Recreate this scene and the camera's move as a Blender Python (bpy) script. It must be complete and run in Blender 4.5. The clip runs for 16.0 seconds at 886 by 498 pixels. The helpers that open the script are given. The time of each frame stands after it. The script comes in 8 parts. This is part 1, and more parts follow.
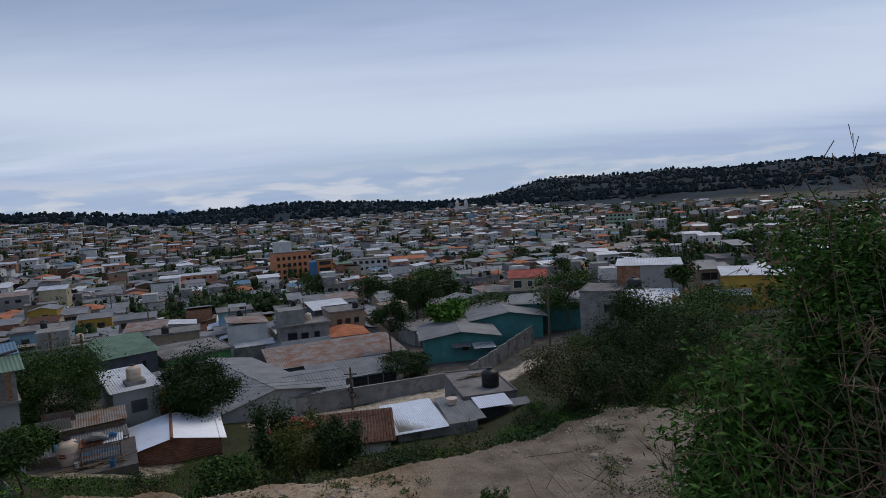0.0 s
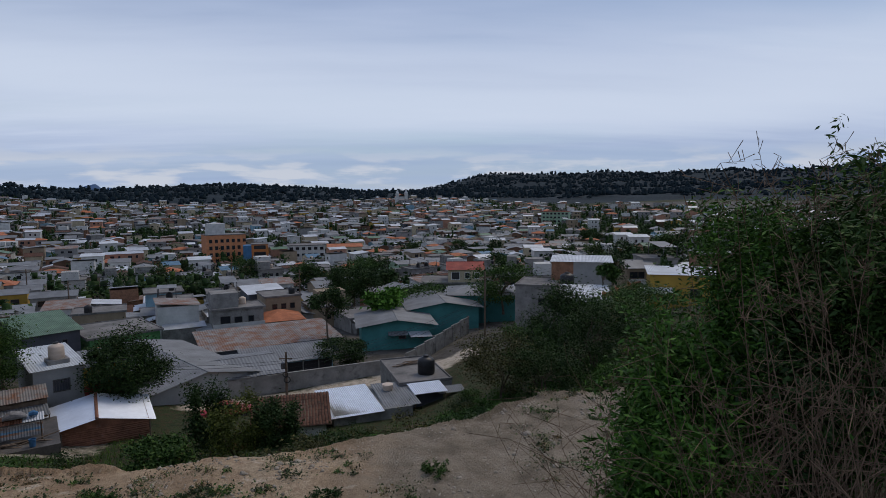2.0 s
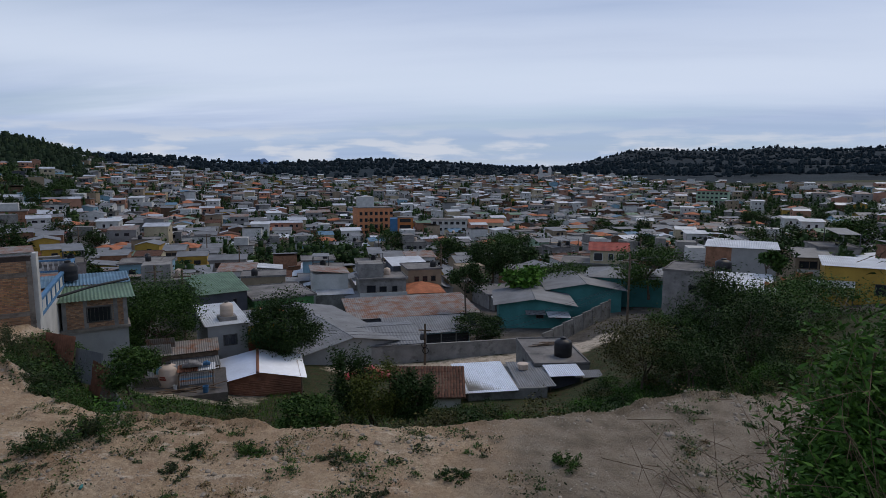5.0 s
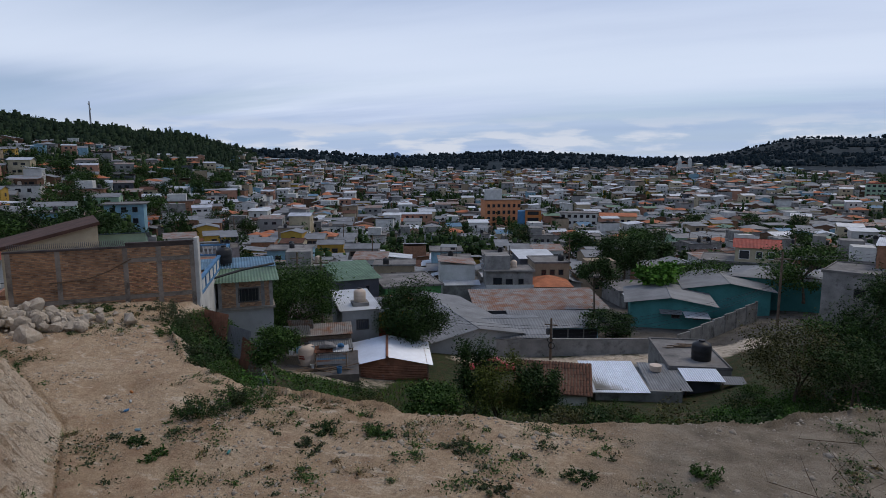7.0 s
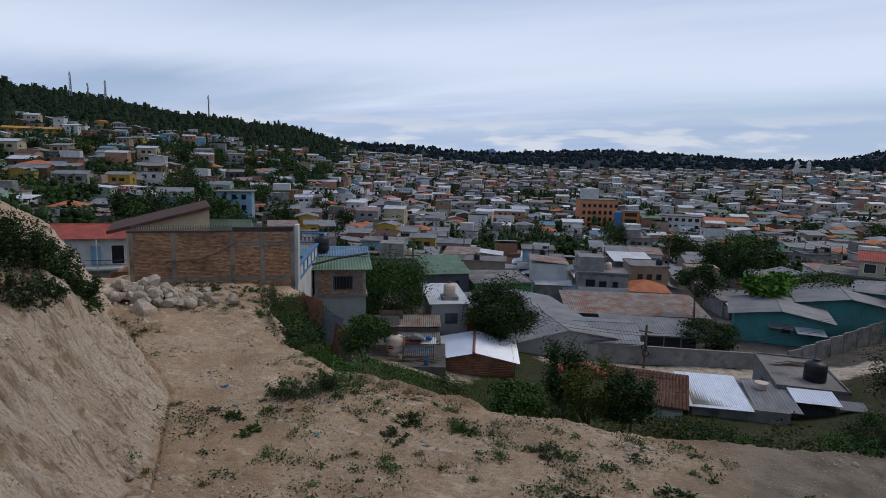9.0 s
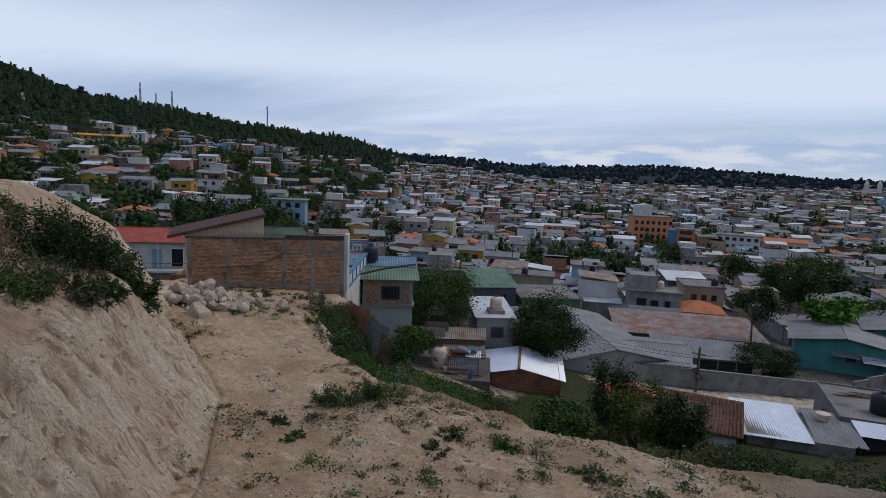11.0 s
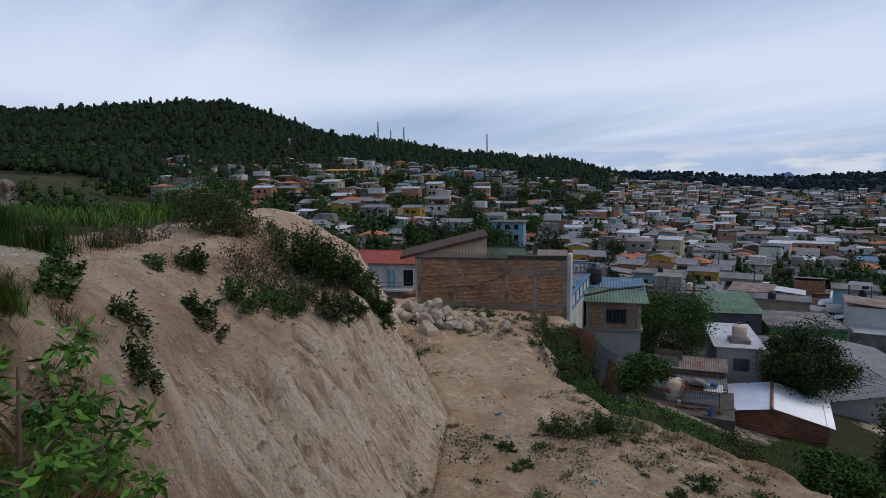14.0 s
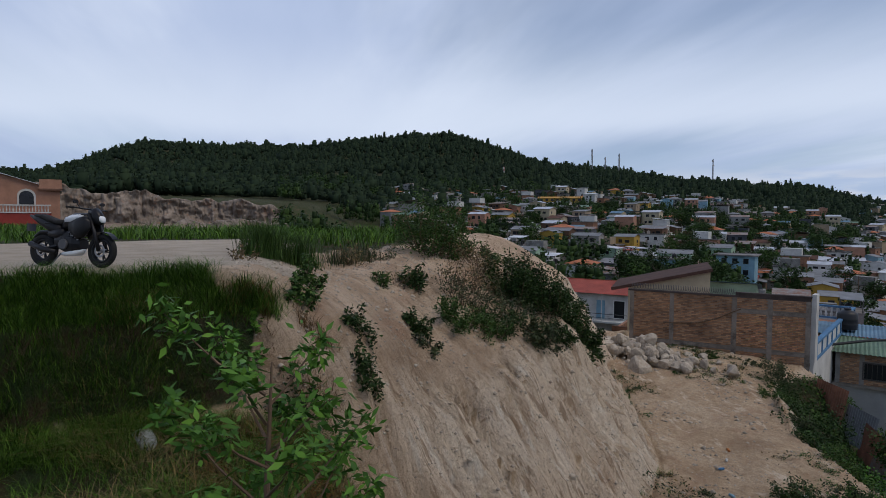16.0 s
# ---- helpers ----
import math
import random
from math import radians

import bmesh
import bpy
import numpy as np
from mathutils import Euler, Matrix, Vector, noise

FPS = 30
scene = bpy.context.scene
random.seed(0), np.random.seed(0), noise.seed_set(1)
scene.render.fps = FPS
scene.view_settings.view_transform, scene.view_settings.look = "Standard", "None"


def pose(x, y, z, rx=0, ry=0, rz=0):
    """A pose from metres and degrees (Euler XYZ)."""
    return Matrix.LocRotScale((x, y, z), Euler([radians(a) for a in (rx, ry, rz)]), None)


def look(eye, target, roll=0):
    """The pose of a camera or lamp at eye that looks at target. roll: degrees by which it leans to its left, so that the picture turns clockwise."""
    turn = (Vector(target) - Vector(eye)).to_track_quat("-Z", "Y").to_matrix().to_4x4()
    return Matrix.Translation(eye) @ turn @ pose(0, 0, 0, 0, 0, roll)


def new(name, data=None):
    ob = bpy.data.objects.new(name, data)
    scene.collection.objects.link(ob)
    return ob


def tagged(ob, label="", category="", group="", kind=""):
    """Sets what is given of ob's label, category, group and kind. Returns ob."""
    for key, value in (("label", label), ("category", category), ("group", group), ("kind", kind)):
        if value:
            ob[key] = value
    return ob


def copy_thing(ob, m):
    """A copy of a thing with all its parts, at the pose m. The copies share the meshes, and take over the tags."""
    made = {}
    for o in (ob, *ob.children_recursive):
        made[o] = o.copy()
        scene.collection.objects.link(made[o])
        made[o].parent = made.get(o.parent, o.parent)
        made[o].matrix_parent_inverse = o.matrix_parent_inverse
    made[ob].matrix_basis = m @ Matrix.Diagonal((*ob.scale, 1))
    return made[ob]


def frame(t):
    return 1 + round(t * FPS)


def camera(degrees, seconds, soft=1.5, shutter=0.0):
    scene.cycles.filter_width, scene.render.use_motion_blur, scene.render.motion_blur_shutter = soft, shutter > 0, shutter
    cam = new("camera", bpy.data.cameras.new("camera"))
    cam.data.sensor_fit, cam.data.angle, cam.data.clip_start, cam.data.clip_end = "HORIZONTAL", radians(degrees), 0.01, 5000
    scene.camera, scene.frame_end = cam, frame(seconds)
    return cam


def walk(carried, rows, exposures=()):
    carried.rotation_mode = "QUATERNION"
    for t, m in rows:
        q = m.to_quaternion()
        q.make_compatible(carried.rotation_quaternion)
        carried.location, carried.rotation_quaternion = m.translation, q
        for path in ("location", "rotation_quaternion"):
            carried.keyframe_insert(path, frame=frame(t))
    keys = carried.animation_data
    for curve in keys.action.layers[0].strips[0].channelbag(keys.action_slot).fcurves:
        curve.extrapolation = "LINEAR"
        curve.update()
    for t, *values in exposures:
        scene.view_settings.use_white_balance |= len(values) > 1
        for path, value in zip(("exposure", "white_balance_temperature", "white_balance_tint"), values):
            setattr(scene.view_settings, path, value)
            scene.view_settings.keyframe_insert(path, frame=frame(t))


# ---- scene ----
cam = camera(73.2, 16.0, soft=0.5)
EYE = 1.6
ROWS = [
    (0.0, 0.0, -0.0, 0.0, 0.7, -4.16, 3.39),
    (0.5, -0.033, -0.088, -0.027, -3.81, -4.05, 1.57),
    (1.0, -0.228, -0.455, -0.075, -6.15, -3.96, 0.69),
    (1.5, -0.422, -0.795, -0.122, -6.33, -4.78, 0.43),
    (2.0, -0.448, -0.828, -0.136, -5.06, -5.17, 0.36),
    (2.5, -0.416, -0.722, -0.123, -1.89, -5.45, -0.75),
    (3.0, -0.331, -0.549, -0.112, 0.84, -6.26, -0.5),
    (3.5, -0.271, -0.467, -0.098, 1.8, -6.89, -0.23),
    (6.0, -0.424, -0.081, -0.014, 14.67, -7.65, -0.14),
    (6.5, -0.346, -0.024, -0.064, 17.54, -7.78, 0.11),
    (7.0, -0.499, 0.109, -0.156, 20.73, -8.16, 0.12),
    (7.5, -0.602, 0.202, -0.197, 23.0, -8.34, -0.74),
    (8.0, -0.691, 0.299, -0.209, 25.55, -8.55, -0.53),
    (8.5, -0.77, 0.349, -0.224, 27.4, -8.63, -0.9),
    (9.0, -0.743, 0.429, -0.271, 29.73, -8.58, -1.24),
    (11.5, -0.74, 0.472, -0.232, 36.87, -7.08, -1.82),
    (12.0, -0.776, 0.572, -0.288, 40.32, -7.13, -0.72),
    (12.5, -1.079, 0.778, -0.4, 43.02, -6.89, 0.0),
    (13.0, -1.214, 0.807, -0.398, 46.41, -6.43, 0.39),
    (13.5, -1.405, 0.874, -0.419, 49.72, -6.18, 0.68),
    (14.0, -1.751, 1.011, -0.452, 54.99, -5.84, 0.48),
    (14.5, -1.843, 0.987, -0.476, 60.05, -4.94, 0.56),
    (15.0, -1.863, 0.986, -0.475, 65.61, -3.5, -0.49),
    (15.5, -1.882, 1.0, -0.489, 71.18, -3.2, -1.2),
    (16.0, -1.878, 0.993, -0.489, 74.98, -3.19, -0.33),
]
walk(cam, [(t, pose(x, y, EYE + z, 90 + pitch, roll, yaw)) for t, x, y, z, yaw, pitch, roll in ROWS], [(0.0, -0.2), (3.5, -0.18), (6.5, -0.04), (9.0, 0.0), (12.0, 0.0), (16.0, -0.05)])

# ---- world and sun: high overcast, thin gaps of blue near the horizon ----
SKY = 0.96
world = bpy.data.worlds.new("world")
scene.world = world
world.use_nodes = True
wn, wl = world.node_tree.nodes, world.node_tree.links
wn.clear()
w_out = wn.new("ShaderNodeOutputWorld")
w_bg = wn.new("ShaderNodeBackground")
w_sky = wn.new("ShaderNodeTexSky")
w_sky.sky_type = "NISHITA"
w_sky.sun_disc = False
w_sky.sun_elevation, w_sky.sun_rotation = radians(56), radians(42)
w_sky.altitude, w_sky.dust_density = 1200, 1.0
w_gain = wn.new("ShaderNodeVectorMath")
w_gain.operation = "SCALE"
w_gain.inputs["Scale"].default_value = 0.1
wl.new(w_sky.outputs[0], w_gain.inputs[0])
w_co = wn.new("ShaderNodeTexCoord")
w_sep = wn.new("ShaderNodeSeparateXYZ")
wl.new(w_co.outputs["Generated"], w_sep.inputs[0])


def wmath(op, a, b):
    n = wn.new("ShaderNodeMath")
    n.operation = op
    for s, v in zip(n.inputs, (a, b)):
        if isinstance(v, (int, float)):
            s.default_value = v
        else:
            wl.new(v, s)
    return n.outputs[0]


# the cloud deck is a plane high above: directions divided by their height
w_h = wmath("ADD", wmath("MAXIMUM", w_sep.outputs[2], 0.0), 0.10)
w_vec = wn.new("ShaderNodeCombineXYZ")
wl.new(wmath("DIVIDE", w_sep.outputs[0], w_h), w_vec.inputs[0])
wl.new(wmath("DIVIDE", w_sep.outputs[1], w_h), w_vec.inputs[1])


def wnoise(scale, detail, rough, sx=1.0, sy=1.0, turn=25, off=0.0):
    mp = wn.new("ShaderNodeMapping")
    mp.inputs["Scale"].default_value = (sx, sy, 1)
    mp.inputs["Rotation"].default_value = (0, 0, radians(turn))
    mp.inputs["Location"].default_value = (off, off * 0.7, 0)
    wl.new(w_vec.outputs[0], mp.inputs[0])
    n = wn.new("ShaderNodeTexNoise")
    n.inputs["Scale"].default_value, n.inputs["Detail"].default_value, n.inputs["Roughness"].default_value = scale, detail, rough
    wl.new(mp.outputs[0], n.inputs["Vector"])
    return n.outputs[0]


def wramp(fac, stops):
    r = wn.new("ShaderNodeValToRGB")
    r.color_ramp.interpolation = "EASE"
    el = r.color_ramp.elements
    while len(el) < len(stops):
        el.new(0.5)
    for e, (p, c) in zip(el, stops):
        e.position, e.color = p, (*c, 1)
    wl.new(fac, r.inputs[0])
    return r.outputs[0]


def wmix(fac, a, b, mode="MIX"):
    m = wn.new("ShaderNodeMix")
    m.data_type, m.blend_type = "RGBA", mode
    for k, v in ((0, fac), (6, a), (7, b)):
        if isinstance(v, (int, float)):
            m.inputs[k].default_value = v
        elif isinstance(v, tuple):
            m.inputs[k].default_value = (*v, 1)
        else:
            wl.new(v, m.inputs[k])
    return m.outputs[2]


deck = wramp(wnoise(0.6, 6, 0.55, 0.3, 1.1, 15), [(0.32, (0.37, 0.47, 0.71)), (0.50, (0.50, 0.60, 0.83)), (0.68, (0.68, 0.77, 0.96))])
cover = wramp(wnoise(0.42, 6, 0.55, 0.3, 1.0, 15, 3.1), [(0.36, (0.45, 0.45, 0.45)), (0.55, (1.0, 1.0, 1.0))])
sky_col = wmix(cover, w_gain.outputs[0], deck)
# a bright bank of thin cloud over the horizon, a clear pale-blue strip under it, mist lying in the valleys
ragged = wmath("ADD", w_sep.outputs[2], wmath("MULTIPLY", wmath("SUBTRACT", wnoise(0.5, 5, 0.55, 0.3, 1.0, 15, 7.0), 0.5), 0.14))
bank = wramp(ragged, [(0.07, (0.0, 0.0, 0.0)), (0.15, (0.85, 0.85, 0.85)), (0.30, (0.0, 0.0, 0.0))])
sky_col = wmix(bank, sky_col, (0.72, 0.81, 0.98))
strip = wramp(ragged, [(0.0, (0.4, 0.4, 0.4)), (0.045, (0.75, 0.75, 0.75)), (0.10, (0.0, 0.0, 0.0))])
sky_col = wmix(strip, sky_col, (0.40, 0.52, 0.73))
w_low = wn.new("ShaderNodeTexNoise")
w_map = wn.new("ShaderNodeMapping")
w_map.inputs["Scale"].default_value = (5.0, 5.0, 26.0)
wl.new(w_co.outputs["Generated"], w_map.inputs[0])
wl.new(w_map.outputs[0], w_low.inputs["Vector"])
w_low.inputs["Scale"].default_value, w_low.inputs["Detail"].default_value = 1.6, 7
puff = wmath("MULTIPLY", wramp(w_low.outputs[0], [(0.47, (0, 0, 0)), (0.60, (1, 1, 1))]), wramp(w_sep.outputs[2], [(0.035, (1, 1, 1)), (0.085, (0, 0, 0))]))
sky_col = wmix(puff, sky_col, (0.66, 0.71, 0.82))
# the deck thickens overhead
thick = wramp(w_sep.outputs[2], [(0.30, (1.0, 1.0, 1.0)), (0.90, (0.60, 0.66, 0.78))])
sky_col = wmix(1.0, sky_col, thick, "MULTIPLY")
wl.new(sky_col, w_bg.inputs[0])
w_bg.inputs[1].default_value = SKY
wl.new(w_bg.outputs[0], w_out.inputs[0])

sun_data = bpy.data.lights.new("sun", "SUN")
sun_data.energy, sun_data.angle, sun_data.color = 1.5, radians(30), (1.0, 0.88, 0.72)
sun = new("sun", sun_data)
sun.matrix_world = look((0, 0, 300), (-95, -105, 90))

# ---- materials ----
MATS = {}


def material(name, color, rough=0.85, vary=0.25, scale=1.2, fine=14.0, bump=0.25, metal=0.0, second=None, second_at=0.6, hue=0.0, stripes=0.0, stripe_axis=0, world_space=False, random_value=0.0, spec=0.3):
    """A surface with stains at one scale and grain at a finer one. second: the colour of dirt, rust or patches."""
    if name in MATS:
        return MATS[name]
    m = bpy.data.materials.new(name)
    m.use_nodes = True
    n, l = m.node_tree.nodes, m.node_tree.links
    b = n["Principled BSDF"]
    b.inputs["Roughness"].default_value, b.inputs["Metallic"].default_value = rough, metal
    b.inputs["Specular IOR Level"].default_value = spec
    co = n.new("ShaderNodeNewGeometry" if world_space else "ShaderNodeTexCoord")
    vec = co.outputs["Position"] if world_space else co.outputs["Object"]
    info = n.new("ShaderNodeObjectInfo")
    if not world_space:
        sh = n.new("ShaderNodeVectorMath")
        sh.operation = "MULTIPLY_ADD"
        l.new(info.outputs["Random"], sh.inputs[0])
        sh.inputs[1].default_value = (37.0, 51.0, 23.0)
        l.new(vec, sh.inputs[2])
        vec2 = sh.outputs[0]
    else:
        vec2 = vec

    def noise_tex(sc, det, ro):
        t = n.new("ShaderNodeTexNoise")
        t.inputs["Scale"].default_value, t.inputs["Detail"].default_value, t.inputs["Roughness"].default_value = sc, det, ro
        l.new(vec2, t.inputs["Vector"])
        return t.outputs[0]

    def ramp(fac, stops):
        r = n.new("ShaderNodeValToRGB")
        el = r.color_ramp.elements
        while len(el) < len(stops):
            el.new(0.5)
        for e, (p, c) in zip(el, stops):
            e.position, e.color = p, (*c, 1)
        l.new(fac, r.inputs[0])
        return r.outputs[0]

    def mix(fac, a, c, mode="MIX"):
        x = n.new("ShaderNodeMix")
        x.data_type, x.blend_type = "RGBA", mode
        for k, v in ((0, fac), (6, a), (7, c)):
            if isinstance(v, (int, float)):
                x.inputs[k].default_value = v
            elif isinstance(v, tuple):
                x.inputs[k].default_value = (*v, 1)
            else:
                l.new(v, x.inputs[k])
        return x.outputs[2]

    big, small = noise_tex(scale, 5, 0.6), noise_tex(fine, 3, 0.6)
    lo, hi = tuple(v * (1 - vary) for v in color), tuple(min(1, v * (1 + vary)) for v in color)
    col = ramp(big, [(0.3, lo), (0.7, hi)])
    if second:
        patch = noise_tex(scale * 0.7 + 0.1, 8, 0.72)
        col = mix(ramp(patch, [(second_at - 0.06, (0, 0, 0)), (second_at + 0.10, (1, 1, 1))]), col, second)
    col = mix(ramp(small, [(0.2, (0.35, 0.35, 0.35)), (0.8, (0.65, 0.65, 0.65))]), col, col, "MIX")
    gr = ramp(small, [(0.25, (1 - vary * 0.6,) * 3), (0.75, (1.0,) * 3)])
    col = mix(1.0, col, gr, "MULTIPLY")
    if hue or random_value:
        hs = n.new("ShaderNodeHueSaturation")
        mr = n.new("ShaderNodeMapRange")
        mr.inputs["To Min"].default_value, mr.inputs["To Max"].default_value = 0.5 - hue, 0.5 + hue
        l.new(info.outputs["Random"], mr.inputs[0])
        l.new(mr.outputs[0], hs.inputs["Hue"])
        mv = n.new("ShaderNodeMapRange")
        mv.inputs["To Min"].default_value, mv.inputs["To Max"].default_value = 1 - random_value, 1 + random_value
        fr = n.new("ShaderNodeMath")
        fr.operation = "FRACT"
        ml = n.new("ShaderNodeMath")
        ml.operation = "MULTIPLY"
        ml.inputs[1].default_value = 7.31
        l.new(info.outputs["Random"], ml.inputs[0])
        l.new(ml.outputs[0], fr.inputs[0])
        l.new(fr.outputs[0], mv.inputs[0])
        l.new(mv.outputs[0], hs.inputs["Value"])
        l.new(col, hs.inputs["Color"])
        col = hs.outputs[0]
    l.new(col, b.inputs["Base Color"])
    hgt = small
    if stripes:
        w = n.new("ShaderNodeTexWave")
        w.bands_direction = "XYZ"[stripe_axis]
        w.inputs["Scale"].default_value = stripes
        l.new(vec, w.inputs["Vector"])
        hgt = w.outputs["Fac"]
    if bump:
        bp = n.new("ShaderNodeBump")
        bp.inputs["Strength"].default_value, bp.inputs["Distance"].default_value = bump, 0.03
        l.new(hgt, bp.inputs["Height"])
        l.new(bp.outputs[0], b.inputs["Normal"])
    MATS[name] = m
    return m


def leaf_material(name, color, vary=0.5, rough=0.55):
    """Foliage: every leaf of its own tone, a little light through it."""
    m = bpy.data.materials.new(name)
    m.use_nodes = True
    n, l = m.node_tree.nodes, m.node_tree.links
    b = n["Principled BSDF"]
    g = n.new("ShaderNodeNewGeometry")
    r = n.new("ShaderNodeValToRGB")
    el = r.color_ramp.elements
    el.new(0.5)
    cs = [tuple(v * (1 - vary) for v in color), color, (color[0] * (1 + vary * 1.3), color[1] * (1 + vary * 0.9), color[2] * (1 + vary * 0.3))]
    for e, p, c in zip(el, (0.0, 0.55, 1.0), cs):
        e.position, e.color = p, (*c, 1)
    l.new(g.outputs["Random Per Island"], r.inputs[0])
    l.new(r.outputs[0], b.inputs["Base Color"])
    b.inputs["Roughness"].default_value = rough
    b.inputs["Specular IOR Level"].default_value = 0.08
    MATS[name] = m
    return m


STAINED = material("stained_concrete", (0.24, 0.205, 0.17), 0.92, 0.35, 0.9, 9, 0.4, second=(0.09, 0.075, 0.06), second_at=0.56)
CONCRETE = material("concrete", (0.24, 0.23, 0.215), 0.9, 0.3, 0.8, 9, 0.3, second=(0.10, 0.095, 0.09), second_at=0.6)
BLOCK = material("block_wall", (0.22, 0.215, 0.20), 0.92, 0.35, 0.9, 7, 0.5, second=(0.09, 0.085, 0.075), second_at=0.58)
PLASTER_LIGHT = material("plaster_light", (0.50, 0.49, 0.46), 0.85, 0.18, 0.7, 10, 0.15, second=(0.24, 0.23, 0.20), second_at=0.64)
GREY_PAINT = material("grey_paint", (0.30, 0.30, 0.29), 0.8, 0.15, 0.6, 10, 0.15, second=(0.16, 0.155, 0.145), second_at=0.66)
DARK_PAINT = material("dark_paint", (0.075, 0.08, 0.095), 0.8, 0.25, 0.6, 10, 0.15)
ZINC = material("zinc_sheet", (0.50, 0.52, 0.55), 0.5, 0.22, 0.6, 6, 0.1, 0.35, second=(0.19, 0.13, 0.095), second_at=0.68)
ZINC_BRIGHT = material("bright_zinc_sheet", (0.72, 0.76, 0.82), 0.4, 0.12, 0.5, 6, 0.08, 0.3)
ZINC_DULL = material("dull_zinc_sheet", (0.19, 0.195, 0.20), 0.6, 0.25, 0.5, 6, 0.1, 0.25, second=(0.15, 0.12, 0.10), second_at=0.66)
RUST = material("rusted_sheet", (0.25, 0.11, 0.065), 0.85, 0.45, 1.2, 9, 0.2, 0.2, second=(0.30, 0.27, 0.26), second_at=0.66)
RUST_ZINC = material("part_rusted_sheet", (0.25, 0.235, 0.22), 0.7, 0.25, 0.8, 7, 0.15, 0.25, second=(0.22, 0.10, 0.055), second_at=0.5)
CLAY = material("clay_tile", (0.13, 0.06, 0.038), 0.9, 0.45, 1.4, 8, 0.3, second=(0.06, 0.05, 0.04), second_at=0.58, random_value=0.35)
BRICK = material("brick", (0.42, 0.225, 0.12), 0.92, 0.4, 2.0, 14, 0.4, random_value=0.35, hue=0.012)
MORTAR = material("mortar", (0.22, 0.195, 0.165), 0.95, 0.3, 2.0, 18, 0.4)
GLASS = material("window_glass", (0.018, 0.02, 0.024), 0.12, 0.2, 1.0, 3, 0.0, spec=0.6)
FRAME = material("window_frame", (0.07, 0.065, 0.06), 0.6, 0.2)
WHITE_FRAME = material("white_frame", (0.62, 0.62, 0.60), 0.6, 0.1)
WOOD = material("weathered_wood", (0.14, 0.10, 0.07), 0.85, 0.4, 3.0, 20, 0.4)
BARK = material("bark", (0.12, 0.095, 0.07), 0.95, 0.4, 3.0, 22, 0.6)
TWIG = material("dry_twig", (0.15, 0.10, 0.065), 0.9, 0.35, 4.0, 20, 0.3)
TANK_BLACK = material("black_plastic", (0.02, 0.02, 0.022), 0.45, 0.2, 2, 9, 0.1)
TANK_BEIGE = material("beige_plastic", (0.55, 0.44, 0.35), 0.5, 0.1, 2, 9, 0.1)
STEEL = material("steel", (0.10, 0.10, 0.105), 0.5, 0.2, 2, 9, 0.1, 0.6)
LEAF_DARK = leaf_material("leaf_dark", (0.026, 0.052, 0.016))
LEAF_MID = leaf_material("leaf_mid", (0.042, 0.085, 0.022))
LEAF_FRESH = leaf_material("leaf_fresh", (0.070, 0.165, 0.028))
LEAF_SHRUB = leaf_material("leaf_shrub", (0.044, 0.108, 0.018))
LEAF_PINE = leaf_material("leaf_pine", (0.021, 0.036, 0.021), 0.3, 0.9)
LEAF_DRY = leaf_material("leaf_dry", (0.13, 0.10, 0.055))
GRASS = leaf_material("grass", (0.055, 0.120, 0.018), 0.7)
GRASS_DRY = leaf_material("grass_dry", (0.17, 0.135, 0.065), 0.4)
STONE = material("stone", (0.40, 0.345, 0.275), 0.95, 0.3, 1.5, 12, 0.5, random_value=0.22, second=(0.30, 0.22, 0.15), second_at=0.6)


def painted(name, color, vary=0.18):
    return material("paint_" + name, tuple(0.74 * v for v in color), 0.82, vary, 0.7, 9, 0.15, second=tuple(v * 0.55 + 0.02 for v in color), second_at=0.66)


P = {k: painted(k, c) for k, c in dict(white=(0.66, 0.66, 0.63), cream=(0.55, 0.47, 0.32), yellow=(0.52, 0.33, 0.06), orange=(0.55, 0.20, 0.06), salmon=(0.45, 0.24, 0.16), teal=(0.075, 0.28, 0.27), blue=(0.07, 0.20, 0.38), skyblue=(0.26, 0.45, 0.55), green=(0.10, 0.30, 0.10), mint=(0.35, 0.50, 0.36), red=(0.33, 0.05, 0.04), brown=(0.16, 0.09, 0.055), grey=(0.30, 0.30, 0.29), tan=(0.36, 0.28, 0.19)).items()}
R_RED = material("red_roof", (0.30, 0.065, 0.045), 0.7, 0.3, 0.8, 7, 0.15, stripes=9)
R_ORANGE = material("orange_roof", (0.40, 0.14, 0.065), 0.8, 0.3, 0.8, 7, 0.15, stripes=9)
R_GREEN = material("green_roof", (0.12, 0.19, 0.125), 0.6, 0.3, 0.6, 6, 0.1, 0.1, second=(0.22, 0.21, 0.18), second_at=0.64)
R_BLUE = material("blue_roof", (0.10, 0.19, 0.27), 0.6, 0.3, 0.8, 7, 0.1)
R_YELLOW = material("yellow_roof", (0.45, 0.24, 0.05), 0.7, 0.3, 0.8, 7, 0.1)
R_GREY = material("grey_roof", (0.20, 0.205, 0.21), 0.6, 0.25, 0.4, 5, 0.12, 0.15, stripes=7)
R_LIGHT = material("light_roof", (0.56, 0.58, 0.60), 0.55, 0.2, 0.4, 5, 0.12, 0.15, stripes=7, second=(0.30, 0.27, 0.24), second_at=0.66)
SLAB = material("roof_slab", (0.19, 0.18, 0.17), 0.92, 0.35, 0.4, 5, 0.3, second=(0.08, 0.08, 0.08), second_at=0.56)


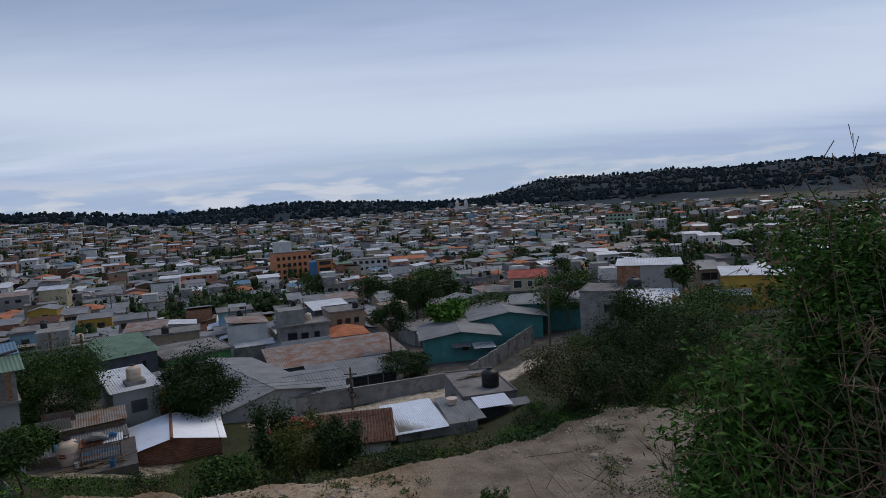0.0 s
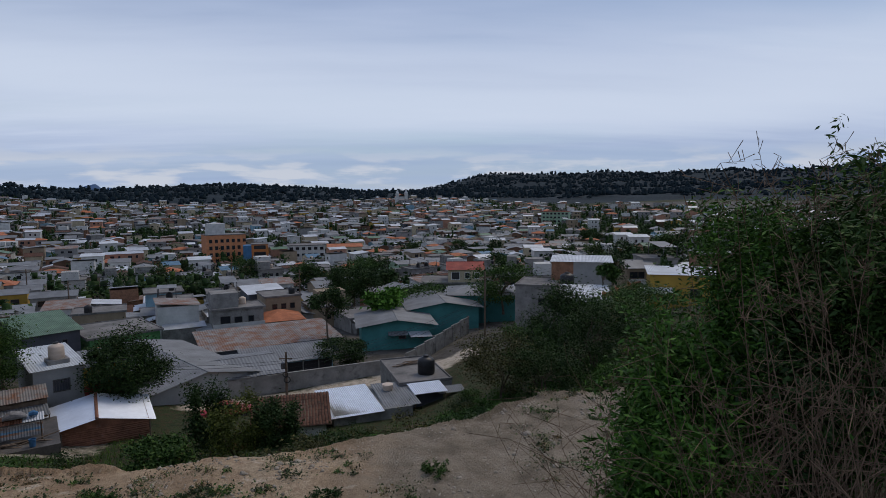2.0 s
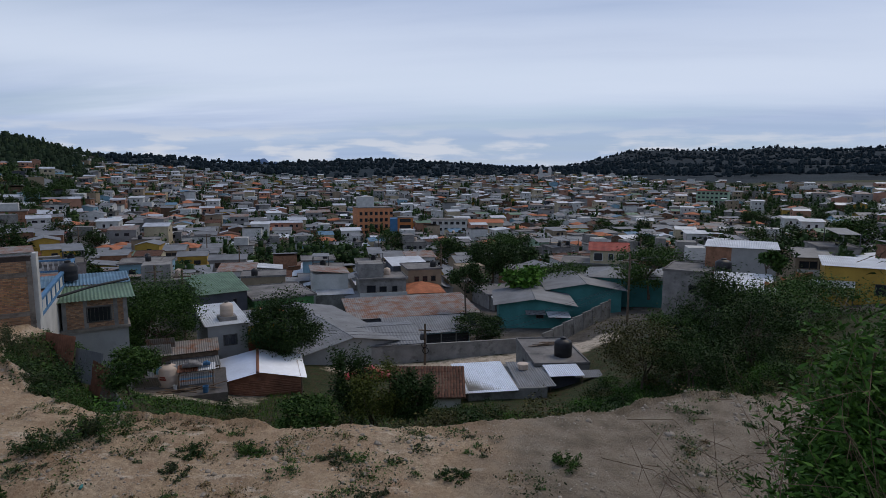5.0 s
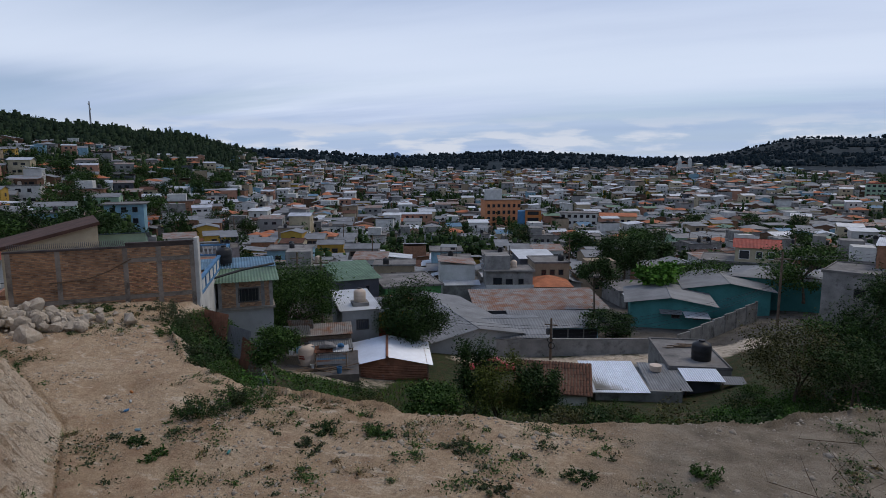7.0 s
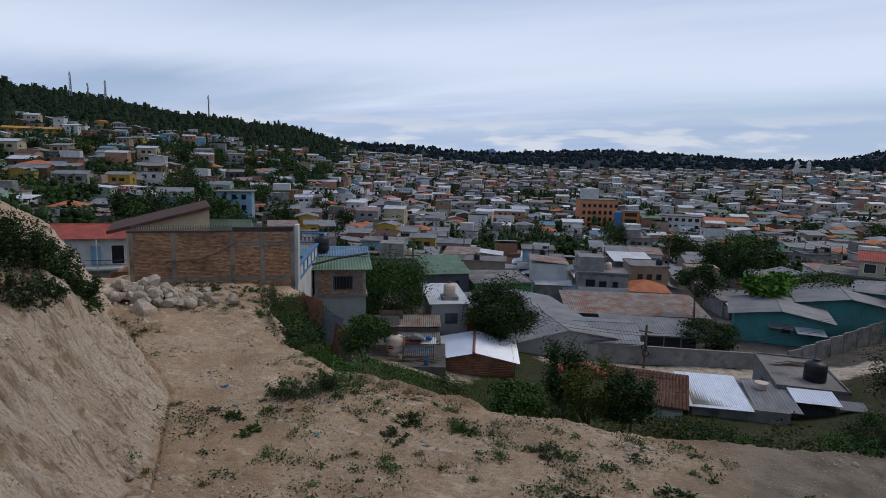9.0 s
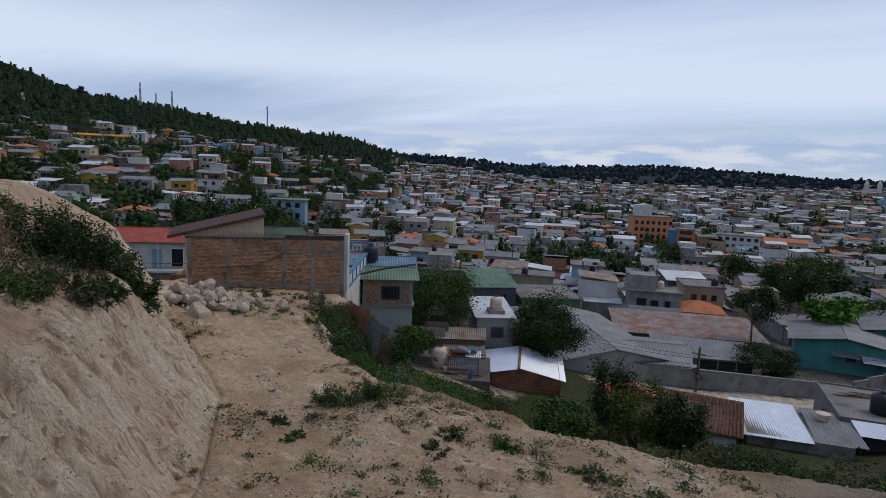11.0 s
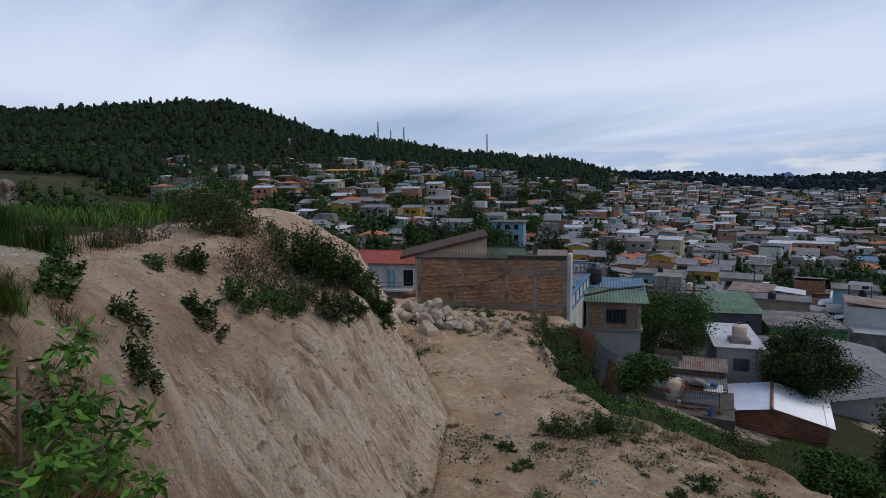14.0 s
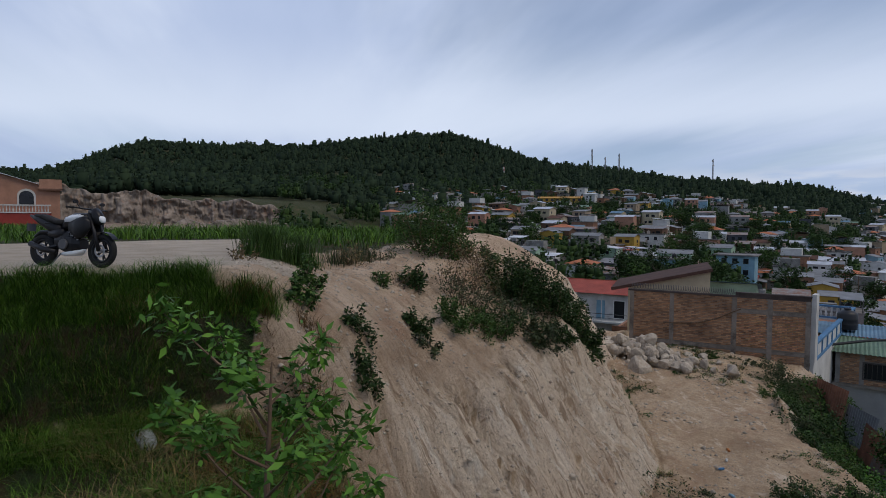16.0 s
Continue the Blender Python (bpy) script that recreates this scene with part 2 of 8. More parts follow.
# ---- mesh tools ----
class Mesh:
    """Collects corners and faces; every face carries the number of its material."""

    def __init__(self):
        self.v, self.f, self.m = [], [], []

    def add(self, verts, faces, mi=0):
        k = len(self.v)
        self.v += [tuple(p) for p in verts]
        self.f += [tuple(i + k for i in f) for f in faces]
        self.m += [mi] * len(faces)
        return self

    def box(self, x0, x1, y0, y1, z0, z1, mi=0, turn=0.0):
        vs = [(x, y, z) for z in (z0, z1) for x, y in ((x0, y0), (x1, y0), (x1, y1), (x0, y1))]
        if turn:
            cx, cy, c, s = (x0 + x1) / 2, (y0 + y1) / 2, math.cos(turn), math.sin(turn)
            vs = [(cx + (x - cx) * c - (y - cy) * s, cy + (x - cx) * s + (y - cy) * c, z) for x, y, z in vs]
        return self.add(vs, [(3, 2, 1, 0), (4, 5, 6, 7), (0, 1, 5, 4), (1, 2, 6, 5), (2, 3, 7, 6), (3, 0, 4, 7)], mi)

    def slab(self, quad, thick, mi=0):
        """A plate with the given upper corners (counter-clockwise from above)."""
        up = [Vector(p) for p in quad]
        nrm = (up[1] - up[0]).cross(up[2] - up[0]).normalized() * thick
        n = len(up)
        vs = up + [p - nrm for p in up]
        return self.add(vs, [tuple(range(n)), tuple(range(2 * n - 1, n - 1, -1))] + [(i, i + n, (i + 1) % n + n, (i + 1) % n) for i in range(n)], mi)

    def sheet(self, a, b, c, d, pitch=0.16, deep=0.022, mi=0):
        """A corrugated sheet: waves run from edge a-b (upper) to edge d-c (lower)."""
        a, b, c, d = map(Vector, (a, b, c, d))
        n = max(2, int((b - a).length / pitch)) * 2
        nrm = (b - a).cross(d - a).normalized()
        if nrm.z < 0:
            nrm = -nrm
        vs, fs = [], []
        for i in range(n + 1):
            u = i / n
            off = nrm * (deep if i % 2 else -deep)
            p, q = a.lerp(b, u) + off, d.lerp(c, u) + off
            vs += [p, q, q - nrm * 0.012, p - nrm * 0.012]
        for i in range(n):
            k = 4 * i
            fs += [(k, k + 1, k + 5, k + 4), (k + 3, k + 7, k + 6, k + 2), (k + 1, k + 2, k + 6, k + 5), (k, k + 4, k + 7, k + 3)]
        return self.add(vs, fs, mi)

    def tube(self, pts, radii, sides=6, mi=0):
        pts = [Vector(p) for p in pts]
        rings = []
        for i, p in enumerate(pts):
            d = (pts[min(i + 1, len(pts) - 1)] - pts[max(i - 1, 0)]).normalized()
            u = d.orthogonal().normalized()
            w = d.cross(u)
            rings.append([p + (u * math.cos(2 * math.pi * k / sides) + w * math.sin(2 * math.pi * k / sides)) * radii[i] for k in range(sides)])
        vs = [q for r in rings for q in r]
        fs = [(i * sides + k, i * sides + (k + 1) % sides, (i + 1) * sides + (k + 1) % sides, (i + 1) * sides + k) for i in range(len(pts) - 1) for k in range(sides)]
        fs += [tuple(reversed(range(sides))), tuple(range(len(vs) - sides, len(vs)))]
        return self.add(vs, fs, mi)

    def lathe(self, profile, sides=16, at=(0, 0, 0), mi=0):
        vs = [(at[0] + r * math.cos(2 * math.pi * k / sides), at[1] + r * math.sin(2 * math.pi * k / sides), at[2] + z) for r, z in profile for k in range(sides)]
        n = len(profile)
        fs = [(i * sides + k, i * sides + (k + 1) % sides, (i + 1) * sides + (k + 1) % sides, (i + 1) * sides + k) for i in range(n - 1) for k in range(sides)]
        fs += [tuple(reversed(range(sides))), tuple(range((n - 1) * sides, n * sides))]
        return self.add(vs, fs, mi)

    def ob(self, name, mats, parent=None, label="", at=None, smooth=False):
        me = bpy.data.meshes.new(name)
        me.from_pydata(self.v, [], self.f)
        for m in mats if isinstance(mats, (list, tuple)) else [mats]:
            me.materials.append(m)
        if any(self.m):
            me.polygons.foreach_set("material_index", self.m)
        if smooth:
            me.polygons.foreach_set("use_smooth", [True] * len(self.f))
        o = new(name, me)
        if parent:
            o.parent = parent
        if at is not None:
            o.matrix_basis = at
        if label:
            o["label"] = label
        return o


def bulk(name, verts, faces, mat, parent=None):
    """One mesh out of arrays: corners (n, 3) and faces (m, k)."""
    verts, faces = np.asarray(verts, dtype=np.float32), np.asarray(faces, dtype=np.int32)
    me = bpy.data.meshes.new(name)
    k = faces.shape[1]
    me.vertices.add(len(verts))
    me.vertices.foreach_set("co", verts.ravel())
    me.loops.add(faces.size)
    me.loops.foreach_set("vertex_index", faces.ravel())
    me.polygons.add(len(faces))
    me.polygons.foreach_set("loop_start", np.arange(0, faces.size, k, dtype=np.int32))
    me.update(calc_edges=True)
    me.materials.append(mat)
    o = new(name, me)
    if parent:
        o.parent = parent
    return o


def leaves(pos, size, rng, up=0.35, long=1.9, fold=0.25):
    """Rhombic leaves, one a point, turned at random. Returns corners and faces."""
    n = len(pos)
    d = rng.normal(size=(n, 3))
    d[:, 2] = d[:, 2] * 0.6 - 0.15
    d /= np.linalg.norm(d, axis=1, keepdims=True)
    nn = rng.normal(size=(n, 3))
    nn[:, 2] = np.abs(nn[:, 2]) + up
    s = np.cross(d, nn)
    s /= np.linalg.norm(s, axis=1, keepdims=True) + 1e-9
    nn = np.cross(s, d)
    size = np.broadcast_to(np.asarray(size, dtype=float), (n,))[:, None] * rng.uniform(0.7, 1.3, (n, 1))
    a, b = pos, pos + d * size * long
    mid = pos + d * size * long * 0.45
    l_, r_ = mid + s * size * 0.5 + nn * size * fold, mid - s * size * 0.5 + nn * size * fold
    v = np.stack([a, r_, b, l_], 1).reshape(-1, 3)
    return v, np.arange(4 * n).reshape(n, 4)


def blades(base, height, width, rng, lean=0.5):
    """Grass blades: bent triangles-and-quads of three segments. Returns corners and faces."""
    n = len(base)
    a = rng.uniform(0, 2 * np.pi, n)
    d = np.stack([np.cos(a), np.sin(a), np.zeros(n)], 1)
    s = np.stack([-np.sin(a), np.cos(a), np.zeros(n)], 1)
    h = (np.broadcast_to(np.asarray(height, dtype=float), (n,)) * rng.uniform(0.55, 1.3, n))[:, None]
    w = width * rng.uniform(0.7, 1.3, (n, 1))
    ln = lean * rng.uniform(0.2, 1.3, (n, 1)) * h
    z = np.array([0, 0, 1.0])
    p0, p1, p2 = base, base + z * h * 0.6 + d * ln * 0.35, base + z * h * 0.9 + d * ln
    v = np.stack([p0 - s * w, p0 + s * w, p1 + s * w * 0.7, p1 - s * w * 0.7, p2 + s * w * 0.12, p2 - s * w * 0.12], 1).reshape(-1, 3)
    k = 6 * np.arange(n)[:, None]
    f = np.concatenate([k + np.array([[0, 1, 2, 3]]), k + np.array([[3, 2, 4, 5]])], 0)
    return v, f

# ---- the lie of the land ----
DIST = np.log(np.array([40, 60, 80, 110, 150, 220, 320, 450, 600, 800, 1100, 1600, 2400, 4500.0]))
LAND = {}
LAND[-170] = [0, 0, 0, 0, 0, 0, 2, 5, 10, 20, 30, 40, 60, 60]
LAND[-60] = [-6, -6, -6, -6, -6, -6, -4, 0, 4, 10, 20, 40, 75, 90]
LAND[-30] = [-8, -10.5, -12, -14, -16, -20, -20, -17, -11, -6, 0, 22, 82, 80]
LAND[-12] = [-14, -16, -17.5, -20.5, -23, -27, -28, -24, -15, -9, -4, 12, 76, 60]
LAND[0] = [-15.8, -19.4, -19.8, -21.5, -24.5, -28, -29, -25, -17, -11, -5, 5, 10, 5]
LAND[14] = [-16.2, -19.8, -20.5, -21.8, -24.5, -28, -29, -25, -17, -11, -4, 17, 18, 5]
LAND[26] = [-15.8, -18, -20, -21.8, -24.5, -27, -27, -23, -16, -9, -3, 17, 14, 0]
LAND[36] = [-14, -16.5, -19, -21, -23, -24, -22, -16, -9, -1, 10, 30, 28, 5]
LAND[45] = [-10, -14.5, -17, -19, -20, -17, -10, 0, 12, 30, 36, 30, 20, 10]
LAND[52] = [-8, -12.5, -15.5, -17, -16, -11, -3, 11, 26, 41, 42, 30, 20, 10]
LAND[62] = [-7, -11, -14.5, -16, -14, -8, 2, 18, 37, 61, 60, 40, 30, 20]
LAND[75] = [0, -4, -11, -14, -12, -6, 5, 24, 52, 103, 96, 70, 50, 40]
LAND[90] = [0, -1, -3, -6, -8, -3, 8, 24, 46, 85, 86, 60, 50, 40]
LAND[100] = [0, -1, -2, -4, -6, -1, 8, 22, 44, 85, 82, 60, 50, 40]
LAND[110] = [0, 0, -1, -3, -4, 0, 6, 13, 22, 40, 44, 44, 40, 40]
LAND[140] = [0, 0, 0, 0, 0, 2, 4, 8, 12, 20, 30, 40, 40, 40]
LAND_AZ = np.array(sorted(LAND))
LAND_Z = np.array([LAND[a] for a in sorted(LAND)], dtype=float)


def vnoise(x, y, seed=0):
    """Smooth value noise, about -1 to 1, over arrays."""
    x, y = np.asarray(x, dtype=float), np.asarray(y, dtype=float)
    xi, yi = np.floor(x).astype(np.int64), np.floor(y).astype(np.int64)
    u, w = x - xi, y - yi
    u, w = u * u * (3 - 2 * u), w * w * (3 - 2 * w)

    def h(i, j):
        k = (i * 374761393 + j * 668265263 + seed * 974634777) & 0x7FFFFFFF
        k = ((k ^ (k >> 13)) * 1274126177) & 0x7FFFFFFF
        return ((k ^ (k >> 16)) & 0xFFFF) / 32767.5 - 1

    return (h(xi, yi) * (1 - u) + h(xi + 1, yi) * u) * (1 - w) + (h(xi, yi + 1) * (1 - u) + h(xi + 1, yi + 1) * u) * w


def fbm(x, y, seed=0, octaves=4):
    return sum(vnoise(x * 2.03 ** k, y * 2.03 ** k, seed + k) * 0.5 ** k for k in range(octaves))


def far_land(x, y):
    az, d = np.degrees(np.arctan2(-x, y)), np.maximum(np.hypot(x, y), 1.0)
    az = np.where(az > 160, az - 360, az)
    i = np.clip(np.searchsorted(LAND_AZ, az) - 1, 0, len(LAND_AZ) - 2)
    u = np.clip((az - LAND_AZ[i]) / (LAND_AZ[i + 1] - LAND_AZ[i]), 0, 1)
    u = u * u * (3 - 2 * u)
    q = np.clip(np.log(d), DIST[0], DIST[-1])
    j = np.clip(np.searchsorted(DIST, q) - 1, 0, len(DIST) - 2)
    w = (q - DIST[j]) / (DIST[j + 1] - DIST[j])
    z = (LAND_Z[i, j] * (1 - w) + LAND_Z[i, j + 1] * w) * (1 - u) + (LAND_Z[i + 1, j] * (1 - w) + LAND_Z[i + 1, j + 1] * w) * u
    return z + fbm(x / 160, y / 160, 5) * np.clip((d - 300) / 120, 0, 4) + 14 * fbm(x / 420, y / 420, 35, 3) * step(1250, 2100, d)


# the levelled terrace below the camera: the foot of the cut bank, then the outer rim
BANK_FOOT = [(-37, 21.5), (-32, 19.1), (-18.4, 12.9), (-13.6, 8.8), (-10.5, 4.8), (-7.8, 1.6), (-6.2, -2), (-4.6, -2), (-4.8, 4), (-3, 8.5), (4, 8.8), (9, 12), (11.5, 18), (9.5, 24)]
RIM = [(6.6, 23.6), (1.6, 20.9), (-3.6, 18.8), (-8.7, 18.2), (-14.2, 17.9), (-19.7, 19.4), (-27.6, 25.6), (-28, 28.7), (-34.6, 21.9)]
TERRACE = np.array(BANK_FOOT + RIM, dtype=float)
N_BANK = len(BANK_FOOT) - 1
STAND = np.array([(0, 0), (-0.45, -0.83), (-0.5, 0.1), (-1.1, 0.8), (-1.88, 1.0)])


def near_edges(x, y, pts, closed):
    """Least distance to a line of points, which edge it is, and how far along."""
    best, which, along = np.full(x.shape, 1e9), np.zeros(x.shape, dtype=int), np.zeros(x.shape)
    run, n = 0.0, len(pts)
    for k in range(n if closed else n - 1):
        a, b = pts[k], pts[(k + 1) % n]
        e = b - a
        ln = np.hypot(*e)
        u = np.clip(((x - a[0]) * e[0] + (y - a[1]) * e[1]) / ln ** 2, 0, 1)
        d = np.hypot(x - a[0] - u * e[0], y - a[1] - u * e[1])
        m = d < best
        best, which, along = np.where(m, d, best), np.where(m, k, which), np.where(m, run + u * ln, along)
        run += ln
    return best, which, along


def inside(x, y, pts):
    c = np.zeros(x.shape, dtype=bool)
    n = len(pts)
    for k in range(n):
        (x1, y1), (x2, y2) = pts[k], pts[(k + 1) % n]
        if y1 != y2:
            c ^= ((y1 > y) != (y2 > y)) & (x < (x2 - x1) * (y - y1) / (y2 - y1) + x1)
    return c


def step(a, b, v):
    u = np.clip((v - a) / (b - a), 0, 1)
    return u * u * (3 - 2 * u)


def land(x, y):
    """Height of the ground, and how much it is bare soil, road and quarried rock, at every point."""
    x, y = np.asarray(x, dtype=float), np.asarray(y, dtype=float)
    d0 = np.hypot(x, y)
    far = far_land(x, y)
    d, edge, along = near_edges(x, y, TERRACE, True)
    within = inside(x, y, TERRACE)
    bank = edge < N_BANK
    az = np.degrees(np.arctan2(-x, y))
    floor_z = -7.0 + 0.12 * fbm(x / 3, y / 3, 9) + 0.05 * fbm(x * 1.3, y * 1.3, 3) + 0.45 * step(24, 38, np.hypot(x, y)) * step(-24, -34, x)
    bay = step(7.5, 2.5, np.hypot(x + 6.2, y + 0.5))
    floor_z = floor_z + bay * 3.4
    # tooth marks and runnels worn down the cut face, wider rills in the slope above it
    run = along - 0.3 * d
    low_face, upper = step(0.1, 0.6, d) * step(3.9, 3.0, d), step(3.0, 3.8, d) * step(8.5, 6.0, d)
    teeth = 0.32 * fbm(run * 0.8 + 40, d * 0.3, 21, 3) - 0.55 * np.abs(fbm(run * 2.4, d * 0.4, 31, 2)) + 0.16 - 0.75 * np.maximum(fbm(run * 3.2, d * 0.9, 33, 2) - 0.25, 0)
    rills = 0.35 * fbm(run * 0.6 + 11, d * 0.2, 22, 3) - 0.75 * np.maximum(0.22 - np.abs(fbm(run * 0.75, d * 0.16, 32, 3)), 0)
    ds = np.maximum(d + teeth * low_face + rills * upper, 0)
    rise = np.interp(ds, [0, 0.5, 2.9, 3.7, 6.6, 9.0, 14], [0, 0.5, 4.15, 4.75, 6.55, 6.95, 7.1])
    top = np.where(az < -5, -2.6 - 0.26 * np.maximum(d0 - 5, 0), 0.12 * fbm(x / 4, y / 4, 14))
    high = np.minimum(floor_z + rise * (7.0 - 3.2 * bay) / 7.0, np.where(rise > 6.4, top + 0 * rise, 99))
    high = np.where(az < -5, np.maximum(np.minimum(floor_z + rise, top), -7 + 0.0 * d), high)
    drop = np.maximum(np.minimum(high, -7.0 - 0.5 * np.maximum(d0 - 24.5, 0)), far)
    high = np.where((az < -5) & (d0 > 22), drop, high)
    low = np.maximum(-7.0 - 0.95 * np.minimum(d, 6) - 0.45 * np.maximum(d - 6, 0) + 0.25 * fbm(x / 2, y / 2, 4), far)
    near = np.where(within, floor_z + 0.25 * step(1.5, 0.0, d) * np.where(bank, 1, -1) * 0.5, np.where(bank, high, low))
    t = step(36, 50, d0)
    z = near * (1 - t) + far * t
    z = np.where(within | (~bank & (d < 3)), near, z)
    z = z + np.where(bank & ~within, (0.09 * fbm(x * 1.5, y * 1.5, 83, 3) + 0.035 * fbm(x * 5.5, y * 5.5, 84, 2)) * step(0.3, 1.5, d) * step(40, 30, d0), 0)
    ms, _, _ = near_edges(x, y, STAND, False)
    z = np.maximum(z, -0.3 - 1.7 * np.maximum(ms - 1.1, 0))
    # masks
    ex, ey = x + 1.88, y - 1.0
    az_e, d_e = np.degrees(np.arctan2(-ex, ey)), np.hypot(ex, ey)
    soil = np.where(within, 1.0, np.where(bank, step(11.5, 8.0, d) * step(20, 30, az) + step(75, 68, az_e) * step(12, 9, d) * step(30, 40, az), step(1.2, 0.0, d)))
    soil = soil * (1 - step(78.5, 91.0, az_e - 3.1 * (d_e - 8) - 5 * fbm(x / 1.2, y / 1.2, 61, 4)) * step(12.4, 11.4, d_e))
    road = step(11.2, 11.9, d_e + 0.4 * fbm(x / 2, y / 2, 8)) * step(24, 22, d_e + 1.2 * fbm(x / 3, y / 3, 18)) * step(84, 92, az_e) * step(150, 140, az_e)
    street = step(3.4, 2.4, np.abs((y - 60.2) * math.cos(radians(21.5)) - (x + 16.5) * math.sin(radians(21.5)))) * step(-24, -20, x) * step(16, 8, x)
    yard = step(9, 5, np.hypot(x + 27.5, y - 42.5))
    rock = step(88, 92, az) * step(112, 106, az) * step(170, 178, d0) * step(214, 208, d0) * 0.7
    # the old quarry wall across the road
    z = z + 6.0 * step(222, 240, d0) * step(360, 230, d0) * step(83, 89, az) * step(113, 107, az)
    # the hollow: a grassy lip under the road, a bare undercut face, a weedy floor
    d_h = d_e + 0.28 * fbm(x / 1.3, y / 1.3, 62, 3)
    shelf = np.interp(d_h, [3, 5, 6, 7, 8.6, 9.75, 10.25, 11.4, 12], [-4.2, -3.4, -3.0, -2.7, -2.3, -1.95, -0.6, 0.10, 0.17]) - 0.5 * step(93, 86, az_e) - 0.2 * step(24, 34, d_e)
    face = step(9.3, 9.6, d_h) * step(10.45, 10.2, d_h) * step(86, 91, az_e) * step(0.35, 0.0, vnoise(x * 0.9, y * 0.9, 68)) * step(113, 106, az_e)
    soil = np.maximum(soil, face)
    z = np.where(d_e < 34, z + np.maximum(shelf - z, 0) * step(76, 90, az_e), z)
    z = z + np.minimum(shelf - z, 0) * step(86, 95, az_e + 2 * fbm(x, y, 66, 2)) * step(12.4, 11.6, d_e) * step(3, 5, d_e) * step(140, 125, az_e)
    town = step(58, 75, d0) * step(76, 66, az) * step(-42, -34, az) * step(760, 640, d0 + np.maximum(az - 40, 0) * 9) * np.clip(0.75 + 0.5 * fbm(x / 30, y / 30, 50), 0, 1)
    return z, soil, np.maximum(road, np.maximum(0.62 * street, 0.5 * yard)), rock, town


def ground_z(x, y):
    return float(land(np.array([float(x)]), np.array([float(y)]))[0][0])


# one sheet from the camera's feet to the horizon, finer where it is near and in view
g_az = np.concatenate([np.arange(-45, 30, 0.36), np.arange(30, 84, 0.17), np.arange(84, 118, 0.26), np.arange(118, 315, 3.0)])
g_r = np.concatenate([[0.02, 0.5, 1.0], np.geomspace(1.5, 8, 85), np.geomspace(8, 26, 240)[1:], np.geomspace(26, 46, 55)[1:], np.geomspace(46, 4600, 150)[1:]])
AZ, RR = np.meshgrid(np.radians(g_az), g_r)
GX, GY = -np.sin(AZ) * RR, np.cos(AZ) * RR
GZ, SOIL, ROADS, ROCK, TOWN = land(GX.ravel(), GY.ravel())
nr, na = GX.shape
gi = np.arange(nr * na).reshape(nr, na)
ga, gb = gi[:-1, :], gi[1:, :]
g_faces = np.stack([ga, np.roll(ga, -1, 1), np.roll(gb, -1, 1), gb], -1).reshape(-1, 4)[:, ::-1]


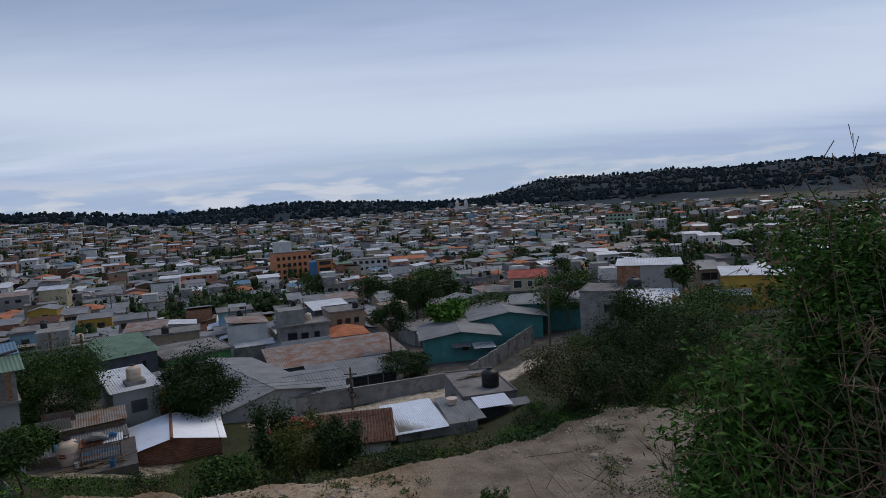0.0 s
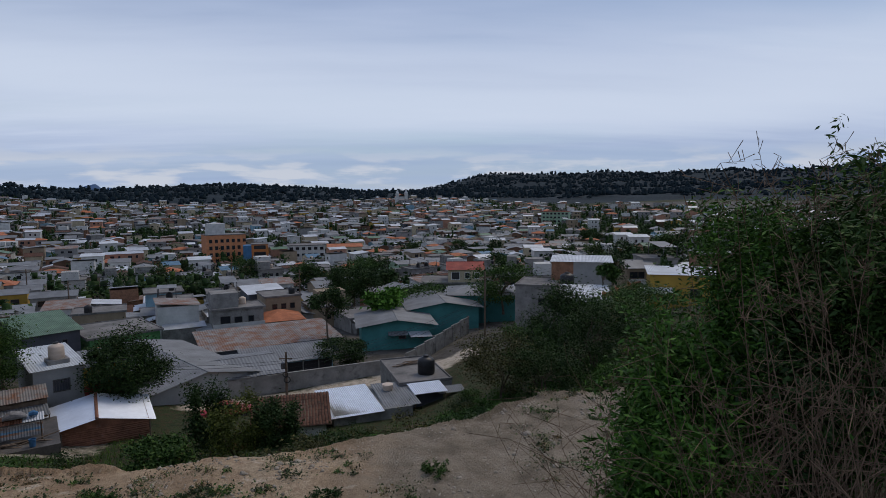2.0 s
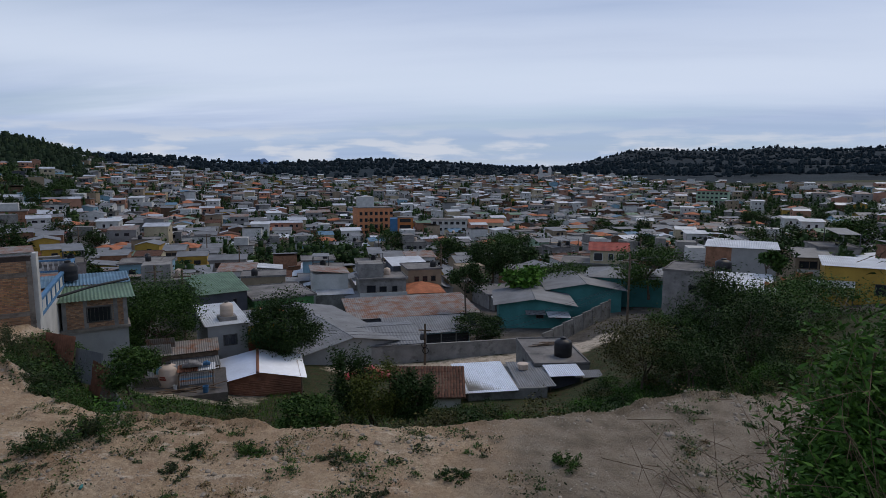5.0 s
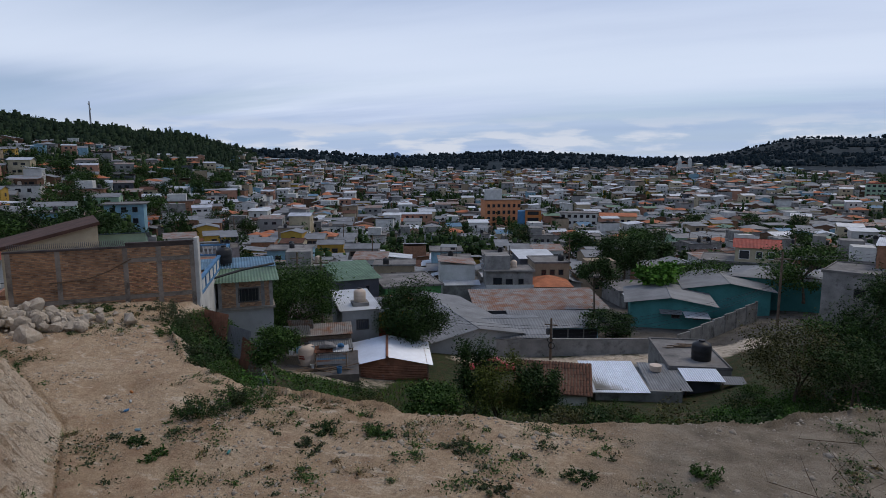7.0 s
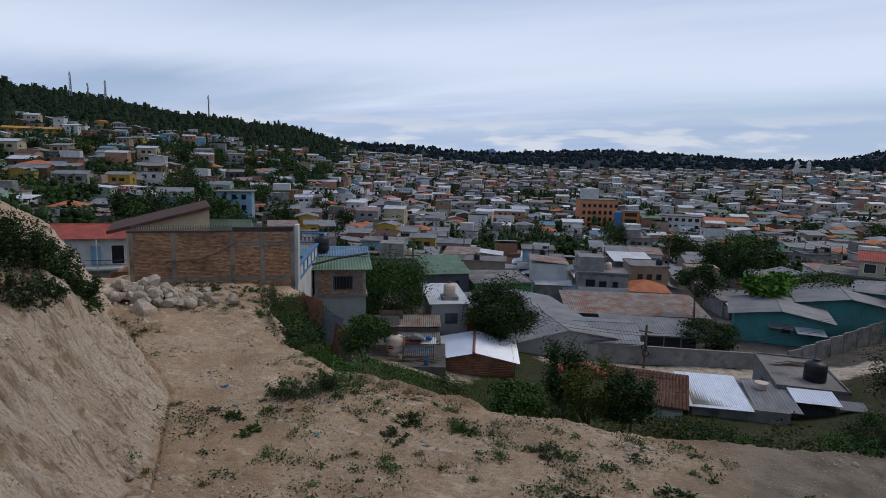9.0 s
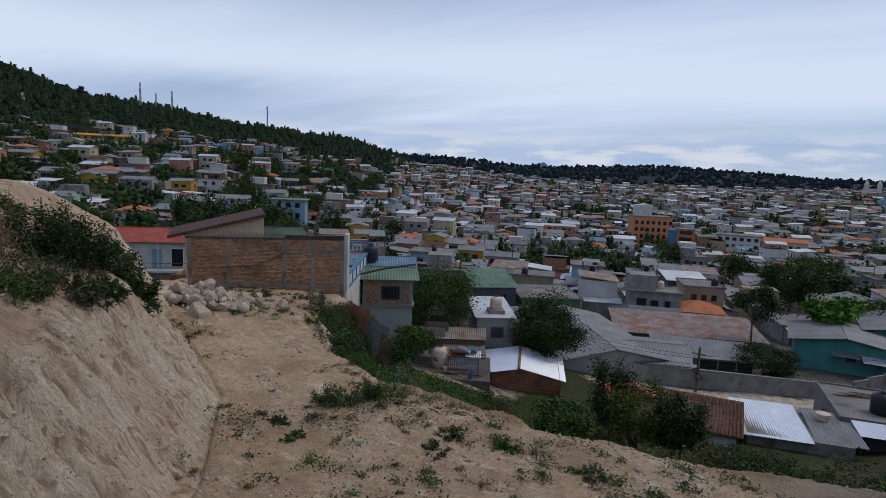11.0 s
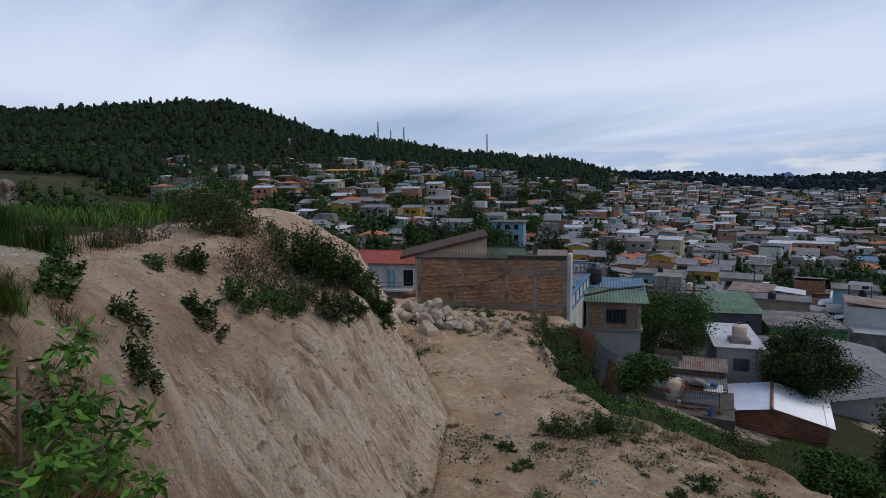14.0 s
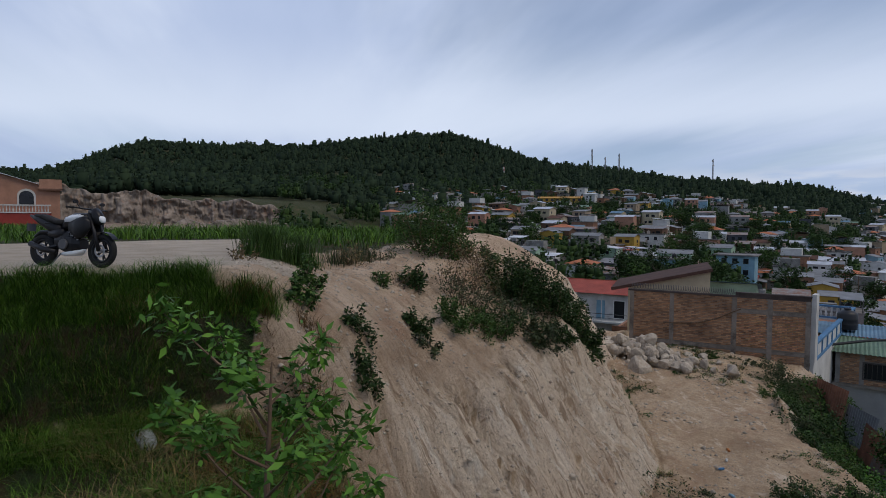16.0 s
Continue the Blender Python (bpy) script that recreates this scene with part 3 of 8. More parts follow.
def ground_material():
    m = bpy.data.materials.new("ground")
    m.use_nodes = True
    n, l = m.node_tree.nodes, m.node_tree.links
    b = n["Principled BSDF"]
    b.inputs["Roughness"].default_value, b.inputs["Specular IOR Level"].default_value = 0.95, 0.15
    g = n.new("ShaderNodeNewGeometry")

    def nz(sc, det=5, ro=0.6, stretch=None):
        t = n.new("ShaderNodeTexNoise")
        t.inputs["Scale"].default_value, t.inputs["Detail"].default_value, t.inputs["Roughness"].default_value = sc, det, ro
        v = g.outputs["Position"]
        if stretch:
            mp = n.new("ShaderNodeMapping")
            mp.inputs["Scale"].default_value = stretch
            l.new(v, mp.inputs[0])
            v = mp.outputs[0]
        l.new(v, t.inputs["Vector"])
        return t.outputs[0]

    def fall(sc, det, ro, along):
        """Noise drawn out down the cut bank, the way that rain runs."""
        a = n.new("ShaderNodeAttribute")
        a.attribute_name = "bank"
        mp = n.new("ShaderNodeMapping")
        mp.inputs["Scale"].default_value = (1, along, 1)
        t = n.new("ShaderNodeTexNoise")
        t.inputs["Scale"].default_value, t.inputs["Detail"].default_value, t.inputs["Roughness"].default_value = sc, det, ro
        l.new(a.outputs["Vector"], mp.inputs[0])
        l.new(mp.outputs[0], t.inputs["Vector"])
        return t.outputs[0]

    def ramp(fac, stops):
        r = n.new("ShaderNodeValToRGB")
        el = r.color_ramp.elements
        while len(el) < len(stops):
            el.new(0.5)
        for e, (p, c) in zip(el, stops):
            e.position, e.color = p, (*c, 1)
        l.new(fac, r.inputs[0])
        return r.outputs[0]

    def mix(fac, a, c, mode="MIX"):
        x = n.new("ShaderNodeMix")
        x.data_type, x.blend_type = "RGBA", mode
        for k, v in ((0, fac), (6, a), (7, c)):
            if isinstance(v, (int, float)):
                x.inputs[k].default_value = v
            elif isinstance(v, tuple):
                x.inputs[k].default_value = (*v, 1)
            else:
                l.new(v, x.inputs[k])
        return x.outputs[2]

    def mask(name, spread=0.5, sc=1.6):
        a = n.new("ShaderNodeAttribute")
        a.attribute_name = name
        s = n.new("ShaderNodeMath")
        s.operation = "MULTIPLY_ADD"
        l.new(nz(sc, 6, 0.65), s.inputs[0])
        s.inputs[1].default_value = spread * 2
        s.inputs[2].default_value = -spread
        t = n.new("ShaderNodeMath")
        t.operation = "ADD"
        l.new(s.outputs[0], t.inputs[0])
        l.new(a.outputs["Fac"], t.inputs[1])
        return ramp(t.outputs[0], [(0.38, (0, 0, 0)), (0.62, (1, 1, 1))])

    scrub = mix(ramp(nz(0.9), [(0.35, (0, 0, 0)), (0.65, (1, 1, 1))]), (0.022, 0.037, 0.014), (0.045, 0.065, 0.024))
    scrub = mix(ramp(nz(2.2, 6, 0.7), [(0.45, (0, 0, 0)), (0.6, (0.8, 0.8, 0.8))]), scrub, (0.075, 0.05, 0.03))
    scrub = mix(ramp(nz(0.23, 6), [(0.60, (0, 0, 0)), (0.74, (1, 1, 1))]), scrub, (0.12, 0.085, 0.055))
    soil = ramp(nz(0.35, 6), [(0.32, (0.36, 0.25, 0.155)), (0.5, (0.54, 0.40, 0.26)), (0.68, (0.62, 0.49, 0.34))])
    soil = mix(ramp(nz(7.0, 6, 0.7), [(0.3, (0.6, 0.6, 0.6)), (0.62, (0, 0, 0))]), soil, (0.25, 0.165, 0.10))
    soil = mix(ramp(nz(1.1, 7, 0.7), [(0.52, (0, 0, 0)), (0.66, (0.5, 0.5, 0.5))]), soil, (0.33, 0.19, 0.115))
    soil = mix(ramp(nz(2.6, 7, 0.75), [(0.38, (0.6, 0.6, 0.6)), (0.50, (0, 0, 0))]), soil, (0.31, 0.21, 0.13))
    soil = mix(ramp(nz(0.8, 5, 0.7, (1, 2.2, 1)), [(0.58, (0, 0, 0)), (0.66, (0.7, 0.7, 0.7))]), soil, (0.70, 0.59, 0.45))
    soil = mix(ramp(nz(22, 3), [(0.62, (0, 0, 0)), (0.72, (0.6, 0.6, 0.6))]), soil, (0.58, 0.52, 0.42))
    cut = ramp(fall(1.2, 6, 0.6, 0.3), [(0.3, (0.62, 0.49, 0.36)), (0.5, (0.76, 0.63, 0.48)), (0.7, (0.82, 0.71, 0.57))])
    cut = mix(ramp(fall(2.4, 6, 0.72, 0.28), [(0.53, (0, 0, 0)), (0.62, (0.6, 0.6, 0.6))]), cut, (0.42, 0.29, 0.19))
    cut = mix(ramp(fall(6.0, 4, 0.7, 0.22), [(0.54, (0, 0, 0)), (0.60, (0.7, 0.7, 0.7))]), cut, (0.32, 0.215, 0.135))
    cut = mix(ramp(fall(4.5, 5, 0.7, 0.25), [(0.38, (0.8, 0.8, 0.8)), (0.44, (0, 0, 0))]), cut, (0.84, 0.76, 0.64))
    cut = mix(ramp(nz(14, 6, 0.75, (1, 1, 0.6)), [(0.34, (0.5, 0.5, 0.5)), (0.45, (0, 0, 0))]), cut, (0.42, 0.30, 0.20))
    cut = mix(ramp(nz(0.5, 4, 0.6), [(0.58, (0, 0, 0)), (0.78, (0.5, 0.5, 0.5))]), cut, (0.48, 0.32, 0.21))
    sep = n.new("ShaderNodeSeparateXYZ")
    l.new(g.outputs["Normal"], sep.inputs[0])
    steep = ramp(sep.outputs[2], [(0.62, (1, 1, 1)), (0.88, (0, 0, 0))])
    soil = mix(steep, soil, cut)
    # older, browner soil above the fresh cut and towards the hollow
    ab = n.new("ShaderNodeAttribute")
    ab.attribute_name = "bank"
    sb = n.new("ShaderNodeSeparateXYZ")
    l.new(ab.outputs["Vector"], sb.inputs[0])

    def rising(v, lo, hi, wob):
        j = n.new("ShaderNodeMath")
        j.operation = "MULTIPLY_ADD"
        l.new(nz(1.1, 5, 0.65), j.inputs[0])
        j.inputs[1].default_value = wob
        l.new(v, j.inputs[2])
        r = n.new("ShaderNodeMapRange")
        r.inputs["From Min"].default_value, r.inputs["From Max"].default_value = lo + wob / 2, hi + wob / 2
        l.new(j.outputs[0], r.inputs[0])
        return r.outputs[0]

    old = n.new("ShaderNodeMath")
    old.operation = "MAXIMUM"
    l.new(rising(sb.outputs[1], 2.9, 3.7, 1.2), old.inputs[0])
    l.new(rising(sb.outputs[0], 30.5, 32.5, 2.0), old.inputs[1])
    near_bank = n.new("ShaderNodeMath")
    near_bank.operation = "MULTIPLY"
    l.new(old.outputs[0], near_bank.inputs[0])
    ao = n.new("ShaderNodeAttribute")
    ao.attribute_name = "old_bank"
    l.new(ao.outputs["Fac"], near_bank.inputs[1])
    worn = ramp(nz(0.7, 6, 0.65), [(0.32, (0.36, 0.255, 0.17)), (0.5, (0.52, 0.385, 0.265)), (0.7, (0.63, 0.49, 0.36))])
    worn = mix(ramp(fall(3.0, 5, 0.7, 0.2), [(0.53, (0, 0, 0)), (0.62, (0.6, 0.6, 0.6))]), worn, (0.28, 0.19, 0.12))
    worn = mix(ramp(nz(0.45, 4, 0.6), [(0.6, (0, 0, 0)), (0.72, (0.5, 0.5, 0.5))]), worn, (0.38, 0.21, 0.13))
    worn = mix(ramp(nz(18, 4, 0.7), [(0.58, (0, 0, 0)), (0.68, (0.7, 0.7, 0.7))]), worn, (0.55, 0.47, 0.36))
    soil = mix(near_bank.outputs[0], soil, worn)
    # greyer, finer soil on the eastern half of the terrace
    grey = ramp(nz(0.9, 6, 0.65), [(0.32, (0.16, 0.13, 0.095)), (0.5, (0.255, 0.21, 0.155)), (0.7, (0.35, 0.295, 0.225))])
    soil = mix(mask("grey_soil", 0.25, 0.5), soil, grey)
    soil = mix(ramp(nz(16, 5, 0.75), [(0.34, (0.4, 0.4, 0.4)), (0.46, (0, 0, 0))]), soil, (0.24, 0.16, 0.10))
    pav = ramp(nz(0.5, 6), [(0.3, (0.05, 0.047, 0.042)), (0.6, (0.12, 0.11, 0.098)), (0.75, (0.17, 0.14, 0.11))])
    scrub = mix(mask("town", 0.3, 0.3), scrub, pav)
    col = mix(mask("soil"), scrub, soil)
    dirt = ramp(nz(1.2, 6), [(0.3, (0.42, 0.35, 0.27)), (0.7, (0.58, 0.50, 0.40))])
    col = mix(mask("roads", 0.35), col, dirt)
    # far ground: woodland tone with the blue of distance haze mixed in
    hazed_forest = ramp(nz(0.02, 6, 0.7), [(0.35, (0.012, 0.020, 0.026)), (0.65, (0.022, 0.034, 0.042))])
    col = mix(mask("wooded", 0.15, 0.01), col, hazed_forest)
    stone = ramp(nz(0.12, 7, 0.65), [(0.3, (0.10, 0.085, 0.07)), (0.5, (0.24, 0.18, 0.14)), (0.7, (0.36, 0.30, 0.25))])
    col = mix(mask("rock", 0.4, 0.1), col, stone)
    l.new(col, b.inputs["Base Color"])
    bp = n.new("ShaderNodeBump")
    bp.inputs["Strength"].default_value, bp.inputs["Distance"].default_value = 1.0, 0.15
    bp2 = n.new("ShaderNodeBump")
    bp2.inputs["Strength"].default_value, bp2.inputs["Distance"].default_value = 1.0, 0.3
    l.new(mix(steep, (0.5, 0.5, 0.5), fall(5.0, 5, 0.7, 0.24)), bp2.inputs["Height"])
    l.new(bp2.outputs[0], bp.inputs["Normal"])
    l.new(nz(9, 8, 0.75), bp.inputs["Height"])
    l.new(bp.outputs[0], b.inputs["Normal"])
    return m


ground = bulk("ground", np.stack([GX.ravel(), GY.ravel(), GZ], 1), g_faces, ground_material())
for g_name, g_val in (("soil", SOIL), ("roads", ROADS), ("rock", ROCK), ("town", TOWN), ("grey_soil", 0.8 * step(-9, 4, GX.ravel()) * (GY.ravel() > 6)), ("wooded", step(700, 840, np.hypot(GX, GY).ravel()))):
    at_ = ground.data.attributes.new(g_name, "FLOAT", "POINT")
    at_.data.foreach_set("value", g_val.astype(np.float32))
b_d, b_edge, b_along = near_edges(GX.ravel(), GY.ravel(), TERRACE, True)
at_ = ground.data.attributes.new("bank", "FLOAT_VECTOR", "POINT")
at_.data.foreach_set("vector", np.stack([b_along - 0.3 * b_d, b_d, 0 * b_d], 1).astype(np.float32).ravel())
at_ = ground.data.attributes.new("old_bank", "FLOAT", "POINT")
at_.data.foreach_set("value", ((b_edge < N_BANK) & ~inside(GX.ravel(), GY.ravel(), TERRACE) & (b_along < 48)).astype(np.float32))
ground.data.polygons.foreach_set("use_smooth", np.ones(len(g_faces), dtype=bool))
tagged(ground, "hilly ground with bare soil terrace, cut bank and scrub", "ground", kind="structure")


# ---- houses ----
WINDOW_MESHES = {}


def window_part(parent, x, y, z, w, h, turn=0, frame=None, bars=False, near=False):
    """A window in a wall: frame proud of it, pane set back in the frame. turn: the way the wall faces, degrees (0: -y)."""
    fr = frame or FRAME
    e, x0, x1 = 0.08, -w / 2, w / 2
    ring = [(x0, 0), (x1, 0), (x1, h), (x0, h), (x0 + e, e), (x1 - e, e), (x1 - e, h - e), (x0 + e, h - e)]
    vs = [(px, yy, pz) for yy in (-0.06, 0.03) for px, pz in ring]
    fs = []
    for k in range(4):
        q = (k + 1) % 4
        fs += [(k, q, q + 4, k + 4), (k + 8, k + 12, q + 12, q + 8), (k, k + 8, q + 8, q), (k + 4, q + 4, q + 12, k + 12)]
    key = (round(w, 2), round(h, 2), fr.name)
    if key not in WINDOW_MESHES:
        o = Mesh().add(vs, fs).ob("window", fr, parent)
        pane = Mesh().box(x0 + e, x1 - e, -0.015, 0.012, e, h - e).ob("pane", GLASS, o)
        WINDOW_MESHES[key] = (o.data, pane.data)
    else:
        o = new("window", WINDOW_MESHES[key][0])
        o.parent = parent
        pane = new("pane", WINDOW_MESHES[key][1])
        pane.parent = o
    o.matrix_basis = pose(x, y, z, 0, 0, turn)
    if bars:
        for k in range(1, 6):
            Mesh().box(x0 + w * k / 6 - 0.012, x0 + w * k / 6 + 0.012, -0.085, -0.065, 0, h).ob("bar", fr, o)
    return o


def door_part(parent, x, y, z, w, h, turn=0, mat=None):
    m = Mesh().box(-w / 2, w / 2, -0.05, 0.02, 0, h).box(-w / 2 + 0.1, w / 2 - 0.1, -0.065, -0.05, 0.15, h * 0.45).box(-w / 2 + 0.1, w / 2 - 0.1, -0.065, -0.05, h * 0.5, h - 0.12)
    return m.ob("door", mat or FRAME, parent, at=pose(x, y, z, 0, 0, turn))


def tank_mesh(r=0.5, h=1.1):
    return Mesh().lathe([(r * 0.97, 0), (r, 0.04), (r, h * 0.22), (r * 1.02, h * 0.25), (r, h * 0.28), (r, h * 0.48), (r * 1.02, h * 0.51), (r, h * 0.54), (r, h * 0.76), (r * 0.9, h * 0.84), (r * 0.55, h * 0.94), (r * 0.34, h * 0.96), (r * 0.34, h), (r * 0.1, h * 1.02)], 14)


def water_tank(x, y, z, r=0.5, h=1.1, black=True, label=""):
    t = tank_mesh(r, h).ob("water_tank", TANK_BLACK if black else TANK_BEIGE, smooth=True)
    t.matrix_basis = pose(x, y, z)
    lid = Mesh().lathe([(r * 0.36, 0), (r * 0.36, 0.07), (r * 0.2, 0.11), (0.03, 0.12)], 12)
    lid.ob("lid", TANK_BLACK, t, at=pose(0, 0, h))
    return tagged(t, label or ("black plastic water tank on a flat roof" if black else "beige plastic water tank on a roof"), "water tank", group="water tanks")


def roof_part(parent, w, d, h, kind, mat, pitch=0.25, over=0.35, near=False, thick=0.06, sheet_pitch=0.2):
    """The roof over a box w by d by h, as a part. Returns the height of its top."""
    m = Mesh()
    o = over
    top = h

    def plane(a, b, c, e):
        if near:
            m.sheet(a, b, c, e, sheet_pitch)
        else:
            m.slab([e, c, b, a], thick)

    if kind == "flat":
        m.box(-o, w + o, -o, d + o, h, h + 0.14)
        p = 0.28
        m.box(-o, w + o, -o, -o + 0.12, h + 0.14, h + p).box(-o, w + o, d + o - 0.12, d + o, h + 0.14, h + p)
        m.box(-o, -o + 0.12, -o + 0.12, d + o - 0.12, h + 0.14, h + p).box(w + o - 0.12, w + o, -o + 0.12, d + o - 0.12, h + 0.14, h + p)
        top = h + 0.14
    elif kind == "back":  # higher at the back
        r = pitch * (d + 2 * o)
        z0 = h + 0.05 - pitch * o
        plane((-o, d + o, z0 + r), (w + o, d + o, z0 + r), (w + o, -o, z0), (-o, -o, z0))
        top = z0 + r
    elif kind == "front":
        r = pitch * (d + 2 * o)
        z0 = h + 0.05 - pitch * o
        plane((w + o, -o, z0 + r), (-o, -o, z0 + r), (-o, d + o, z0), (w + o, d + o, z0))
        top = z0 + r
    elif kind == "gx":  # ridge along x
        r = pitch * (d / 2 + o)
        z0 = h + 0.05 - pitch * o
        plane((-o, d / 2, z0 + r), (w + o, d / 2, z0 + r), (w + o, -o, z0), (-o, -o, z0))
        plane((w + o, d / 2, z0 + r), (-o, d / 2, z0 + r), (-o, d + o, z0), (w + o, d + o, z0))
        top = z0 + r
        m.tube([(-o, d / 2, top + 0.01), (w + o, d / 2, top + 0.01)], [0.06, 0.06], 6)
    elif kind == "gy":
        r = pitch * (w / 2 + o)
        z0 = h + 0.05 - pitch * o
        plane((w / 2, d + o, z0 + r), (w / 2, -o, z0 + r), (-o, -o, z0), (-o, d + o, z0))
        plane((w / 2, -o, z0 + r), (w / 2, d + o, z0 + r), (w + o, d + o, z0), (w + o, -o, z0))
        top = z0 + r
        m.tube([(w / 2, -o, top + 0.01), (w / 2, d + o, top + 0.01)], [0.06, 0.06], 6)
    elif kind == "hip":
        k = min(w, d) / 2 + o
        r = pitch * k
        z0 = h + 0.02 - pitch * o
        A, B, C, D = (-o, -o, z0), (w + o, -o, z0), (w + o, d + o, z0), (-o, d + o, z0)
        E, F = ((-o + k, d / 2, z0 + r), (w + o - k, d / 2, z0 + r)) if w >= d else ((w / 2, -o + k, z0 + r), (w / 2, d + o - k, z0 + r))
        if w >= d:
            for q in ((A, B, F, E), (C, D, E, F)):
                m.slab(q, thick)
            for q in ((B, C, F), (D, A, E)):
                m.slab(q, thick)
        else:
            for q in ((B, C, F, E), (D, A, E, F)):
                m.slab(q, thick)
            for q in ((A, B, E), (C, D, F)):
                m.slab(q, thick)
        top = z0 + r
    m.ob("roof", mat, parent)
    return top


def house(x, y, yaw, w, d, z, h, wall, kind="flat", roof=None, pitch=0.25, over=0.35, near=True, label="", wins=(), doors=(), storeys=1, name="house", category="house", foot=3.0, frame=None, group="", sheet_pitch=0.2, bars=False):
    """A house with its front edge from (x, y) along yaw, the depth behind it. wins: (wall, along, sill, width, height); walls f r b l."""
    m = Mesh().box(0, w, 0, d, -foot, h)
    if kind == "gx":
        r = pitch * d / 2
        for xx in (0.0, w - 0.15):
            m.add([(xx, 0, h), (xx + 0.15, 0, h), (xx + 0.15, d, h), (xx, d, h), (xx, d / 2, h + r), (xx + 0.15, d / 2, h + r)], [(0, 4, 3), (1, 2, 5), (0, 1, 5, 4), (2, 3, 4, 5)])
    elif kind == "gy":
        r = pitch * w / 2
        for yy in (0.0, d - 0.15):
            m.add([(0, yy, h), (w, yy, h), (w, yy + 0.15, h), (0, yy + 0.15, h), (w / 2, yy, h + r), (w / 2, yy + 0.15, h + r)], [(0, 1, 4), (2, 3, 5), (1, 2, 5, 4), (3, 0, 4, 5)])
    elif kind in ("back", "front"):
        r = pitch * d
        a, b = (0, r) if kind == "back" else (r, 0)
        m.add([(0, 0, h), (w, 0, h), (w, d, h), (0, d, h), (0, 0, h + a), (w, 0, h + a), (w, d, h + b), (0, d, h + b)], [(4, 5, 6, 7), (0, 1, 5, 4), (1, 2, 6, 5), (2, 3, 7, 6), (3, 0, 4, 7)] if r else [])
    for s in range(1, storeys):
        zz = h * s / storeys
        m.box(-0.05, w + 0.05, -0.05, d + 0.05, zz - 0.12, zz + 0.06)
    o = m.ob(name, wall)
    o.matrix_basis = pose(x, y, z, 0, 0, yaw)
    place = {"f": lambda u: (u, 0, 0), "r": lambda u: (w, u, 90), "b": lambda u: (w - u, d, 180), "l": lambda u: (0, d - u, 270)}
    for side, u, v, ww, hh in wins:
        px, py, tr = place[side](u)
        window_part(o, px, py, v, ww, hh, tr, frame, bars, near)
    for side, u, v, ww, hh, mt in doors:
        px, py, tr = place[side](u)
        door_part(o, px, py, v, ww, hh, tr, mt)
    if roof:
        roof_part(o, w, d, h, kind, roof, pitch, over, near and kind != "flat", sheet_pitch=sheet_pitch)
    tagged(o, label, category, group=group)
    return o


# ---- the nearer houses, from the foot of the slope outward ----
# house with a brick upper floor and a green sheet roof
green_roofed = house(-31.45, 34.7, 40.0, 3.9, 6.5, -14.9, 5.5, GREY_PAINT, None, label="two-storey house with bare brick upper floor and grey ground floor", foot=2)
window_part(green_roofed, 2.15, -0.12, 6.05, 1.5, 1.1, 0, bars=True)
up = Mesh().box(-0.15, 4.05, -0.25, 6.6, 5.5, 5.68).box(0, 3.9, -0.1, 0.1, 5.68, 7.65).box(3.7, 3.9, 0.1, 6.5, 5.68, 7.65).box(0, 0.2, 0.1, 6.5, 5.68, 7.65)
up.ob("upper_wall", MORTAR, green_roofed)
for bx in (0.0, 1.25, 3.05, 3.65):
    Mesh().box(bx, bx + 0.25, -0.14, -0.1, 5.68, 7.65).ob("column", CONCRETE, green_roofed)
for sx, sy0, sy1, sz0, sz1, mt in ((-0.4, -0.6, 3.4, 7.7, 8.1, R_GREEN), (-1.6, 3.2, 6.8, 8.15, 8.45, R_BLUE)):
    Mesh().sheet((sx, sy1, sz1), (4.4, sy1, sz1), (4.4, sy0, sz0), (sx, sy0, sz0), 0.22, 0.025).ob("roof", mt, green_roofed)
Mesh().tube([(-0.5, -0.4, 8.0), (1.8, 1.0, 8.35), (4.2, 2.6, 8.45)], [0.09] * 3, 8).ob("gutter", TANK_BLACK, green_roofed)
water_tank(-33.96, 38.43, -6.5, 0.62, 1.35)

# grey rendered house with a white sheet roof
grey_house = house(-29.4, 49.0, 38.5, 3.6, 7.5, -15.6, 3.0, GREY_PAINT, "back", R_LIGHT, 0.05, 0.25, label="small grey rendered house with pale sheet roof and barred window", wins=[("f", 1.95, 1.0, 1.25, 1.05)], foot=4, bars=True)
yellow_annex = house(-26.6, 51.2, 38.5, 3.6, 5.0, -15.6, 2.6, P["yellow"], "back", R_GREY, 0.06, 0.2, label="low yellow and red annex beside the grey house", wins=[("f", 1.2, 1.2, 0.9, 0.8)], foot=4)
Mesh().box(-0.02, 3.62, -0.02, 0.0, -0.5, 1.0).ob("dado", P["red"], yellow_annex)
water_tank(-28.9, 51.6, -12.15, 0.6, 1.3, False)
Mesh().box(-0.8, 0.8, -0.8, 0.8, -0.5, 0.0).ob("tank_plinth", CONCRETE).matrix_basis = pose(-28.9, 51.6, -12.15, 0, 0, 38)
tagged(bpy.data.objects["tank_plinth"], "concrete plinth under a beige water tank", "plinth")

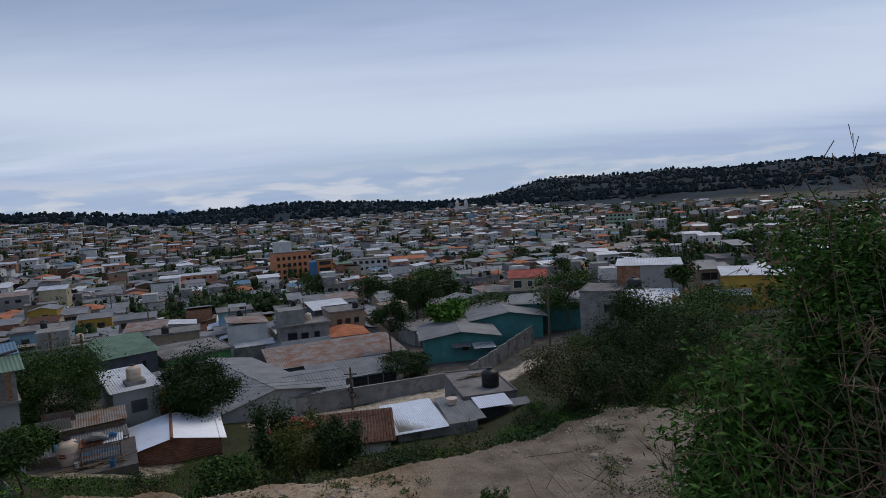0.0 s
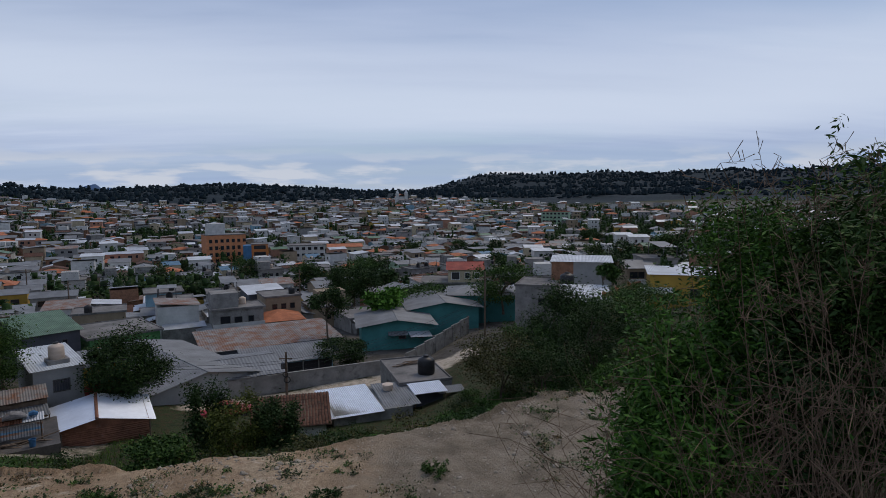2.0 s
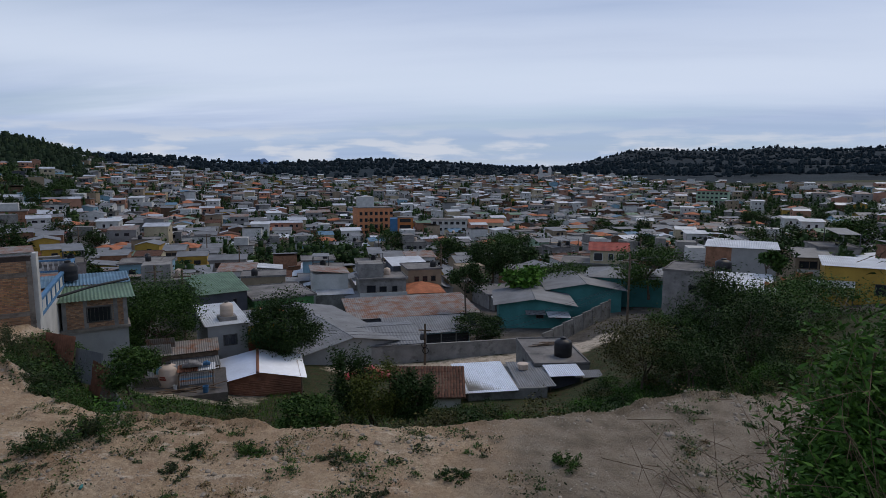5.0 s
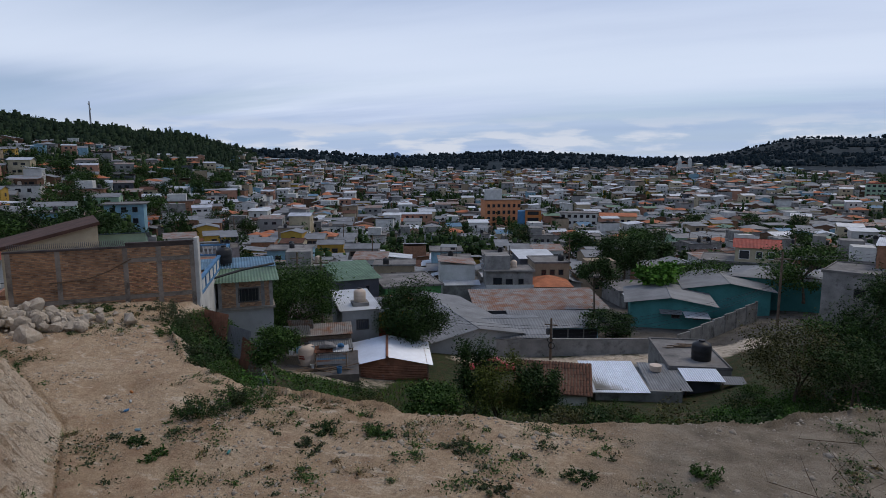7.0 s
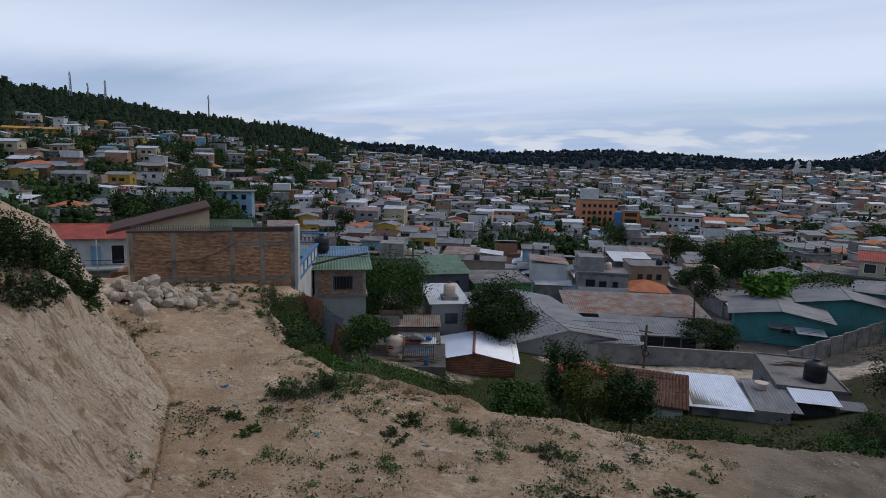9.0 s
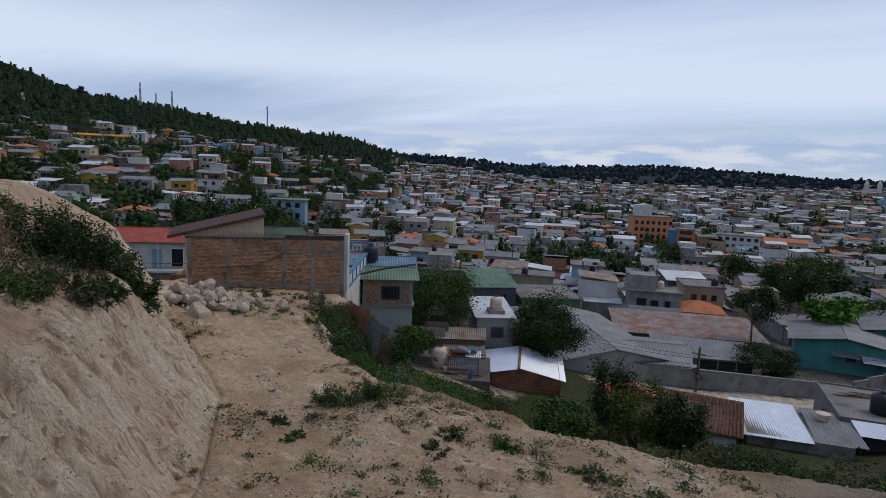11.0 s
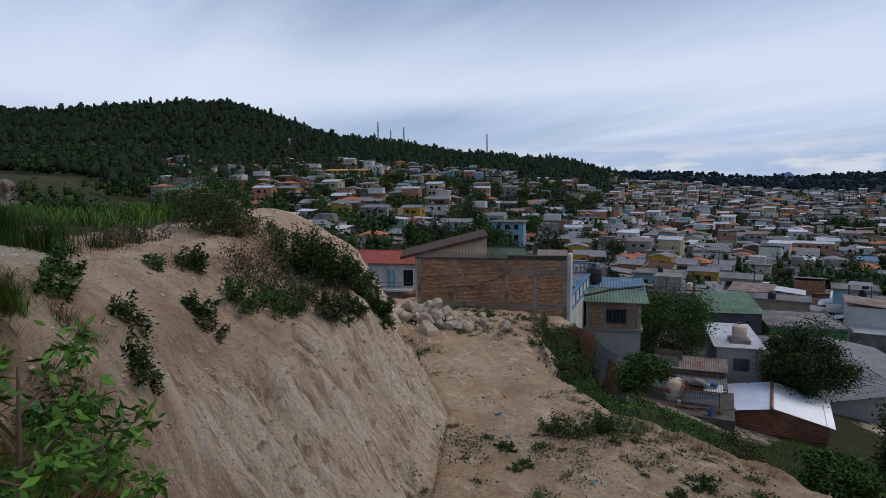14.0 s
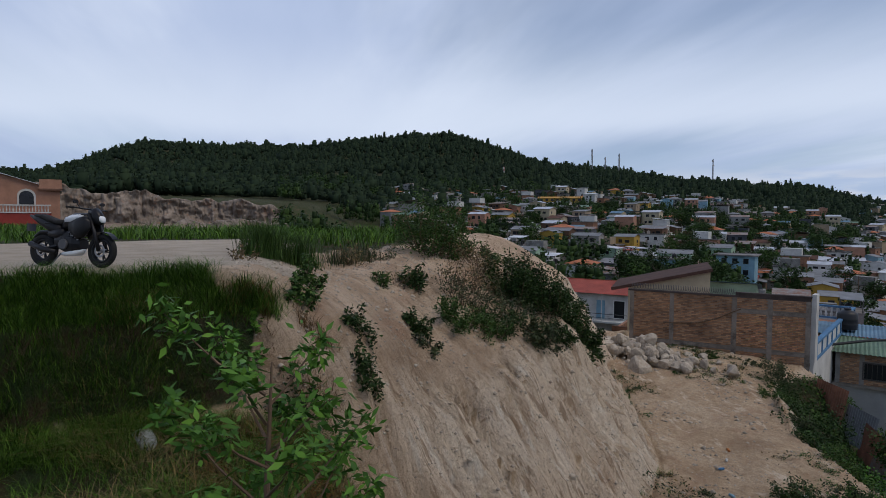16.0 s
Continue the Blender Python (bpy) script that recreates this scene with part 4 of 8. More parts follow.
# shack with a bright new sheet roof and rusted sheet walls
shack = new("shack")
shack.matrix_basis = pose(-25.6, 42.7, -18.2, 0, 0, 26)
sw, sd, sh, sr = 7.1, 6.3, 2.6, 0.75
Mesh().box(0.1, sw - 0.1, 0.1, sd - 0.1, -2, 0.4).ob("base", CONCRETE, shack)
for k, (a, b) in enumerate((((0.05, 0.05), (sw - 0.05, 0.05)), ((sw - 0.05, 0.05), (sw - 0.05, sd)), ((0.05, sd), (0.05, 0.05)))):
    rows_ = 6 if k == 0 else 4
    for r in range(rows_):
        z0, z1 = sh * r / rows_, sh * (r + 1) / rows_ + 0.06
        jut = 0.03 * (r % 2) + 0.02 * math.sin(r * 2.1)
        wm = Mesh().sheet((a[0], a[1] - jut, z1), (a[0], a[1] - jut, z0), (b[0], b[1] - jut, z0 + 0.04 * math.sin(r * 3)), (b[0], b[1] - jut, z1), 0.13, 0.02)
        wm.ob("wall_sheet", RUST, shack, "rusted corrugated wall sheet")
Mesh().add([(0, 0.02, sh), (sw, 0.02, sh), (sw / 2, 0.02, sh + sr)], [(0, 1, 2)]).add([(0, 0.08, sh), (sw, 0.08, sh), (sw / 2, 0.08, sh + sr)], [(2, 1, 0)]).ob("gable", RUST, shack)
Mesh().sheet((sw / 2, sd + 0.3, sh + sr), (sw / 2, -0.3, sh + sr), (-0.45, -0.3, sh - 0.08), (-0.45, sd + 0.3, sh - 0.08), 0.2, 0.02).ob("roof_sheet", ZINC_BRIGHT, shack, "bright new zinc roof sheet")
Mesh().sheet((sw / 2 + 0.15, -0.1, sh + sr), (sw / 2 + 0.15, sd + 0.3, sh + sr), (sw + 0.45, sd + 0.3, sh - 0.08), (sw + 0.45, -0.1, sh - 0.08), 0.2, 0.02).ob("roof_sheet", ZINC_BRIGHT, shack, "bright new zinc roof sheet")
Mesh().tube([(sw / 2 + 0.05, -0.3, sh + sr + 0.03), (sw / 2 + 0.05, sd + 0.3, sh + sr + 0.03)], [0.12, 0.12], 8).ob("ridge_cap", RUST, shack)
Mesh().sheet((0.3, -0.5, 0.55), (3.6, -0.5, 0.5), (3.6, -0.62, 0.0), (0.3, -0.62, 0.0), 0.2, 0.02).ob("loose_sheet", ZINC, shack)
for px in (0.0, 1.3, sw):
    Mesh().tube([(px, -0.1, -1.5), (px, -0.1, sh)], [0.06, 0.05], 6).ob("post", WOOD, shack)
tagged(shack, "shack of rusted corrugated sheets with a bright zinc gable roof", "shack")

# open sheds of the yard beside it
yard_shed = new("yard_shed")
yard_shed.matrix_basis = pose(-31.0, 44.4, -17.6, 0, 0, 32)
Mesh().sheet((-0.1, 2.7, 4.0), (4.6, 2.7, 4.05), (4.6, 0.0, 3.62), (-0.1, 0.0, 3.58), 0.18).ob("roof_sheet", RUST_ZINC, yard_shed, "rust-streaked zinc roof sheet")
Mesh().sheet((0.6, 0.2, 3.1), (4.5, 0.2, 3.1), (4.6, -1.6, 2.75), (0.6, -1.6, 2.75), 0.18).ob("lower_roof_sheet", ZINC_DULL, yard_shed)
Mesh().box(0, 4.5, 0.2, 2.6, -2, 3.45).ob("wall", WOOD, yard_shed)
for px in (0.7, 2.6, 4.5):
    Mesh().tube([(px, -1.5, -1.5), (px, -1.5, 2.75)], [0.06, 0.05], 6).ob("post", WOOD, yard_shed)
tagged(yard_shed, "open timber yard shed with rust-streaked zinc roof", "shed")

# old clay-tiled house
tile_house = house(-10.9, 44.2, 9.2, 5.3, 6.4, -18.4, 2.3, PLASTER_LIGHT, None, label="old plastered house with a sagging dark clay tile roof", foot=2)
Mesh().slab([(-0.4, -0.5, 2.25), (5.7, -0.5, 2.25), (5.7, 3.2, 3.6), (-0.4, 3.2, 3.6)], 0.08).ob("roof_deck", WOOD, tile_house)
Mesh().slab([(5.7, 6.9, 2.25), (-0.4, 6.9, 2.25), (-0.4, 3.2, 3.6), (5.7, 3.2, 3.6)], 0.08).ob("roof_deck", WOOD, tile_house)
Mesh().sheet((-1.6, 0.3, 1.9), (0.3, 0.3, 1.9), (0.3, -1.4, 1.3), (-1.6, -1.4, 1.3), 0.2).ob("lean_to_sheet", RUST, tile_house)

# low house under bright and blue-grey zinc sheets
zinc_house = house(-5.3, 47.6, 15.5, 6.8, 6.5, -19.0, 2.35, BLOCK, None, label="low block house under bright and dull zinc sheets", foot=2)
for k in range(5):
    Mesh().sheet((-0.6 + k * 0.95, 6.9, 2.42 + 0.02 * k), (0.42 + k * 0.95, 6.9, 2.44 + 0.02 * k), (0.42 + k * 0.95, -0.5, 2.3 + 0.02 * k), (-0.6 + k * 0.95, -0.5, 2.28 + 0.02 * k), 0.16).ob("roof_sheet", ZINC_BRIGHT, zinc_house, "bright zinc roof sheet")
for k in range(4):
    Mesh().sheet((4.5 + k * 0.8, 6.0, 2.7 - 0.03 * k), (5.4 + k * 0.8, 6.0, 2.72 - 0.03 * k), (5.3 + k * 0.8, 0.2, 2.35), (4.4 + k * 0.8, 0.2, 2.35), 0.2).ob("roof_sheet", ZINC_DULL, zinc_house, "blue-grey weathered zinc roof sheet")
house_bin = Mesh().lathe([(0.45, 0), (0.5, 0.45), (0.52, 0.5), (0.1, 0.55)], 14).ob("basin", TANK_BEIGE)
house_bin.matrix_basis = pose(-0.9, 53.2, -16.4)
tagged(house_bin, "round beige basin upside down on the zinc roof", "basin")

# unfinished block house with a flat slab and a black tank
slab_house = house(0.2, 54.0, 13, 5.2, 8.6, -19.0, 2.65, BLOCK, "flat", SLAB, over=0.05, label="unfinished concrete block house with a flat slab roof", foot=2, wins=[("l", 4.0, 1.0, 0.8, 0.8)])
water_tank(2.9, 57.2, -16.2, 0.85, 1.75)
lean_to = new("lean_to")
lean_to.matrix_basis = pose(1.2, 52.4, -18.5, 0, 0, 13)
Mesh().sheet((0, 1.5, 2.35), (3.2, 1.5, 2.4), (3.4, -0.6, 2.0), (0.2, -0.6, 1.95), 0.18).ob("roof_sheet", ZINC_BRIGHT, lean_to)
Mesh().sheet((2.6, 0.9, 1.95), (5.2, 0.9, 2.0), (5.2, -0.4, 1.75), (2.6, -0.4, 1.7), 0.18).ob("lower_roof_sheet", ZINC_DULL, lean_to)
for px in (0.3, 3.2, 5.0):
    Mesh().tube([(px, -0.4, -1.5), (px, -0.4, 1.8)], [0.06, 0.06], 6).ob("post", WOOD, lean_to)
Mesh().box(0.1, 3.2, 0.3, 1.4, -1.5, 1.95).ob("wall", DARK_PAINT, lean_to)
tagged(lean_to, "lean-to of bright zinc sheets against a block house", "lean-to")
for k in range(7):
    pl = Mesh().box(-1.1, 1.1, -0.07, 0.07, 0, 0.04)
    o = pl.ob("plank", WOOD)
    o.matrix_basis = pose(0.6 + 0.22 * k, 60.0 + 0.15 * k, -16.15 + 0.03 * k, 0, 0, 20 + 17 * math.sin(k * 2.0))
    tagged(o, "weathered plank lying on the slab roof", "plank", group="planks on the roof")

# plastered wall along the dirt street, going over into block wall up the hill
street_wall = new("street_wall")
street_wall.matrix_basis = pose(-18.8, 61.9, -20.6, 0, 0, 20.9)
Mesh().box(0, 21.4, 0, 0.2, -2, 2.6).ob("wall", CONCRETE, street_wall, "grey rendered wall with water stains")
Mesh().box(-0.05, 21.4, -0.05, 0.25, 2.6, 2.7).ob("coping", CONCRETE, street_wall)
tagged(street_wall, "long grey rendered wall beside the dirt street", "wall")
bend_wall = Mesh().box(0, 9.5, 0, 0.2, -2, 2.9).ob("street_wall", CONCRETE)
bend_wall.matrix_basis = pose(-26.0, 55.7, -20.6, 0, 0, 40.5)
tagged(bend_wall, "grey rendered wall at the bend of the street", "wall")
for k in range(7):
    bw = Mesh().box(0, 2.5, 0, 0.18, -3, 1.75).box(2.28, 2.5, -0.06, 0.24, -3, 1.9).ob("block_wall", BLOCK)
    bw.matrix_basis = pose(1.2 + 1.36 * k, 69.5 + 2.08 * k, -19.2 + 0.2 * k, 0, 0, 57)
    tagged(bw, "grey concrete block wall stepping up the slope", "wall", group="stepped block walls")

# big grey roof behind the bend
hall = house(-23.6, 57.2, 41, 11.0, 20, -20.4, 2.9, GREY_PAINT, "gy", R_GREY, 0.2, 0.4, label="wide hall with a pale grey sheet gable roof", foot=2, sheet_pitch=0.35)
hall_wing = house(-18.5, 62.2, 24, 6.5, 10, -20.4, 2.6, GREY_PAINT, "gx", R_GREY, 0.16, 0.4, label="low wing with a grey sheet roof beside the hall", foot=2, sheet_pitch=0.35)
# two long sheds
long_shed = house(-23.8, 75.0, 24.5, 17.5, 8.5, -20.8, 2.7, DARK_PAINT, "back", RUST_ZINC, 0.1, 0.5, label="long shed with a rust-streaked zinc roof", foot=2, sheet_pitch=0.3, name="long_shed", category="shed")
short_shed = house(-17.1, 68.5, 21.5, 10.0, 5.0, -20.5, 2.4, P["skyblue"], "back", ZINC_DULL, 0.12, 0.5, label="open shed with a dull zinc roof and pale blue end wall", foot=2, sheet_pitch=0.3, name="long_shed", category="shed")
for sx in np.arange(0.6, 10, 1.9):
    Mesh().box(sx, sx + 0.14, -0.05, 0.0, 0, 2.4).ob("post", CONCRETE, short_shed)
# black panel on the closed front stands in for the shaded inside
Mesh().box(0.1, 9.9, -0.02, -0.005, 0.7, 2.1).ob("dark_opening", TANK_BLACK, short_shed)
# turquoise houses under wide grey roofs
teal_house = house(-4.6, 80.3, 5, 9.8, 9, -19.3, 2.9, P["teal"], "gy", R_GREY, 0.16, 0.8, label="turquoise house with a wide grey gable roof", foot=2, sheet_pitch=0.35, wins=[("f", 5.6, 0.9, 1.0, 0.9), ("f", 8.2, 0.9, 0.9, 0.9)])
Mesh().sheet((3.6, 0, 2.0), (6.3, 0, 2.0), (6.3, -1.3, 1.7), (3.6, -1.3, 1.7), 0.2).ob("awning", ZINC_DULL, teal_house)
Mesh().sheet((6.4, 0, 1.9), (9.4, 0, 1.9), (9.6, -1.8, 1.5), (6.6, -1.8, 1.5), 0.2).ob("awning", ZINC, teal_house)
teal_back = house(2.5, 88.5, 5, 10.5, 11, -18.6, 2.9, P["teal"], "gy", R_GREY, 0.17, 0.8, label="second turquoise house with a grey gable roof", foot=3, sheet_pitch=0.35, wins=[("r", 3, 0.9, 1.0, 0.9)])
teal_far = house(8.5, 96, -10, 12, 9, -17.6, 2.8, P["teal"], "hip", R_GREY, 0.22, 0.6, label="turquoise house with a low grey hipped roof", foot=3)
# green flat-roofed house, dark house with a green roof
green_house = house(-38.4, 76.6, 37.6, 8.4, 10, -20.6, 4.1, P["green"], "flat", SLAB, over=0.4, label="green house with a stained flat concrete roof", foot=2, wins=[("f", 2.2, 1.6, 1.3, 1.2), ("f", 5.2, 1.0, 1.0, 2.0), ("f", 7.0, 1.0, 1.4, 2.0), ("l", 3, 1.5, 1.2, 1.2)])
dark_house = house(-44.0, 72.4, 44, 6.2, 8, -20.2, 5.2, DARK_PAINT, "back", R_GREEN, 0.16, 0.4, label="dark grey house with a green sheet roof", foot=2, wins=[("f", 4.5, 3.0, 0.6, 1.2)])
orange_roofed = house(-35.4, 68.6, 40, 5.0, 4.0, -20, 3.2, GREY_PAINT, "hip", R_ORANGE, 0.3, 0.3, label="small house with an orange hipped roof", foot=2)

# ---- brick boundary wall at the end of the terrace, brick by brick ----
WALL_AT = pose(-34.53, 21.85, -7.5, 0, 0, 44.7)
WALL_LEN, WALL_H = 9.6, 4.05
brick_wall = new("brick_wall")
brick_wall.matrix_basis = WALL_AT
Mesh().box(0, WALL_LEN, 0.03, 0.2, -1.0, WALL_H).ob("core", MORTAR, brick_wall)
for cx in (0.0, 2.35, 5.75, 7.55, WALL_LEN - 0.22):
    Mesh().box(cx, cx + 0.25, -0.025, 0.23, -1.0, WALL_H).ob("column", STAINED, brick_wall)
for bz, x0, x1 in ((0.98, 0, WALL_LEN), (3.18, 5.95, WALL_LEN)):
    Mesh().box(x0, x1, -0.02, 0.225, bz, bz + 0.2).ob("beam", STAINED, brick_wall)
Mesh().box(-0.1, 5.9, -0.06, 0.26, WALL_H, WALL_H + 0.1).box(5.9, WALL_LEN + 0.05, -0.06, 0.26, WALL_H + 0.22, WALL_H + 0.3).box(5.9, WALL_LEN, 0.0, 0.2, WALL_H, WALL_H + 0.22).ob("coping", material("dark_coping", (0.07, 0.055, 0.05), 0.9, 0.4), brick_wall)
# coil of razor wire on the coping
coil = []
for k in range(0, 900):
    a = k * 0.42
    coil.append((0.1 + k * 0.0064, 0.1 + 0.16 * math.cos(a), WALL_H + 0.30 + 0.17 * math.sin(a)))
Mesh().tube(coil, [0.014] * len(coil), 3).ob("razor_wire", STEEL, brick_wall, "coil of razor wire")
hp = [(2.0, -0.07, 2.25), (3.2, -0.07, 2.3), (4.0, -0.07, 2.4), (5.0, -0.07, 2.75), (5.7, -0.07, 3.15), (6.2, -0.07, 3.4)]
Mesh().tube(hp, [0.035] * len(hp), 6).ob("pipe", TWIG, brick_wall, "old plastic pipe hung along the wall")
tagged(brick_wall, "long bare brick wall with concrete columns and razor wire", "brick wall")

# house behind it: rendered side wall, roof terrace with blue and white balustrade
side_house = new("terrace_house")
side_house.matrix_basis = pose(-27.75, 28.75, -14.5, 0, 0, 34.6)
SH = 7.7
Mesh().box(-0.02, 0.16, 0.0, 18.0, -2, SH).ob("side_wall", PLASTER_LIGHT, side_house, "grey-beige rendered side wall")
Mesh().box(-9, -0.02, 17.8, 18.0, -2, SH).ob("back_wall", PLASTER_LIGHT, side_house)
Mesh().box(-9, -0.02, 0.45, 17.8, SH - 0.3, SH - 0.1).ob("terrace_floor", material("terrace_tile", (0.30, 0.16, 0.11), 0.8, 0.3), side_house, "reddish roof terrace floor")
Mesh().box(-0.03, 0.2, -0.02, 0.75, SH, SH + 3.75).ob("pier", PLASTER_LIGHT, side_house)
BLUE_TRIM = painted("blue_trim", (0.10, 0.24, 0.42))
for z0 in (0.0, 0.9):
    Mesh().box(-0.06, 0.2, 0.75, 18.1, SH + z0, SH + z0 + 0.14).ob("rail", BLUE_TRIM, side_house, "blue painted rail")
    Mesh().box(-9, -0.06, 17.85, 18.1, SH + z0, SH + z0 + 0.14).ob("rail", BLUE_TRIM, side_house, "blue painted rail")
for k in range(10):
    Mesh().box(-0.04, 0.18, 0.8 + k * 1.9, 1.05 + k * 1.9, SH + 0.14, SH + 0.9).ob("post", BLUE_TRIM, side_house)
    if k < 9:
        Mesh().box(0.02, 0.12, 1.05 + k * 1.9, 2.7 + k * 1.9, SH + 0.14, SH + 0.9).ob("panel", P["white"], side_house, "white balustrade panel")
for k in range(22):
    Mesh().lathe([(0.05, 0), (0.1, 0.2), (0.05, 0.45), (0.09, 0.7), (0.06, 0.76)], 8, (-0.6 - 0.37 * k, 17.95, SH + 0.14)).ob("baluster", P["white"], side_house)
for u, v, ww, hh in ((3.6, 2.6, 1.0, 1.9), (8.0, 4.4, 0.9, 1.2), (12.5, 4.4, 0.9, 1.2)):
    window_part(side_house, 0.16, u, v, ww, hh, 90, near=True)
tagged(side_house, "rendered house with roof terrace and blue-white balustrade", "house")
gable_house = new("gable_house")
gable_house.matrix_basis = pose(-40.5, 25.49, -9.5, 0, 0, 54.0)
gm = Mesh()
gm.add([(0, 0, -2), (5.5, 0, -2), (5.5, 0, 6.85), (0, 0, 5.55), (0, 6, -2), (5.5, 6, -2), (5.5, 6, 6.85), (0, 6, 5.55)], [(0, 1, 2, 3), (1, 5, 6, 2), (5, 4, 7, 6), (4, 0, 3, 7), (3, 2, 6, 7)])
gm.ob("wall", P["cream"], gable_house)
Mesh().slab([(-1.2, -0.3, 5.4), (5.6, -0.3, 7.05), (5.6, 6.3, 7.05), (-1.2, 6.3, 5.4)], 0.22).ob("roof_edge", material("rust_dark", (0.075, 0.04, 0.03), 0.9, 0.4), gable_house, "dark rusted sloping roof edge")
tagged(gable_house, "cream gable wall with a rusted sloping roof edge", "house")
shed_blue = house(-41.0, 33.0, 45, 3.2, 4, -9.5, 4.8, P["mint"], "front", R_BLUE, 0.2, 0.3, label="small green shed with a blue roof", foot=3)

# red-roofed house beyond the rubble
red_house = house(-70.0, 33.6, 44.8, 9.5, 7, -11.6, 3.7, PLASTER_LIGHT, "gx", R_RED, 0.28, 0.7, label="pale rendered house with a red sheet roof and gallery", foot=6, wins=[("f", 2.2, 1.2, 1.0, 1.3), ("f", 8.2, 0.6, 1.4, 2.2)], doors=[("f", 6.0, 0.5, 1.0, 2.2, P["skyblue"])], frame=WHITE_FRAME)
Mesh().box(-0.3, 9.8, -1.5, 0, 0.2, 0.4).ob("gallery_floor", P["white"], red_house)
for k in range(4):
    Mesh().box(0.2 + 3.1 * k, 0.3 + 3.1 * k, -1.4, -1.3, 0.4, 3.6).ob("post", P["white"], red_house)
Mesh().box(-0.3, 9.8, -1.45, -1.4, 1.25, 1.32).box(-0.3, 9.8, -1.45, -1.4, 0.8, 0.84).ob("rail", STEEL, red_house)
for bx, by, bw_, bd, bh in ((-46, 27.5, 7, 0.25, 2.0), (-46, 27.5, 0.25, 6, 1.7), (-43, 29.5, 0.25, 5, 1.4), (-40.5, 32.5, 5.0, 0.25, 1.2)):
    o = Mesh().box(0, bw_, 0, bd, -3, bh).ob("brick_partition", material("brick_far", (0.27, 0.14, 0.085), 0.92, 0.35, 2.0, 12, 0.5))
    o.matrix_basis = pose(bx, by, -10.0, 0, 0, 44.7)
    tagged(o, "unfinished low brick partition wall", "brick wall", group="unfinished brick walls")
yellow_long = house(-100, 46, 40, 10, 7, -14.5, 3.6, P["yellow"], "gx", R_RED, 0.25, 0.4, near=False, label="yellow house with a dull red roof", foot=5, wins=[("f", 3, 1, 1.2, 1.2), ("f", 7, 1, 1.2, 1.2)])

# ---- houses up the slope on the east side ----
low_grey = house(16.2, 77.6, -22, 5.2, 8, -14.6, 3.8, CONCRETE, "flat", SLAB, over=0.1, label="low grey rendered house with a flat roof", foot=4, wins=[("f", 3.6, 1.3, 1.1, 1.0)])
block_house = house(22.2, 81.3, -18, 8.2, 7, -13.2, 5.2, GREY_PAINT, "back", ZINC, 0.03, 0.25, label="tall grey and brick block house with a sheet roof", foot=4)
Mesh().box(-0.03, 3.0, -0.03, 0.0, 0, 5.2).ob("brick_bay", material("brick_far", (0.27, 0.14, 0.085)), block_house, "bay of bare brick")
porch = house(19.6, 66.8, -15, 5.4, 6.5, -13.6, 2.6, BLOCK, "back", R_LIGHT, 0.14, 0.3, label="low house with a ribbed pale sheet roof", foot=4)
water_tank(22.6, 75.2, -10.6, 0.95, 1.8)
for k in range(3):
    bw = Mesh().box(0, 3.1, 0, 0.2, -3, 2.4).ob("boundary_wall", material("brick_far", (0.27, 0.14, 0.085)))
    Mesh().box(-0.1, 0.15, -0.06, 0.26, -3, 2.6).ob("column", R_ORANGE, bw)
    bw.matrix_basis = pose(24.6 + 2.3 * k, 66.8 + 1.95 * k, -12.6 + 0.25 * k, 0, 0, 40)
    tagged(bw, "brick boundary wall with orange columns", "brick wall", group="boundary walls")
yellow_house = house(30.6, 67.9, -20, 7.5, 6, -12.4, 4.2, P["yellow"], "back", R_LIGHT, 0.05, 0.3, label="yellow rendered house with an awning", foot=4, wins=[("f", 5.2, 1.4, 1.4, 1.2)])
Mesh().sheet((-1.2, 0, 2.6), (2.8, 0, 2.7), (2.6, -1.8, 2.2), (-1.4, -1.8, 2.1), 0.2).ob("awning", ZINC, yellow_house)
for px in (-1.2, 2.5):
    Mesh().tube([(px, -1.7, -2), (px, -1.7, 2.15)], [0.05, 0.05], 6).ob("post", STEEL, yellow_house)
red_terrace = house(5.4, 109.4, -5.9, 11.4, 9, -20.6, 5.6, CONCRETE, "flat", SLAB, over=0.5, storeys=2, label="two-storey concrete house with terrace and red-roofed upper room", foot=3, wins=[("f", 2.0, 3.9, 1.2, 1.2), ("f", 4.2, 3.9, 1.2, 1.2), ("f", 3.0, 1.0, 1.2, 1.2)])
room = house(10.2, 109.6, -5.9, 6.5, 7, -14.9, 2.5, P["cream"], "gx", R_RED, 0.28, 0.4, label="upper room with red sheet roof on a terrace", foot=0.1, wins=[("f", 1.4, 0.5, 1.6, 1.5), ("f", 3.6, 0.7, 1.0, 1.2), ("f", 5.4, 0.7, 1.0, 1.2)], frame=WHITE_FRAME)
salmon_house = house(-68.2, -37.35, 108, 17, 10, -0.6, 4.1, P["salmon"], "gy", R_LIGHT, 0.26, 0.35, label="salmon pink house with white arched window and terrace", foot=2)
salmon_house.matrix_basis = pose(-70.0, -32.4, 0.15, 0, 0, 108) @ Matrix.Diagonal((0.66, 1, 0.82, 1))
arch_pts = [(-1.0, 0.0)] + [(-math.cos(a), 1.1 + math.sin(a) * 0.8) for a in np.linspace(0, math.pi, 11)] + [(1.0, 0.0)]
Mesh().add([(12.6 + x * 1.2, -0.08, 2.2 + z * 1.08) for x, z in arch_pts], [tuple(range(len(arch_pts)))]).ob("window_surround", P["white"], salmon_house)
Mesh().add([(12.6 + x * 0.95, -0.12, 2.2 + z * 0.95) for x, z in arch_pts], [tuple(range(len(arch_pts)))]).ob("window", GLASS, salmon_house)
